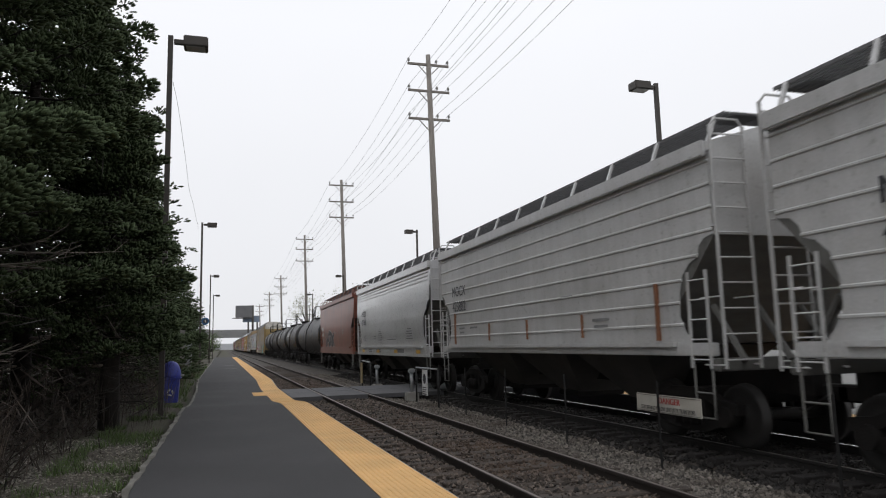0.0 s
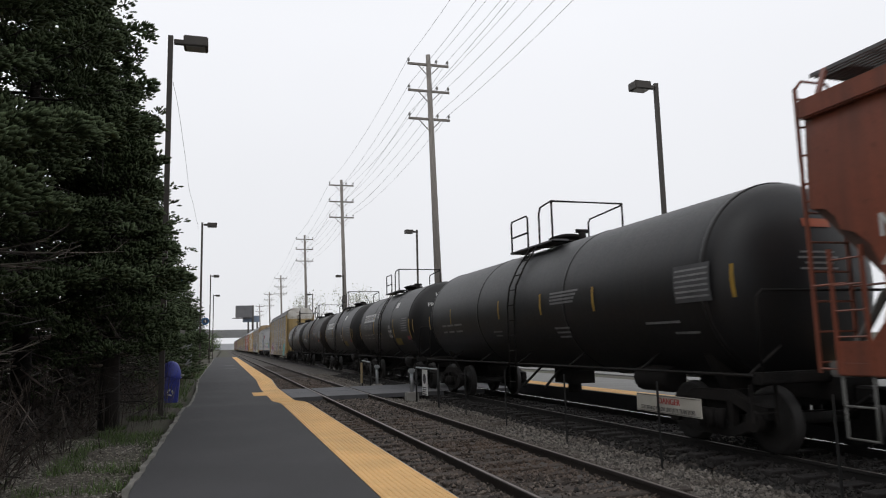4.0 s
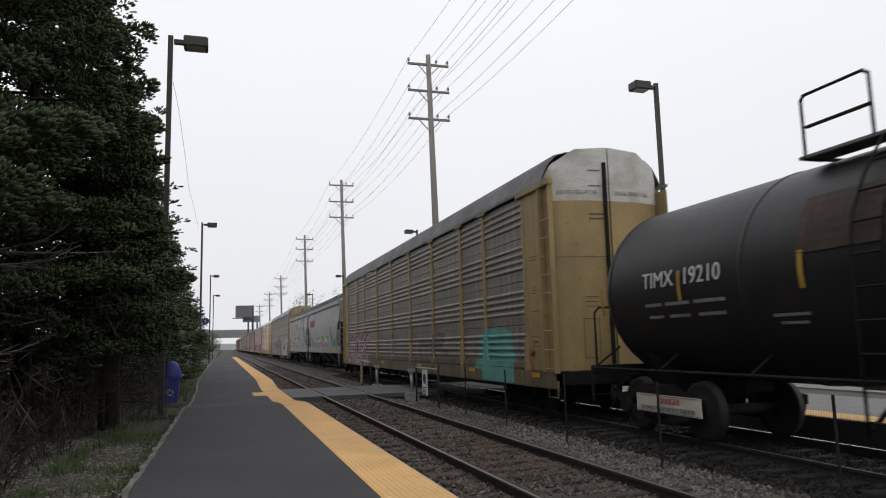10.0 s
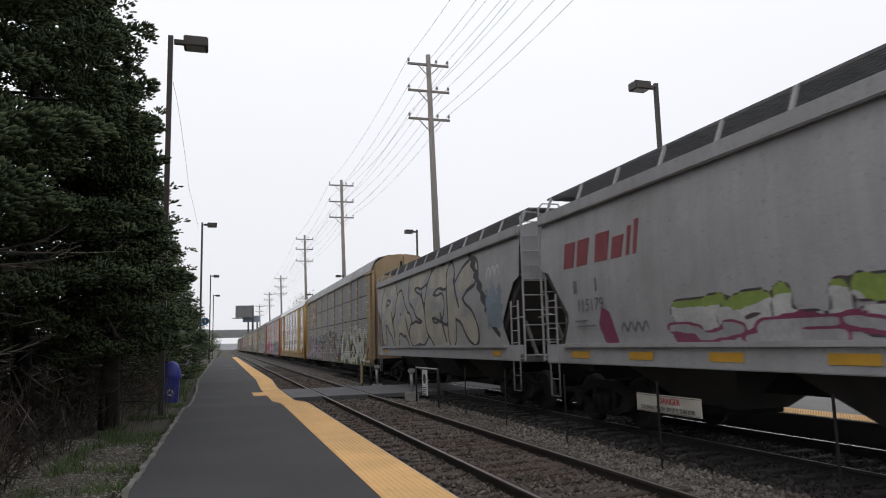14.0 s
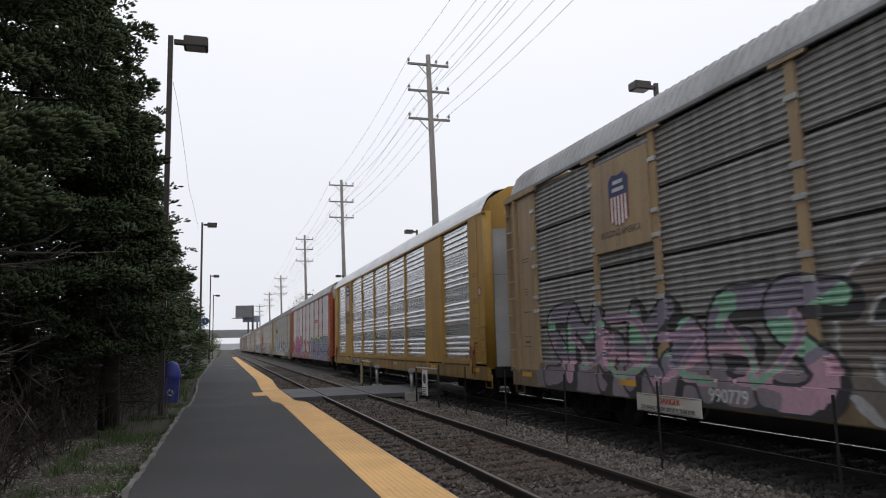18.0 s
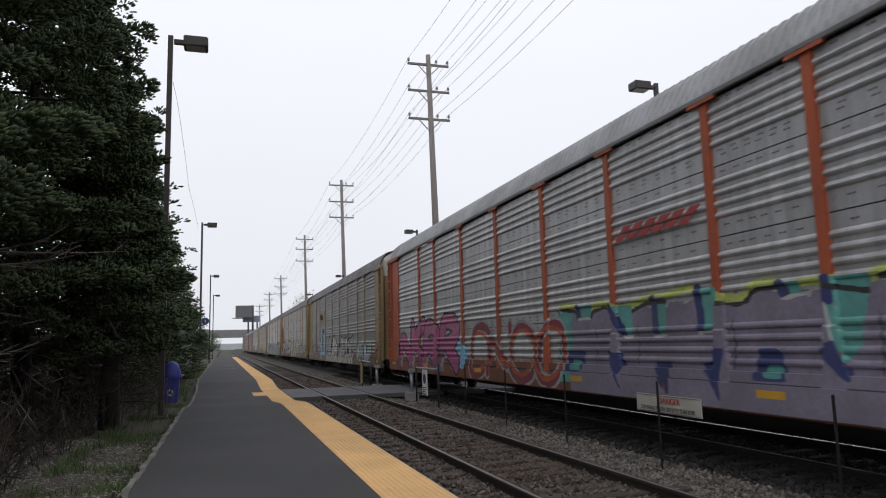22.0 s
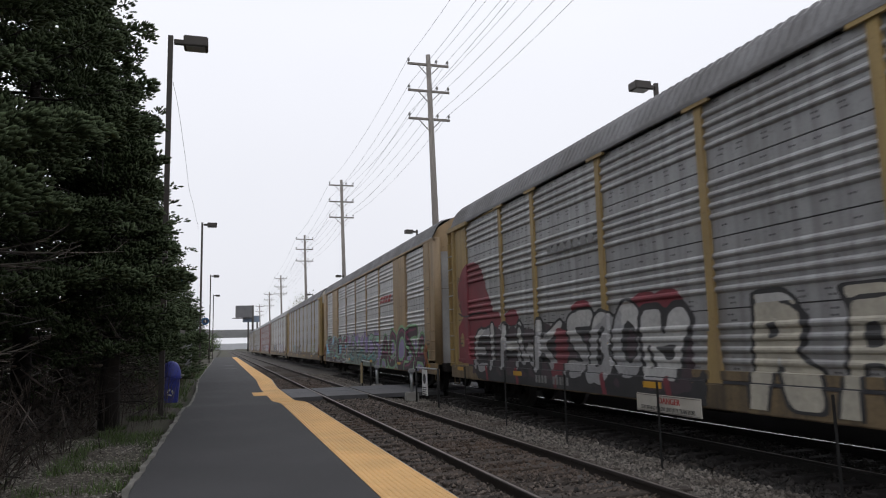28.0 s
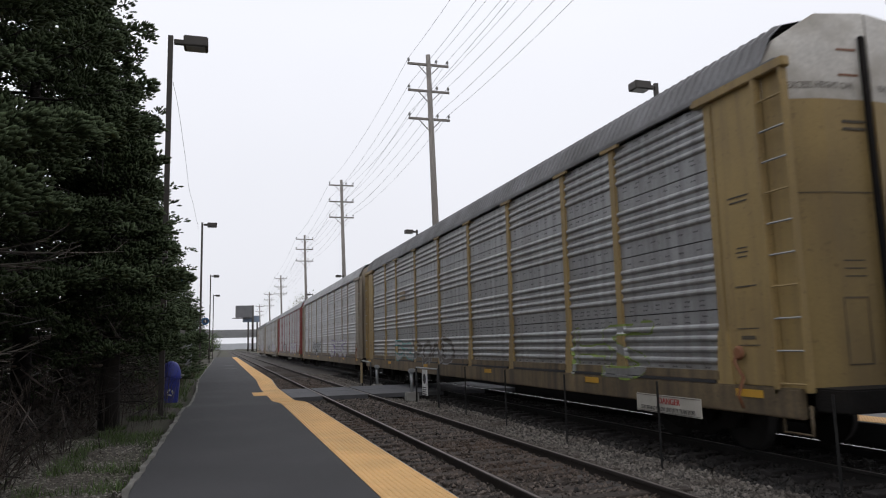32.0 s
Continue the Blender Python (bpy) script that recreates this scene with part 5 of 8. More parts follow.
# ---- covered hoppers ----
def hopper(front, rear, paintkey, label, ribs=0, cut="step", extras=None, top=4.25, hw=1.6, sillcol=None, walkway=True, curved=False):
    L = rear - front
    car = thing("covered_hopper_car", label, "hopper car", "freight train")
    P = M[paintkey]
    e = L / 2 - 0.6
    zb = 1.55
    if cut == "step":
        prof = [(-e, top), (-e, 3.1), (-e + 0.22, 3.06), (-e + 0.34, 2.96), (-e + 0.4, 2.8), (-e + 0.58, 2.74), (-e + 0.76, 2.58), (-e + 0.86, 2.3), (-e + 0.88, 1.95), (-e + 0.78, 1.75), (-e + 0.6, zb)]
    else:
        prof = [(-e, top), (-e, 3.15), (-e + 0.35, 3.05), (-e + 1.15, 2.15), (-e + 1.1, 1.95), (-e + 0.85, zb)]
    poly = prof + [(-y, z) for y, z in reversed(prof)]
    bm = bmesh.new()
    if curved:
        rows = [(0.0, 0.0), (0.18, 0.05), (0.4, 0.09), (0.62, 0.09), (0.85, 0.05), (1.0, 0.0)]
        def bulge(z):
            return float(np.interp((z - zb) / (top - zb), [r[0] for r in rows], [r[1] for r in rows]))
    else:
        def bulge(z):
            return 0.0
    for s in (-1, 1):
        b2 = bmesh.new()
        vs = [b2.verts.new((0, y, z)) for y, z in poly]
        b2.faces.new(vs)
        for k in range(1, 9):
            z = zb + (top - zb) * k / 9
            bmesh.ops.bisect_plane(b2, geom=b2.verts[:] + b2.edges[:] + b2.faces[:], plane_co=(0, 0, z), plane_no=(0, 0, 1))
        for vtx in b2.verts:
            vtx.co.x = s * (hw - 0.06 + bulge(vtx.co.z) * 0.7)
        bmesh.ops.recalc_face_normals(b2, faces=b2.faces[:])
        part("side_sheet", b2, P, car)
    # inner body: slope sheets, end walls and roof
    inner = [(-e, top + 0.02), (-e, 3.1), (-e + 1.5, zb - 0.02), (e - 1.5, zb - 0.02), (e, 3.1), (e, top + 0.02)]
    prism(bm, inner, -(hw - 0.075), hw - 0.075, "x")
    # Slope sheets get a darker colour that includes the shade of the cut-out.
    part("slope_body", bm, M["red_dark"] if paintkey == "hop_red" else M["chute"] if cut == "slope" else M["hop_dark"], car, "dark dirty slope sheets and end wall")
    for s in (-1, 1):
        part("end_wall", rbox(-hw + 0.065, hw - 0.065, s * (e + 0.012) - 0.015, s * (e + 0.012) + 0.015, 3.08, top + 0.1, 0.005), P, car)
    bm = bmesh.new()
    prism(bm, [(-hw + 0.02, top), (-hw + 0.02, top + 0.13), (-0.6, top + 0.42), (0.6, top + 0.42), (hw - 0.02, top + 0.13), (hw - 0.02, top)], -e - 0.02, e + 0.02, "y")
    part("roof", bm, P, car)
    for s in (-1, 1):
        part("eave_rail", rbox(s * hw - 0.05, s * hw + 0.05, -e, e, top - 0.08, top + 0.16, 0.02), P, car)
        part("side_sill", rbox(s * (hw - 0.08) - 0.07, s * (hw - 0.08) + 0.07, -L / 2 + 0.75, L / 2 - 0.75, 1.37 if ribs else 1.18, 1.56, 0.015), M[sillcol] if sillcol else P, car)
        bm = bmesh.new()
        box(bm, s * (hw + 0.0) - 0.05, s * (hw + 0.0) + 0.05, -e + 0.95, e - 0.95, 1.5, 1.57)
        part("sill_flange", bm, P, car)
    for k in range(ribs):
        z = zb + 0.28 + (top - zb - 0.42) * k / (ribs - 1)
        cutx = float(np.interp(z, [1.5, 1.75, 2.0, 2.3, 2.58, 2.8, 3.06, 3.1, 5], [0.6, 0.78, 0.88, 0.86, 0.76, 0.4, 0.22, 0, 0]))
        bm = bmesh.new()
        prism(bm, [(-hw + 0.07, z - 0.035), (-hw + 0.04, z - 0.012), (-hw + 0.04, z + 0.012), (-hw + 0.07, z + 0.035)], -e + cutx, e - cutx, "y")
        part("side_rib", bm, P, car)
    if walkway:
        for s in (-1, 1):
            bm = bmesh.new()
            for k in range(9):
                x = s * 0.97 - 0.31 + 0.0775 * k
                box(bm, x - 0.014, x + 0.014, -e - 0.12, e + 0.12, top + 0.53, top + 0.575)
            for k in range(int(2 * e / 0.45)):
                box(bm, s * 0.97 - 0.3, s * 0.97 + 0.3, -e - 0.1 + 0.45 * k, -e - 0.08 + 0.45 * k, top + 0.54, top + 0.57)
            part("running_board", bm, M["grate"], car, "dark steel grating walkway")
            n = int(2 * e / 1.35)
            for i in range(n + 1):
                y = -e + 0.1 + (2 * e - 0.2) * i / n
                bm = bmesh.new()
                prism(bm, [(s * 1.44, top + 0.12), (s * 1.48, top + 0.12), (s * 1.3, top + 0.57), (s * 1.26, top + 0.57)], y - 0.035, y + 0.035, "y")
                part("board_bracket", bm, P, car)
        for s in (-1, 1):
            part("cross_board", rbox(-1.1, 1.1, s * (e - 0.1) - 0.22, s * (e - 0.1) + 0.22, top + 0.535, top + 0.575, 0.006), M["grate"], car)
    bm = bmesh.new()
    box(bm, -0.25, 0.25, -L / 2 + 0.35, L / 2 - 0.35, 0.78, 1.2)
    part("centre_sill", bm, M["steel"], car)
    for s in (-1, 1):
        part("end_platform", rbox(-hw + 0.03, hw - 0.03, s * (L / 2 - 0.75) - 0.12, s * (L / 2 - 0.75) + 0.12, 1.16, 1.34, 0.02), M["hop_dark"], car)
        # corner ladders on the side and the end
        ladder("end_ladder", car, P, (-hw + 0.33, s * (e + 0.1), 0), (1, 0, 0), 0.58, 1.2, top + 0.36, 10, 0.014)
        bm = bmesh.new()
        pipe(bm, [(-hw + 0.04, s * (e + 0.1), top + 0.34), (-hw + 0.14, s * (e + 0.1), top + 0.46), (-hw + 0.52, s * (e + 0.1), top + 0.46), (-hw + 0.62, s * (e + 0.1), top + 0.34)], 0.018, 6)
        part("ladder_hoop", bm, P, car)
        for z in (1.25, 2.2, 3.2, top):
            bm = bmesh.new()
            for dx in (0.04, 0.62):
                tube(bm, (-hw + dx, s * (e - 0.02 if z > 3 else e - 0.35), z), (-hw + dx, s * (e + 0.1), z), 0.014, n=5)
            part("ladder_bracket", bm, P, car)
        ladder("side_ladder", car, P, (-hw + 0.02, s * (L / 2 - 1.0), 0), (0, 1, 0), 0.42, 1.2, 2.6, 5)
        bm = bmesh.new()
        yy = s * (L / 2 - 1.0)
        pipe(bm, [(-hw + 0.04, yy - 0.2, 1.25), (-hw + 0.04, yy - 0.2, 0.5), (-hw + 0.04, yy + 0.2, 0.5), (-hw + 0.04, yy + 0.2, 1.25)], 0.018, 6)
        tube(bm, (-hw + 0.04, yy - 0.2, 0.85), (-hw + 0.04, yy + 0.2, 0.85), 0.014, n=6)
        # Step uses the shade-darkened paint too, as it hangs below the body.
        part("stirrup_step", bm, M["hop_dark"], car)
        ladder("far_ladder", car, P, (hw - 0.42, s * (L / 2 - 0.66), 0), (1, 0, 0), 0.6, 1.2, 3.0, 5)
        for x in (-1.2, -0.4, 0.4, 1.2):
            bm = bmesh.new()
            tube(bm, (x, s * (e - 0.55), 2.1), (x, s * (e + 0.05), 1.3), 0.05, n=6)
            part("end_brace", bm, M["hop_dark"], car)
    for k in (-1, 0, 1):
        y = k * (L - 5.2) / 3
        w = (L - 5.2) / 6 - 0.12
        bm = bmesh.new()
        va = [bm.verts.new(p) for p in ((-1.4, y - w, 1.5), (1.4, y - w, 1.5), (1.4, y + w, 1.5), (-1.4, y + w, 1.5), (-0.5, y - w * 0.35, 0.5), (0.5, y - w * 0.35, 0.5), (0.5, y + w * 0.35, 0.5), (-0.5, y + w * 0.35, 0.5))]
        for f in ((4, 5, 6, 7), (0, 1, 5, 4), (1, 2, 6, 5), (2, 3, 7, 6), (3, 0, 4, 7)):
            bm.faces.new([va[i] for i in f])
        bmesh.ops.recalc_face_normals(bm, faces=bm.faces[:])
        h = part("hopper_chute", bm, M["chute"], car, "dark discharge chute")
        part("outlet_gate", rbox(-0.6, 0.6, y - 0.45, y + 0.45, 0.4, 0.52, 0.02), M["steel"], h)
    running_gear(car, L, 2.1)
    if extras:
        extras(car, L, hw - 0.06)
    dry(car)
    CARS.append((car, (front + rear) / 2))
    return car


def marks(x, y, z, code, number, material="ink", size=0.42):
    def put(car):
        lettering("reporting_mark", code, size, on_side(x, y, z), M[material], car, fat=0.008, wide=0.95)
        lettering("car_number", number, size, on_side(x, y, z - size * 1.05), M[material], car, fat=0.008, wide=0.95)
    return put


def sill_tabs(car, L, x, n, w=0.55, z=1.36):
    for i in range(n):
        y = -L / 2 + 2.2 + (L - 4.4) * i / (n - 1)
        part("reflector", bars([(y, z, w, 0.13)], x), M["amber"], car, "yellow reflector strip")


def deco_ribbed(car, L, x):
    marks(-x - 0.04, 4.75, 3.12, "MOCX", "423882")(car)
    put_bars("stencil", [(4.6, 2.05, 0.5, 0.05), (4.6, 1.93, 0.4, 0.05), (3.6, 2.05, 0.6, 0.05), (-3.3, 2.0, 0.6, 0.05), (-3.3, 1.88, 0.5, 0.05), (-2, 2.5, 0.5, 0.05)], -x - 0.012, M["dimstencil"], car)
    for y, z in ((-5.1, 2.05), (5.2, 2.05), (-2.6, 1.9), (2.4, 1.9), (0, 1.9)):
        bm = bmesh.new()
        w, h = (0.045, 0.45) if abs(y) > 4 else (0.025, 0.22)
        box(bm, -x - 0.035, -x - 0.004, y - w, y + w, z - h, z + h)
        part("side_stake", bm, M["rust"], car, "rusty orange side stake")


def deco_smooth(car, L, x):
    marks(-x - 0.075, 4.85, 3.1, "MOCX", "423365", "ink", 0.38)(car)
    for z in (3.8, 3.93, 4.06):
        bm = bmesh.new()
        box(bm, -x - 0.06, -x, -L / 2 + 0.9, L / 2 - 0.9, z - 0.02, z + 0.02)
        part("top_rib", bm, M["hop_smooth"], car)
    for y, n, w in ((4.6, 3, 0.5), (2.3, 2, 0.55), (1.2, 5, 0.75), (-1.0, 1, 1.5), (-3.9, 5, 0.9)):
        put_bars("stencil", [(y, (2.2 if n > 3 else 2.02 if n > 1 else 1.84) - 0.09 * k, w * (0.6 if k == 0 and n > 3 else 1 - 0.12 * (k % 2)), 0.032) for k in range(n)], -x - 0.068, M["greyink"], car)
    put_bars("sill_stencil", [(3.4, 1.42, 0.7, 0.05), (3.4, 1.33, 0.7, 0.05), (1.6, 1.42, 0.9, 0.05), (1.6, 1.33, 0.9, 0.05), (-2.4, 1.38, 1.2, 0.14)], -x - 0.056, M["greyink"], car)
    sill_tabs(car, L, -x - 0.058, 4)


def deco_red(car, L, x):
    marks(-x - 0.075, 5.2, 2.75, "MOCX", "416189", "stencil", 0.36)(car)
    put_bars("stencil", [(-3.2, 2.5, 0.5, 0.04), (-3.2, 2.4, 0.6, 0.04), (-3.2, 2.3, 0.45, 0.04), (-0.4, 2.4, 0.3, 0.04), (5.0, 2.05, 0.6, 0.05), (5.0, 1.95, 0.5, 0.05)], -x - 0.07, M["dimstencil"], car)
    sp = lambda y, z: -x - 0.004 - belly(z)
    piece(car, "IHORK", 0.5, 4.1, 1.56, 2.55, "g_black", "g_silver", sp, 0.17, seed=71, edge=0.045)
    for k in range(3):
        spray_line(car, "g_silver", [(0.45 - 0.28 * k, 2.3), (0.3 - 0.28 * k, 2.55), (0.15 - 0.28 * k, 2.3)], 0.022, sp)


def belly(z):
    """The swell of a curved hopper side."""
    return 0.7 * np.interp((z - 1.55) / 2.65, [0, 0.18, 0.4, 0.62, 0.85, 1], [0, 0.05, 0.09, 0.09, 0.05, 0])


def deco_cp(car, L, x):
    # faded red railway lettering shown as plain strokes
    for i, (w, h) in enumerate(((0.42, 0.5), (0.42, 0.5), (0.46, 0.52), (0.36, 0.38), (0.1, 0.5), (0.1, 0.58))):
        y = (6.75, 6.2, 5.5, 4.92, 4.42, 4.2)[i]
        bm = bmesh.new()
        prism(bm, [(y - w, 3.06), (y, 3.06), (y - 0.1, 3.06 + h), (y - w - 0.1, 3.06 + h)], -x - 0.068, -x - 0.05, "x")
        part("faded_lettering", bm, M["cpred"], car, "faded red lettering stroke")
    lettering("car_number", "115179", 0.34, on_side(-x - 0.07, 5.75, 2.28), M["greyink"], car, fat=0.003)
    put_bars("stencil", [(6.3, 2.66, 0.12, 0.25), (5.5, 2.66, 0.05, 0.25), (6.1, 2.0, 0.5, 0.03), (5.9, 1.9, 0.7, 0.03), (-6.1, 1.9, 0.45, 0.3)], -x - 0.068, M["greyink"], car)
    sp = lambda y, z: -x - 0.004 - belly(z)
    for y in (2.9, 1.2, -0.9, -2.0, -3.0):
        blot(car, lobe(y, 1.95, 0.42, 0.3), "g_silver", sp)
    piece(car, "soUdaS", -3.3, 3.3, 1.56, 2.3, ("g_maroon", "g_white", "g_white", "g_olive"), "g_soot", sp, 0.2, seed=72, edge=0.03)
    piece(car, "vsvz", -3.4, 3.2, 1.56, 1.85, "g_silver", "g_maroon", sp, 0.07, seed=76)
    blot(car, [(5.5, 1.9), (5.35, 2.22), (5.1, 2.15), (4.85, 1.56), (5.3, 1.56)], "g_maroon", sp)
    for k in range(5):
        spray_line(car, "greyink", [(4.75 - 0.22 * k, 1.75), (4.65 - 0.22 * k, 1.98), (4.55 - 0.22 * k, 1.74)], 0.02, sp)
    # the tall teal blot
    blot(car, [(-5.95, 1.56), (-5.5, 1.95), (-5.0, 2.2), (-4.75, 2.55), (-4.6, 2.8), (-4.3, 2.88), (-4.02, 2.75), (-4.0, 2.4), (-4.2, 2.1), (-4.3, 1.56)], "g_teal", sp)
    blot(car, lobe(-4.55, 2.15, 0.16, 0.1), "g_soot", sp)
    spray_line(car, "g_soot", [(-4.2, 2.3), (-4.5, 2.32), (-4.75, 2.2), (-5.0, 1.9)], 0.025, sp)
    sill_tabs(car, L, -x - 0.058, 7, 0.7)


def deco_raser(car, L, x):
    sp = lambda y, z: -x - 0.004 - belly(z)
    piece(car, "RASEK", -4.7, 7.0, 1.56, 4.1, ("g_cream", "g_cream", "g_silver", "g_cream"), "g_black", sp, 0.46, seed=74, edge=0.09)
    for k in range(7):
        y, z = -4.55 - 0.27 * k, 3.7 - 0.33 * k
        spray_line(car, "g_black", [(y + 0.25, z + 0.42), (y - 0.32, z + 0.1)], 0.075, sp)
        spray_line(car, "g_cream", [(y + 0.12, z + 0.2), (y - 0.3, z - 0.02)], 0.05, sp)
    for y, z0, z1 in ((5.2, 2.0, 2.9), (2.9, 1.9, 2.6), (0.6, 2.6, 3.4), (-1.6, 1.7, 2.6), (-3.0, 2.7, 3.5)):
        spray_line(car, "g_black", [(y, z1), (y - 0.2, (z0 + z1) / 2), (y - 0.45, z0)], 0.06, sp)
    haze(car, -6.9, -5.6, 2.2, 3.2, "g_smoke", sp, 82, 0.25, 0.3)
    for k in range(3):
        spray_line(car, "stencil", [(-5.75 - 0.3 * k, 3.3), (-5.95 - 0.3 * k, 3.65), (-6.1 - 0.3 * k, 3.35)], 0.028, sp)
    sill_tabs(car, L, -x - 0.058, 2)


# ---- tank cars ----
TR, TZ = 1.52, 2.45


def tank_car(front, rear, paintkey, label, deco, fittings=0.0):
    L = rear - front
    car = thing("tank_car", label, "tank car", "freight train")
    h = L / 2 - 0.85
    prof = [(TR * math.sin(a), -h + 0.72 * (1 - math.cos(a))) for a in [math.pi / 2 * i / 8 for i in range(1, 9)]]
    prof += [(TR, y) for y in np.linspace(-h + 0.9, h - 0.9, 5)] + [(r, -y) for r, y in reversed(prof)]
    bm = bmesh.new()
    lathe(bm, prof, 48, "y", (0, 0, TZ))
    shell = part("tank_shell", bm, M[paintkey], car)
    for y in (-h + 0.72, -h / 3, h / 3, h - 0.72):
        bm = bmesh.new()
        lathe(bm, [(TR + 0.001, y - 0.05), (TR + 0.012, y - 0.03), (TR + 0.012, y + 0.03), (TR + 0.001, y + 0.05)], 48, "y", (0, 0, TZ))
        part("weld_band", bm, M[paintkey], shell)
    # stub sills, saddles, side handrail
    for s in (-1, 1):
        part("stub_sill", rbox(-0.3, 0.3, min(s * (L / 2 - 0.4), s * (L / 2 - 3.4)), max(s * (L / 2 - 0.4), s * (L / 2 - 3.4)), 0.75, 1.1, 0.02), M["steel"], car)
        bm = bmesh.new()
        prism(bm, [(-0.8, 0.85), (0.8, 0.85), (1.3, 1.8), (1.15, 1.58), (0.6, 1.15), (0, 1.02), (-0.6, 1.15), (-1.15, 1.58), (-1.3, 1.8)], s * (L / 2 - 2.1) - 0.12, s * (L / 2 - 2.1) + 0.12, "y")
        part("saddle", bm, M["steel"], car)
        part("end_sill", rbox(-1.45, 1.45, s * (L / 2 - 0.7) - 0.1, s * (L / 2 - 0.7) + 0.1, 1.0, 1.16, 0.02), M["steel"], car)
        ladder("end_step", car, M["steel"], (-1.3, s * (L / 2 - 0.75), 0), (1, 0, 0), 0.4, 0.5, 1.0, 2)
        bm = bmesh.new()
        pipe(bm, [(-1.35, s * (L / 2 - 0.68), 1.1), (-1.35, s * (L / 2 - 0.68), 2.15), (-1.25, s * (L / 2 - 0.68), 2.25), (1.25, s * (L / 2 - 0.68), 2.25), (1.35, s * (L / 2 - 0.68), 2.15), (1.35, s * (L / 2 - 0.68), 1.1)], 0.022, 6)
        part("end_handrail", bm, M["steel"], car)
    for s in (-1, 1):
        bm = bmesh.new()
        tube(bm, (s * 1.47, -L / 2 + 0.7, 1.12), (s * 1.47, L / 2 - 0.7, 1.12), 0.025, n=6)
        for y in np.linspace(-L / 2 + 0.8, L / 2 - 0.8, 7):
            tube(bm, (s * 1.47, y, 1.12), (s * 0.9, y, 1.5), 0.02, n=6)
        part("side_handrail", bm, M["steel"], car)
    # top platform with its hoop railings, hatch and valves
    y0 = fittings
    for s in (-1, 1):
        part("platform_board", rbox(s * 0.76 - 0.19, s * 0.76 + 0.19, y0 - 1.15, y0 + 1.45, TZ + TR - 0.06, TZ + TR - 0.015, 0.006), M["grate"], car)
    zt = TZ + TR
    rails = [[(-0.93, 1.35, -0.05), (-0.93, 1.35, 0.72), (-0.93, 1.3, 0.78), (-0.93, 0.4, 0.78), (-0.93, 0.32, 0.72), (-0.93, 0.32, -0.05)],
             [(-0.93, -0.35, -0.05), (-0.93, -0.35, 0.7), (-0.93, -0.45, 0.84), (-0.93, -0.95, 0.88), (-0.93, -1.05, 0.88), (0.93, -1.05, 0.88), (0.93, -0.95, 0.84), (0.93, 0.5, 0.78), (0.93, 0.6, 0.7), (0.93, 0.6, -0.05)],
             [(-0.93, -1.05, -0.05), (-0.93, -1.05, 0.88)], [(0.93, -1.05, -0.05), (0.93, -1.05, 0.88)], [(-0.93, 1.3, 0.35), (-0.93, 0.35, 0.35)]]
    for line in rails:
        bm = bmesh.new()
        pipe(bm, [(x, y0 + y, zt + z) for x, y, z in line], 0.024, 6)
        part("platform_railing", bm, M["steel"], car)
    for y in (-1.05, 0.0, 1.35):
        bm = bmesh.new()
        tube(bm, (-0.95, y0 + y, zt - 0.05), (0.95, y0 + y, zt - 0.05), 0.03, n=6)
        part("platform_bearer", bm, M["steel"], car)
    bm = bmesh.new()
    lathe(bm, [(0.36, 0), (0.36, 0.2), (0.42, 0.2), (0.42, 0.26), (0.2, 0.32), (0.05, 0.34)], 20, "z", (0, y0, TZ + TR - 0.05))
    part("hatch", bm, M["steel"], car)
    bm = bmesh.new()
    for dy in (-0.75, 0.7):
        tube(bm, (0, y0 + dy, TZ + TR - 0.05), (0, y0 + dy, TZ + TR + 0.22), 0.09, n=8)
        tube(bm, (-0.16, y0 + dy, TZ + TR + 0.24), (0.16, y0 + dy, TZ + TR + 0.24), 0.05, n=8)
    part("valve", bm, M["steel"], car)
    # ladder up the side
    bm = bmesh.new()
    pts = [(-1.6, 0.55), (-1.6, 2.5), (-1.53, 2.95), (-1.3, 3.4), (-0.95, 3.9)]
    for dy in (-0.2, 0.2):
        pipe(bm, [(x, y0 + dy, z) for x, z in pts], 0.02, 6)
    for z in np.arange(0.7, 3.9, 0.36):
        x = float(np.interp(z, [p[1] for p in pts], [p[0] for p in pts]))
        tube(bm, (x, y0 - 0.2, z), (x, y0 + 0.2, z), 0.016, n=6)
    part("side_ladder", bm, M["steel"], car)
    bm = bmesh.new()
    lathe(bm, [(0.2, -0.5), (0.24, -0.45), (0.24, 0.45), (0.2, 0.5)], 14, "y", (-0.75, -L / 2 + 3.9, 0.95))
    part("air_reservoir", bm, M["steel"], car)
    bm = bmesh.new()
    box(bm, -0.3, 0.3, -0.45, 0.45, 0.62, 1.2)
    tube(bm, (0, 0, 0.4), (0, 0, 0.7), 0.16, n=10)
    for s in (-1, 1):
        tube(bm, (-1.1, s * 0.6, 0.55), (-0.3, s * 0.5, 1.3), 0.03, n=6)
    part("bottom_outlet", bm, M["steel"], car)
    running_gear(car, L, 2.1)
    deco(car, L)
    CARS.append((car, (front + rear) / 2))


def on_tank(y0, z0):
    """Lays lettering round the tank's curve."""
    def place(a, b):
        ang = math.asin(max(-1, min(1, (z0 - TZ) / TR))) + b / TR
        r = TR + 0.016
        return (-r * math.cos(ang), y0 - a, TZ + r * math.sin(ang))
    return place


def on_head(L, x0, z0):
    """Lays lettering on the dished front head of a tank."""
    def place(a, b):
        r = min(0.98, math.hypot(x0 + a, z0 + b - TZ) / TR)
        return (x0 + a, -(L / 2 - 0.85) + 0.72 * (1 - math.sqrt(1 - r * r)) - 0.012, z0 + b)
    return place


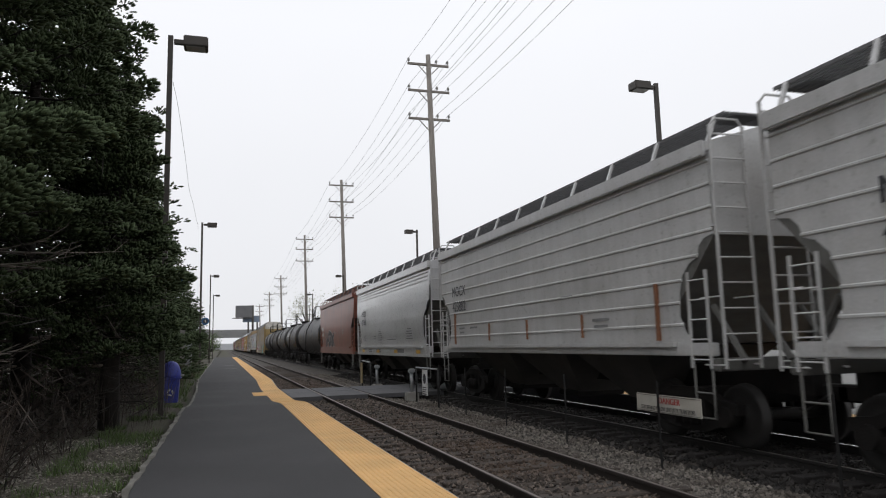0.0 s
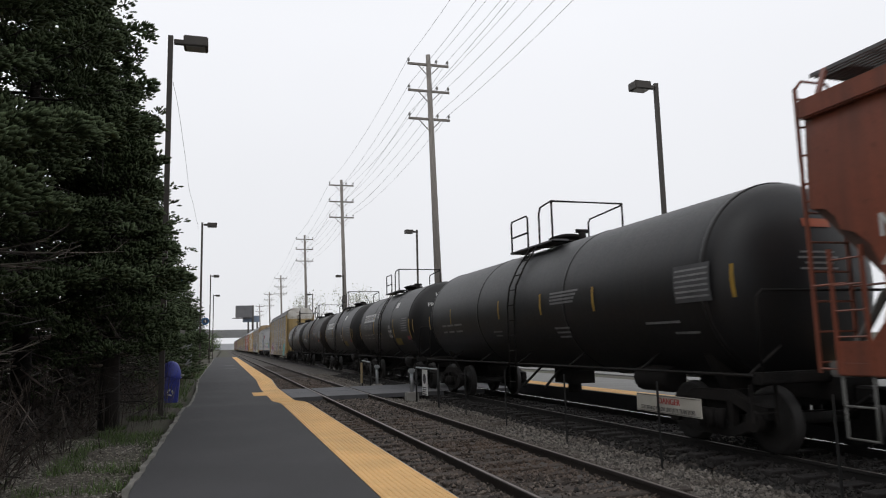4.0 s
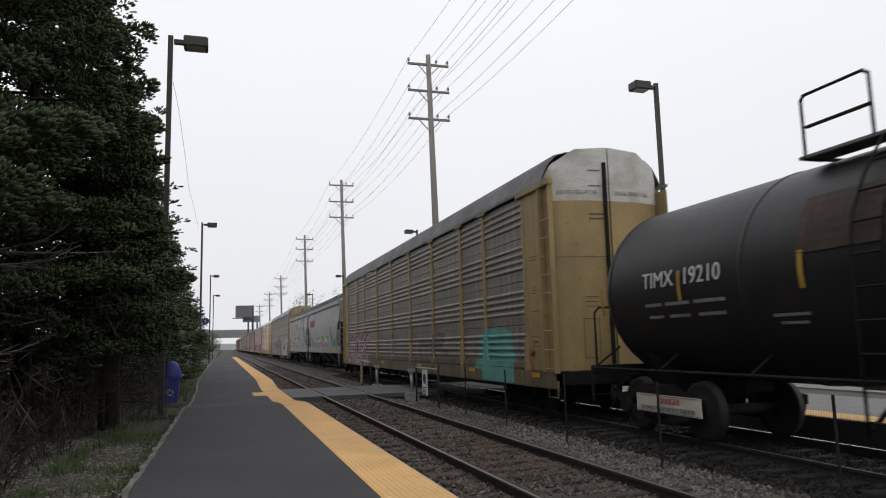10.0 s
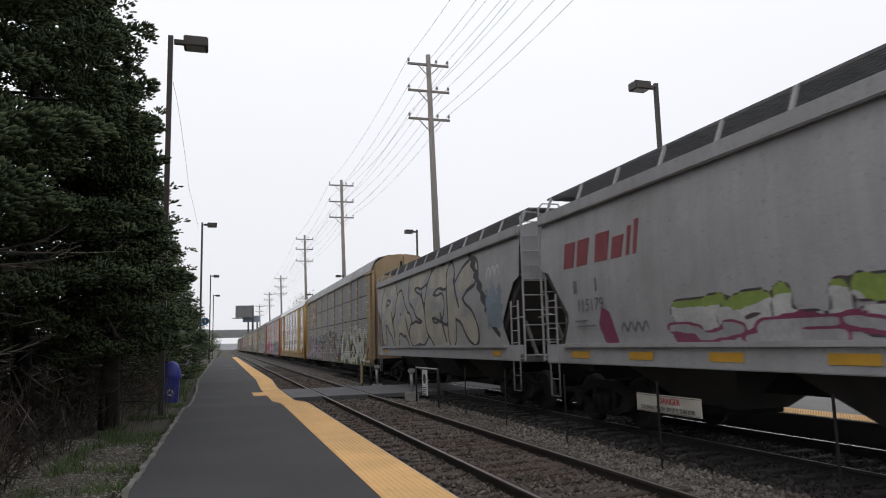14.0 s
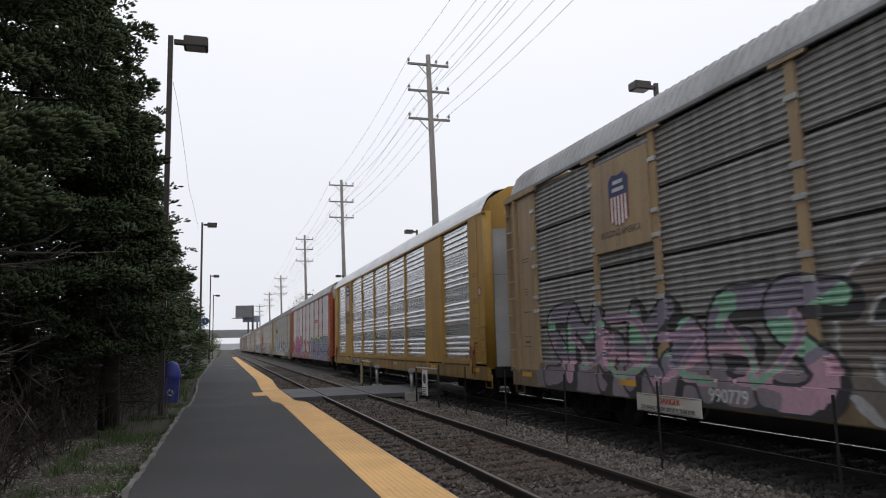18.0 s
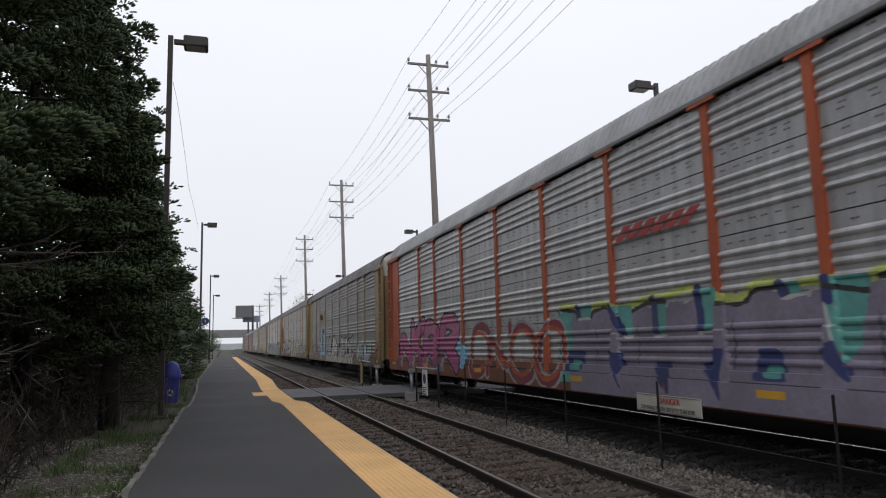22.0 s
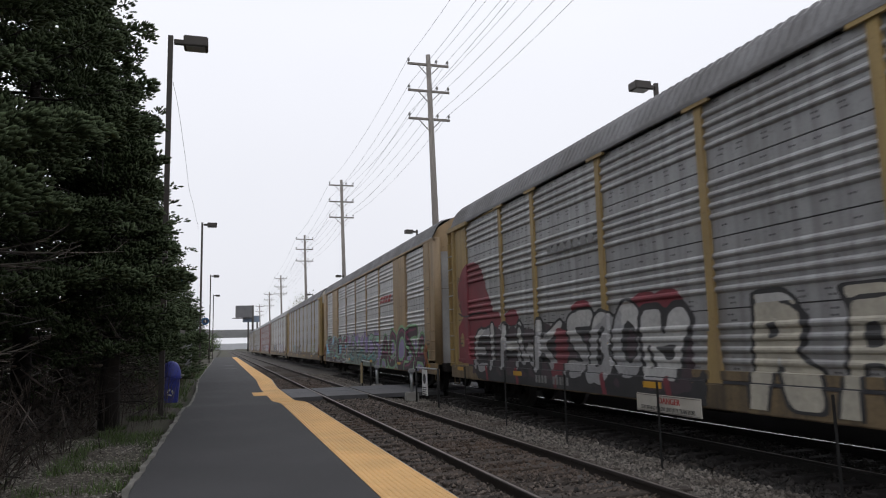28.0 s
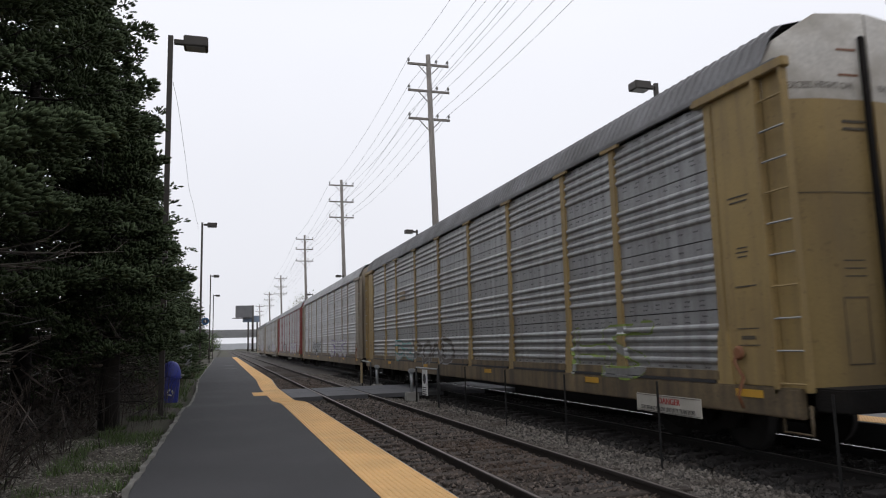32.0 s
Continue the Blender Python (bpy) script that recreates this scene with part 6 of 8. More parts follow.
def head_bars(car, L, rows, key):
    """Unreadable stencil lines on the head: rows of x, z, length, height."""
    for x, z, ln, h in rows:
        bm = bmesh.new()
        at = on_head(L, x, z)
        n = max(2, int(ln / 0.08))
        for k in range(n):
            a, b = -ln / 2 + ln * k / n, -ln / 2 + ln * (k + 1) / n
            bm.faces.new([bm.verts.new(at(u, v)) for u, v in ((a, -h / 2), (b, -h / 2), (b, h / 2), (a, h / 2))])
        part("head_stencil", bm, M[key], car)


def tank_bar(car, name, material, y, z, w, h, label="", lean=0.0, proud=0.014):
    bm = bmesh.new()
    n = max(1, int(h / 0.12))
    for off in (proud,):
        rows = []
        for i in range(n + 1):
            b = -h / 2 + h * i / n
            ang = math.asin(max(-1, min(1, (z - TZ) / TR))) + b / TR
            r = TR + off
            rows.append([bm.verts.new((-r * math.cos(ang), y - lean * b + sgn * w / 2, TZ + r * math.sin(ang))) for sgn in (1, -1)])
        for a, b2 in zip(rows, rows[1:]):
            bm.faces.new((a[0], a[1], b2[1], b2[0]))
    return part(name, bm, material, car, label)


def deco_sulphur(number):
    def deco(car, L):
        # white maker's lettering shown as leaning strokes
        for i in range(6):
            y = L / 2 - 2.75 - i * 0.41
            for dy in (-0.12, 0.12):
                tank_bar(car, "maker_mark", M["stencil"], y + dy, 2.87, 0.08, 0.36, lean=0.25)
            for z in (2.73, 3.0):
                tank_bar(car, "maker_mark", M["stencil"], y, z, 0.3, 0.08, lean=0.25)
        lettering("reporting_mark", "PROX " + number, 0.36, on_tank(L / 2 - 3.6, 2.45), M["dimstencil"], car, fat=0.006)
        for i, (y, z, w) in enumerate(((L / 2 - 2.8, 2.1, 0.3), (L / 2 - 3.5, 2.1, 0.5), (L / 2 - 4.4, 2.1, 0.55), (L / 2 - 2.8, 1.95, 0.25), (L / 2 - 3.5, 1.95, 0.4), (L / 2 - 4.4, 1.95, 0.5), (L / 2 - 5.6, 2.1, 0.45), (L / 2 - 5.6, 1.97, 0.45))):
            tank_bar(car, "stencil_line", M["dimstencil"], y, z, w, 0.05)
        for y, z in ((L / 2 - 1.45, 2.3), (L / 2 - 4.8, 2.5), (0.15, 2.45), (-2.3, 2.3), (-L / 2 + 1.5, 2.2)):
            tank_bar(car, "yellow_mark", M["amberstrip"], y, z, 0.11, 0.75, "yellow reflective strip")
        for i, text in enumerate(("HOT", "MOLTEN", "SULFUR")):
            lettering("warning_lettering", text, 0.19, on_tank(-1.7 + (0.14 if i == 0 else 0), 2.34 - i * 0.18), M["stencil"], car, fat=0.004, wide=0.85)
        tank_bar(car, "data_panel", M["tankpatch"], -4.1, 2.4, 1.0, 0.6, "grey data panel")
        tank_bar(car, "yellow_placard", M["amberdim"], -2.75, 1.75, 0.95, 0.3, "dull yellow placard")
        tank_bar(car, "grey_panel", M["tankpatch"], L / 2 - 5.7, 2.95, 0.6, 0.36, "grey stencilled panel")
        for k in range(4):
            tank_bar(car, "panel_line", M["stencil"], L / 2 - 5.7, 2.84 + 0.075 * k, 0.56, 0.03, proud=0.018)
        tank_bar(car, "white_panel", M["stencil"], -2.5, 3.2, 0.45, 0.25, "white stencilled panel")
        lettering("head_lettering", "HOT", 0.2, on_head(L, -0.35, TZ + 1.0), M["stencil"], car, fat=0.006)
        lettering("head_lettering", "PROX " + number, 0.2, on_head(L, -0.35, TZ + 0.62), M["stencil"], car, fat=0.006)
        head_bars(car, L, [(-0.35, TZ + 0.44, 0.7, 0.03), (-0.35, TZ + 0.36, 0.5, 0.03), (-0.35, TZ + 0.22, 0.8, 0.03), (-0.35, TZ + 0.14, 0.45, 0.03)], "dimstencil")
        for k in range(6):
            tank_bar(car, "data_line", M["dimstencil"], -4.1, 2.17 + 0.09 * k, 0.88, 0.03, proud=0.018)
        tank_bar(car, "red_placard", M["cpred"], -4.55, 1.88, 0.45, 0.16, "small red placard")
        for dy in (-0.1, 0.1):
            tank_bar(car, "yellow_mark", M["amberstrip"], -L / 2 + 0.95, 2.3 + dy, 0.08, 0.3, "yellow reflective strip")
    return deco


def deco_plain(code, number, patches=True, mark=(3.6, 2.55)):
    def deco(car, L):
        if code:
            lettering("reporting_mark", code + "  " + number, 0.36, on_tank(L / 2 - mark[0], mark[1]), M["stencil"], car, fat=0.006)
        for y, z in ((L / 2 - 1.3, 2.3), (L / 2 - mark[0], 2.43), (1.0, 2.43), (-1.48, 2.43), (-3.8, 2.4), (-L / 2 + 0.9, 2.4)):
            tank_bar(car, "yellow_mark", M["amberstrip"], y, z, 0.085, 0.46, "yellow reflective strip")
        for y, w in ((0.72, 0.45), (0.1, 0.6), (-0.65, 0.7)):
            for z in (2.17, 1.98):
                tank_bar(car, "stencil_line", M["dimstencil"], L / 2 - mark[0] + y, z, w * (1.0 if z > 2 else 0.85), 0.05)
        for y, z, w in ((1.3, 1.9, 0.6), (1.3, 1.8, 0.45), (-2.6, 2.62, 1.25), (-2.55, 2.55, 1.15), (-2.5, 2.48, 1.1), (-2.5, 2.41, 1.05), (-2.3, 1.9, 0.66), (-2.3, 1.81, 0.6), (-2.3, 1.72, 0.5), (-L / 2 + 2.73, 1.89, 0.93), (-L / 2 + 2.2, 1.72, 0.6)):
            tank_bar(car, "stencil_line", M["dimstencil"], y, z, w, 0.04)
        tank_bar(car, "data_panel", M["tankpatch"], -L / 2 + 1.8, 2.44, 0.86, 0.56, "worn grey data panel")
        for k in range(6):
            tank_bar(car, "data_line", M["dimstencil"], -L / 2 + 1.8, 2.24 + 0.08 * k, 0.78, 0.03, proud=0.018)
        if patches:
            tank_bar(car, "orange_placard", M["orange"], -L / 2 + 2.52, 2.04, 0.42, 0.14, "small orange placard")
            tank_bar(car, "rust_stain", M["spill"], -0.2, 2.98, 2.5, 0.75, "brown spill stain below the hatch", proud=0.013)
        head_bars(car, L, [(0.05, TZ + 0.8, 0.5, 0.13)], "orange")
        if code:
            lettering("head_lettering", code + " " + number, 0.2, on_head(L, 0.05, TZ + 0.55), M["stencil"], car, fat=0.006)
        head_bars(car, L, [(-0.05, TZ + 0.36, 0.6, 0.03), (-0.05, TZ + 0.28, 0.7, 0.03), (-0.05, TZ + 0.2, 0.5, 0.03), (-0.05, TZ + 0.12, 0.65, 0.03)], "dimstencil")
    return deco


# ---- autoracks ----
PANEL_Z0, PANEL_Z1, SHEET = 1.04, 5.04, 1.455


def corrugation(layout, depth, seam=0.0):
    """Height steps of a side sheet: (kind, count) bands of ridges, flats and seams."""
    u = (PANEL_Z1 - PANEL_Z0) / sum(n for _, n in layout)
    z, rows = PANEL_Z0, [(PANEL_Z0, 0.0)]
    for kind, n in layout:
        if kind == "r":
            for _ in range(int(n)):
                for k, d in ((0.18, 0.0), (0.34, 0.8), (0.5, 1.0), (0.66, 0.8), (0.82, 0.0), (1.0, 0.0)):
                    rows.append((z + u * k, depth * d))
                z += u
        elif kind == "s":
            rows += [(z + 0.002, -seam), (z + u * n - 0.002, -seam), (z + u * n, 0.0)]
            z += u * n
        else:
            z += u * n
            rows.append((z, 0.0))
    return rows


BANDED = corrugation((("f", 1.1), ("r", 4), ("f", 0.98), ("s", 0.12), ("f", 1.15), ("r", 4), ("f", 1.05), ("s", 0.12), ("f", 1.35), ("r", 4), ("f", 0.85), ("s", 0.12), ("f", 1.5), ("r", 4), ("f", 0.6)), 0.034, 0.02)
FINE = corrugation((("r", 9), ("s", 0.55), ("r", 10), ("s", 0.55), ("r", 11), ("s", 0.55), ("r", 10)), 0.022, 0.035)
BAYS = {}


def bay_mesh(w, side, key, rows, holes):
    """One side sheet of a bay, with rows of small punched vent slots in its flat bands."""
    k = (round(w, 3), side, key, len(rows))
    if k not in BAYS:
        verts, faces, dark = [], [], []
        for z, d in rows:
            for y in (-w / 2, w / 2):
                verts.append((side * (SHEET + d), y, z))
        for i in range(len(rows) - 1):
            a = 2 * i
            faces.append((a, a + 1, a + 3, a + 2) if side > 0 else (a, a + 2, a + 3, a + 1))
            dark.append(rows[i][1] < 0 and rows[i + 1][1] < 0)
        if side < 0:
            g = random.Random(int(w * 1000))
            for z, n, ln in holes:
                d = float(np.interp(z, [r[0] for r in rows], [r[1] for r in rows]))
                for c in range(n):
                    y = -w / 2 + 0.22 + (w - 0.44) * (c + 0.5) / n + g.uniform(-0.04, 0.04)
                    for j in range(2):
                        b = len(verts)
                        y0 = y + j * (ln + 0.03)
                        x = -SHEET - 0.004 - d
                        verts += [(x, y0, z - 0.012), (x, y0 + ln, z - 0.012), (x, y0 + ln, z + 0.012), (x, y0, z + 0.012)]
                        faces.append((b + 3, b + 2, b + 1, b))
                        dark.append(True)
        me = arrays("side_panel", verts, faces)
        me.materials.append(M[key])
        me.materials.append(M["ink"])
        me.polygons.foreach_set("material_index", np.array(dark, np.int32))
        BAYS[k] = me
    return BAYS[k]


BANDED_HOLES = [(z, 6, 0.035) for z in (1.2, 1.86, 1.94, 2.1, 2.17, 2.92, 3.2, 3.96, 4.2, 4.27, 4.99)]
SHINY_HOLES = [(z, 7, 0.14) for z in (1.17, 1.9, 1.96, 2.1, 2.16, 2.93, 2.99, 3.17, 3.23, 3.97, 4.14, 4.22, 4.97)]
FINE_HOLES = [(2.75, 4, 0.05), (2.66, 4, 0.05)]
ROOFS = {}


def roof_mesh(L, key):
    k = (round(L, 2), key)
    if k not in ROOFS:
        prof = [(-1.53, 5.1), (-1.515, 5.18), (-1.47, 5.27), (-1.33, 5.54), (-1.12, 5.73), (-0.82, 5.82), (0, 5.86), (0.82, 5.82), (1.12, 5.73), (1.33, 5.54), (1.47, 5.27), (1.515, 5.18), (1.53, 5.1)]
        n = int(L / 0.2)
        verts, faces, ys = [], [], []
        for i in range(n):
            for f, d in ((0.0, 0.0), (0.5, 0.0), (0.58, 0.03), (0.92, 0.03)):
                ys.append((-L / 2 + L * (i + f) / n, d))
        ys.append((L / 2, 0.0))
        for y, d in ys:
            for x, z in prof:
                verts.append((x * (1 + d / 1.6) if z > 5.2 else x, y, z + (d if z > 5.3 else 0)))
        p = len(prof)
        for j in range(len(ys) - 1):
            for i in range(p - 1):
                a = j * p + i
                faces.append((a, a + 1, a + 1 + p, a + p))
        me = arrays("roof", verts, faces)
        me.materials.append(M[key])
        ROOFS[k] = me
    return ROOFS[k]


def rack_paint_surface(ys, rows, wide=()):
    """Where spray paint lies: over sheets, posts, gussets, base strips and the sill."""
    at = np.array([a for a, _ in ys] + [ys[-1][1]])
    rz, rd = [r[0] for r in rows], [max(0, r[1]) for r in rows]

    def surf(y, z):
        x = SHEET + 0.002 + np.interp(z, rz, rd)
        x = np.where(z < PANEL_Z0 + 0.135, 1.532, x)
        x = np.where(z < PANEL_Z0 - 0.02, 1.563, x)
        near = np.abs(y[:, None] - at[None, :]).min(1)
        half = np.interp(z, [PANEL_Z0 - 0.1, 1.72], [0.18, 0.09])
        x = np.where((near < half + 0.02) & (z > PANEL_Z0 - 0.02), np.where(z < 1.74, 1.525, 1.505), x)
        x = np.where((y < at[0] - 0.05) | (y > at[-1] + 0.05), np.maximum(x, 1.542 if wide else 1.502), x)
        for i in wide:
            x = np.where((y > ys[i][0] - 0.06) & (y < ys[i][1] + 0.06), np.maximum(x, 1.528), x)
        return -x
    surf.rows = sorted([PANEL_Z0 - 0.021, PANEL_Z0 - 0.019, PANEL_Z0 + 0.134, PANEL_Z0 + 0.136] + [z for z in rz if z > PANEL_Z0 + 0.14])
    return surf


def end_doors(car, B, s, E, door, top):
    """Bowed end doors in two leaves with locking bars and stencils."""
    arc = [(-1.44, 0.0), (-1.3, 0.14), (-0.78, 0.3), (-0.02, 0.36)]
    for side in (-1, 1):
        for nm, z0s, z1s, mt in (("end_door", [0.98] * 4, [4.68] * 4, door), ("door_top", [4.682] * 4, [5.22, 5.5, 5.84, 5.9], top)):
            bm = bmesh.new()
            rows = []
            for (x, d), z0, z1 in zip(arc, z0s, z1s):
                yy = s * (B / 2 - 0.45 + d)
                rows.append((bm.verts.new((side * -x, yy, z0)), bm.verts.new((side * -x, yy, z1)), bm.verts.new((side * -x, yy - s * 0.08, z1)), bm.verts.new((side * -x, yy - s * 0.08, z0))))
            for p, q in zip(rows, rows[1:]):
                for i in range(4):
                    bm.faces.new((p[i], p[(i + 1) % 4], q[(i + 1) % 4], q[i]))
            bm.faces.new(rows[0])
            bm.faces.new(rows[-1][::-1])
            bmesh.ops.recalc_face_normals(bm, faces=bm.faces[:])
            leaf = part(nm, bm, mt, car)
            if nm == "end_door" and side > 0 and s < 0:
                def on_door(name, x0, x1, z0, z1, m):
                    bm = bmesh.new()
                    ya, yb = [-(B / 2 - 0.45 + float(np.interp(x, [-1.44, -1.3, -0.78, -0.02], [0, 0.14, 0.3, 0.36]))) - 0.008 for x in (x0, x1)]
                    bm.faces.new([bm.verts.new(p) for p in ((x0, ya, z0), (x1, yb, z0), (x1, yb, z1), (x0, ya, z1))])
                    part(name, bm, m, leaf)
                for x0, x1, z0, z1 in ((-0.76, -0.74, 1.25, 2.1), (-0.41, -0.39, 1.25, 2.1), (-0.74, -0.41, 2.075, 2.1), (-0.74, -0.41, 1.25, 1.27)):
                    on_door("plate_edge", x0, x1, z0, z1, M["dirtysill"])
                for z in (2.35, 2.45, 2.55):
                    on_door("door_stencil", -0.7, -0.38, z, z + 0.016, M["dimink"])
                on_door("door_stencil", -1.28, -0.8, 3.43, 3.443, M["dimink"])
                on_door("door_stencil", -0.78, -0.1, 3.43, 3.443, M["dimink"])
                on_door("door_stencil", -0.52, -0.16, 4.36, 4.4, M["dimink"])
                on_door("door_stencil", -0.52, -0.16, 4.26, 4.3, M["dimink"])
        if side < 0:
            part("door_bar", rbox(-0.16, -0.08, s * (B / 2 - 0.06) - 0.03, s * (B / 2 - 0.06) + 0.03, 1.0, 5.55, 0.01), M["steel"], car, "dark locking bar")
        elif s < 0 and top is M["doorwhite"]:
            def on_top(x0, z0):
                return lambda a, b: (x0 + a, -(B / 2 - 0.45 + float(np.interp(-abs(x0 + a), [-1.44, -1.3, -0.78, -0.02], [0, 0.14, 0.3, 0.36]))) - 0.008, z0 + b)
            for x0 in (-0.75, 0.6):
                lettering("height_lettering", "EXCESS HEIGHT CAR", 0.13, on_top(x0, 4.86), M["dimink"], leaf, wide=0.75)
            for z0 in (5.0, 5.35):
                bm = bmesh.new()
                bm.faces.new([bm.verts.new(on_top(-0.5, z0)(a, b)) for a, b in ((0, 0), (0.3, 0), (0.3, 0.03), (0, 0.03))])
                part("door_bracket", bm, M["rust"], leaf)


def autorack(front, rear, label, end="y_tan", post="y_tan", panel="pan_grey", roofkey="roof", sill=None, doortop=None, door=None, plain=False, fine=False, boards=(), deco=None, group="freight train", bays=(2.65, 1.95, 2.95)):
    """A long enclosed car carrier. plain: smooth broad ends and two solid bays; fine: evenly corrugated sheets."""
    L = rear - front
    B = L - 1.4
    car = thing("autorack_car", label, "autorack", group)
    E, P = M[end], M[post]
    S = M[sill or "dirtysill"]
    rows, holes = (FINE, FINE_HOLES) if fine else (BANDED, SHINY_HOLES if panel == "pan_shiny" else BANDED_HOLES)
    inner = B - 3.0
    nb = 9
    ws = [bays[0], bays[1]] + [bays[2]] * 5 + [bays[1], bays[0]]
    tot = sum(ws)
    ys, y = [], -inner / 2
    for w in ws:
        ys.append((y, y + inner * w / tot))
        y += inner * w / tot
    body = bmesh.new()
    box(body, -1.42, 1.42, -B / 2 + 0.55, B / 2 - 0.55, 1.0, 5.0)
    part("inner_shell", body, M["steel"], car)
    wide = (1, 7) if plain else ()
    for side in (-1, 1):
        for i, (a, b) in enumerate(ys):
            if i in wide:
                sp = part("solid_panel", rbox(side * 1.5 - 0.025, side * 1.5 + 0.025, a + 0.003, b - 0.003, PANEL_Z0, PANEL_Z1, 0.008), E, car, "solid painted side panel")
                if side < 0:
                    part("panel_seam", rbox(-1.53, -1.52, (a + b) / 2 - 0.01, (a + b) / 2 + 0.01, PANEL_Z0 + 0.02, PANEL_Z1 - 0.02, 0.003), E, sp)
                    for z in (4.55, 3.9, 3.1, 2.3):
                        put_bars("panel_bolt", [(a + (b - a) * f, z, 0.03, 0.05) for f in (0.15, 0.35, 0.65, 0.85)], -1.526, M["dimink"], sp)
                continue
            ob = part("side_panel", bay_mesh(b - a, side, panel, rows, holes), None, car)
            ob.location = (0, (a + b) / 2, 0)
            if side < 0:
                # A proud black strip paints the shade of the gap below the panel.
                part("sill_gap", rbox(-1.552, -1.47, a + 0.19, b - 0.19, PANEL_Z0 - 0.046, PANEL_Z0 - 0.004, 0.004), M["ink"], car, "dark gap under the side panel")
                part("base_strip", rbox(-1.528, -1.45, a + 0.12, b - 0.12, PANEL_Z0, PANEL_Z0 + 0.13, 0.006), P if plain else S, car)
        for i in range(nb + 1):
            y = ys[0][0] if i == 0 else ys[i - 1][1]
            w = 0.088
            bm = rbox(side * 1.468 - 0.035, side * 1.468 + 0.035, y - w, y + w, PANEL_Z0 - 0.05, PANEL_Z1 + 0.06, 0.012)
            pt = part("post", bm, P, car)
            if side < 0:
                if not plain:
                    cap = bmesh.new()
                    box(cap, -1.54, -1.49, y - 0.3, y + 0.3, PANEL_Z1 - 0.02, PANEL_Z1 + 0.075)
                    part("post_cap", cap, P, pt)
                gb = bmesh.new()
                prism(gb, [(y - 0.18, PANEL_Z0 - 0.1), (y + 0.18, PANEL_Z0 - 0.1), (y + w, 1.72), (y - w, 1.72)], -1.522, -1.47, "x")
                part("gusset", gb, P, pt)
                if fine:
                    for z in (4.55, 3.7, 3.3, 2.6, 2.3):
                        part("clip", rbox(-1.53, -1.48, y - 0.11, y + 0.11, z - 0.04, z + 0.04, 0.008), M["pan_light"], pt)
        part("side_sill", rbox(side * 1.5 - 0.06, side * 1.5 + 0.06, -B / 2 + 0.15, B / 2 - 0.15, 0.63, PANEL_Z0 - 0.045, 0.02), S, car)
        part("top_chord", rbox(side * 1.515 - 0.03, side * 1.515 + 0.03, -B / 2 + 0.1, B / 2 - 0.1, PANEL_Z1 + 0.03, 5.14, 0.008), E if plain else M["darkroof"], car)
        for s in (-1, 1):
            def span(a, b):
                return sorted((s * a, s * b))
            h = inner / 2
            if plain:
                a, b = span(h + 0.08, h + 0.78)
                pn = part("end_panel", rbox(side * 1.5 - 0.04, side * 1.5 + 0.04, a, b, 1.05, PANEL_Z1 + 0.06, 0.015), E, car)
                a, b = span(h + 0.8, h + 1.25)
                part("end_panel", rbox(side * 1.5 - 0.035, side * 1.5 + 0.035, a, b, 1.05, PANEL_Z1 + 0.06, 0.02), E, car)
                y = s * (h + 1.24)
                bm = bmesh.new()
                tube(bm, (side * 1.4, y, 0.95), (side * 1.4, y, PANEL_Z1 + 0.1), 0.135, n=14)
                part("corner_column", bm, E, car)
                if side < 0:
                    bm = bmesh.new()
                    y0, y1 = s * (h + 0.7), s * (h + 1.25)
                    for z in (1.1, 1.4, 1.72, 2.05):
                        pipe(bm, [(-1.52, y0, z), (-1.62, y0, z), (-1.62, y1, z), (-1.5, y1, z)], 0.014, 6)
                    part("grab_irons", bm, E, car)
                    bm = bmesh.new()
                    yy = s * (h + 0.3)
                    lathe(bm, [(0.1, -0.04), (0.12, 0.0), (0.1, 0.04)], 12, "x", (-1.58, yy, 1.45))
                    pipe(bm, [(-1.6, yy - 0.1, 1.55), (-1.62, yy + 0.12, 1.35), (-1.6, yy - 0.06, 1.1), (-1.58, yy + 0.08, 0.8)], 0.022, 5)
                    pipe(bm, [(-1.58, yy, 1.6), (-1.6, yy + s * 0.05, 1.3), (-1.56, yy + s * 0.15, 0.95), (-1.55, yy + s * 0.1, 0.7)], 0.03, 6)
                    part("brake_gear", bm, M["rust"], car, "rusty brake wheel and chain")
            else:
                a, b = span(h + 0.1, h + 0.9)
                part("end_panel", rbox(side * 1.465 - 0.035, side * 1.465 + 0.035, a, b, 1.0, PANEL_Z1 + 0.02, 0.01), E, car)
                a, b = span(h + 0.93, h + 1.04)
                part("door_post", rbox(side * 1.5 - 0.06, side * 1.5 + 0.06, a, b, 0.9, PANEL_Z1 + 0.05, 0.02), E, car)
                a, b = span(h + (1.12 if s > 0 else 1.05), h + 1.47)
                part("ladder_panel", rbox(side * 1.44 - 0.02, side * 1.44 + 0.02, a, b, 0.95, PANEL_Z1 - 0.05, 0.01), E, car)
                if side < 0:
                    c = s * (h + 1.26)
                    part("ladder_stile", rbox(-1.55, -1.44, c + s * 0.2 - 0.025, c + s * 0.2 + 0.025, 0.95, PANEL_Z1, 0.01), E, car)
                    for i in range(10):
                        bm = bmesh.new()
                        z = 1.05 + 0.4 * i
                        tube(bm, (-1.545, c - 0.21, z), (-1.545, c + 0.21, z), 0.013, n=6)
                        part("ladder_rung", bm, M["galv"] if i % 3 else E, car)
                    a, b = span(h - 0.25, B / 2 + 0.05)
                    part("header_beam", rbox(-1.565, -1.44, a, b, PANEL_Z1 - 0.06, PANEL_Z1 + 0.07, 0.015), E, car)
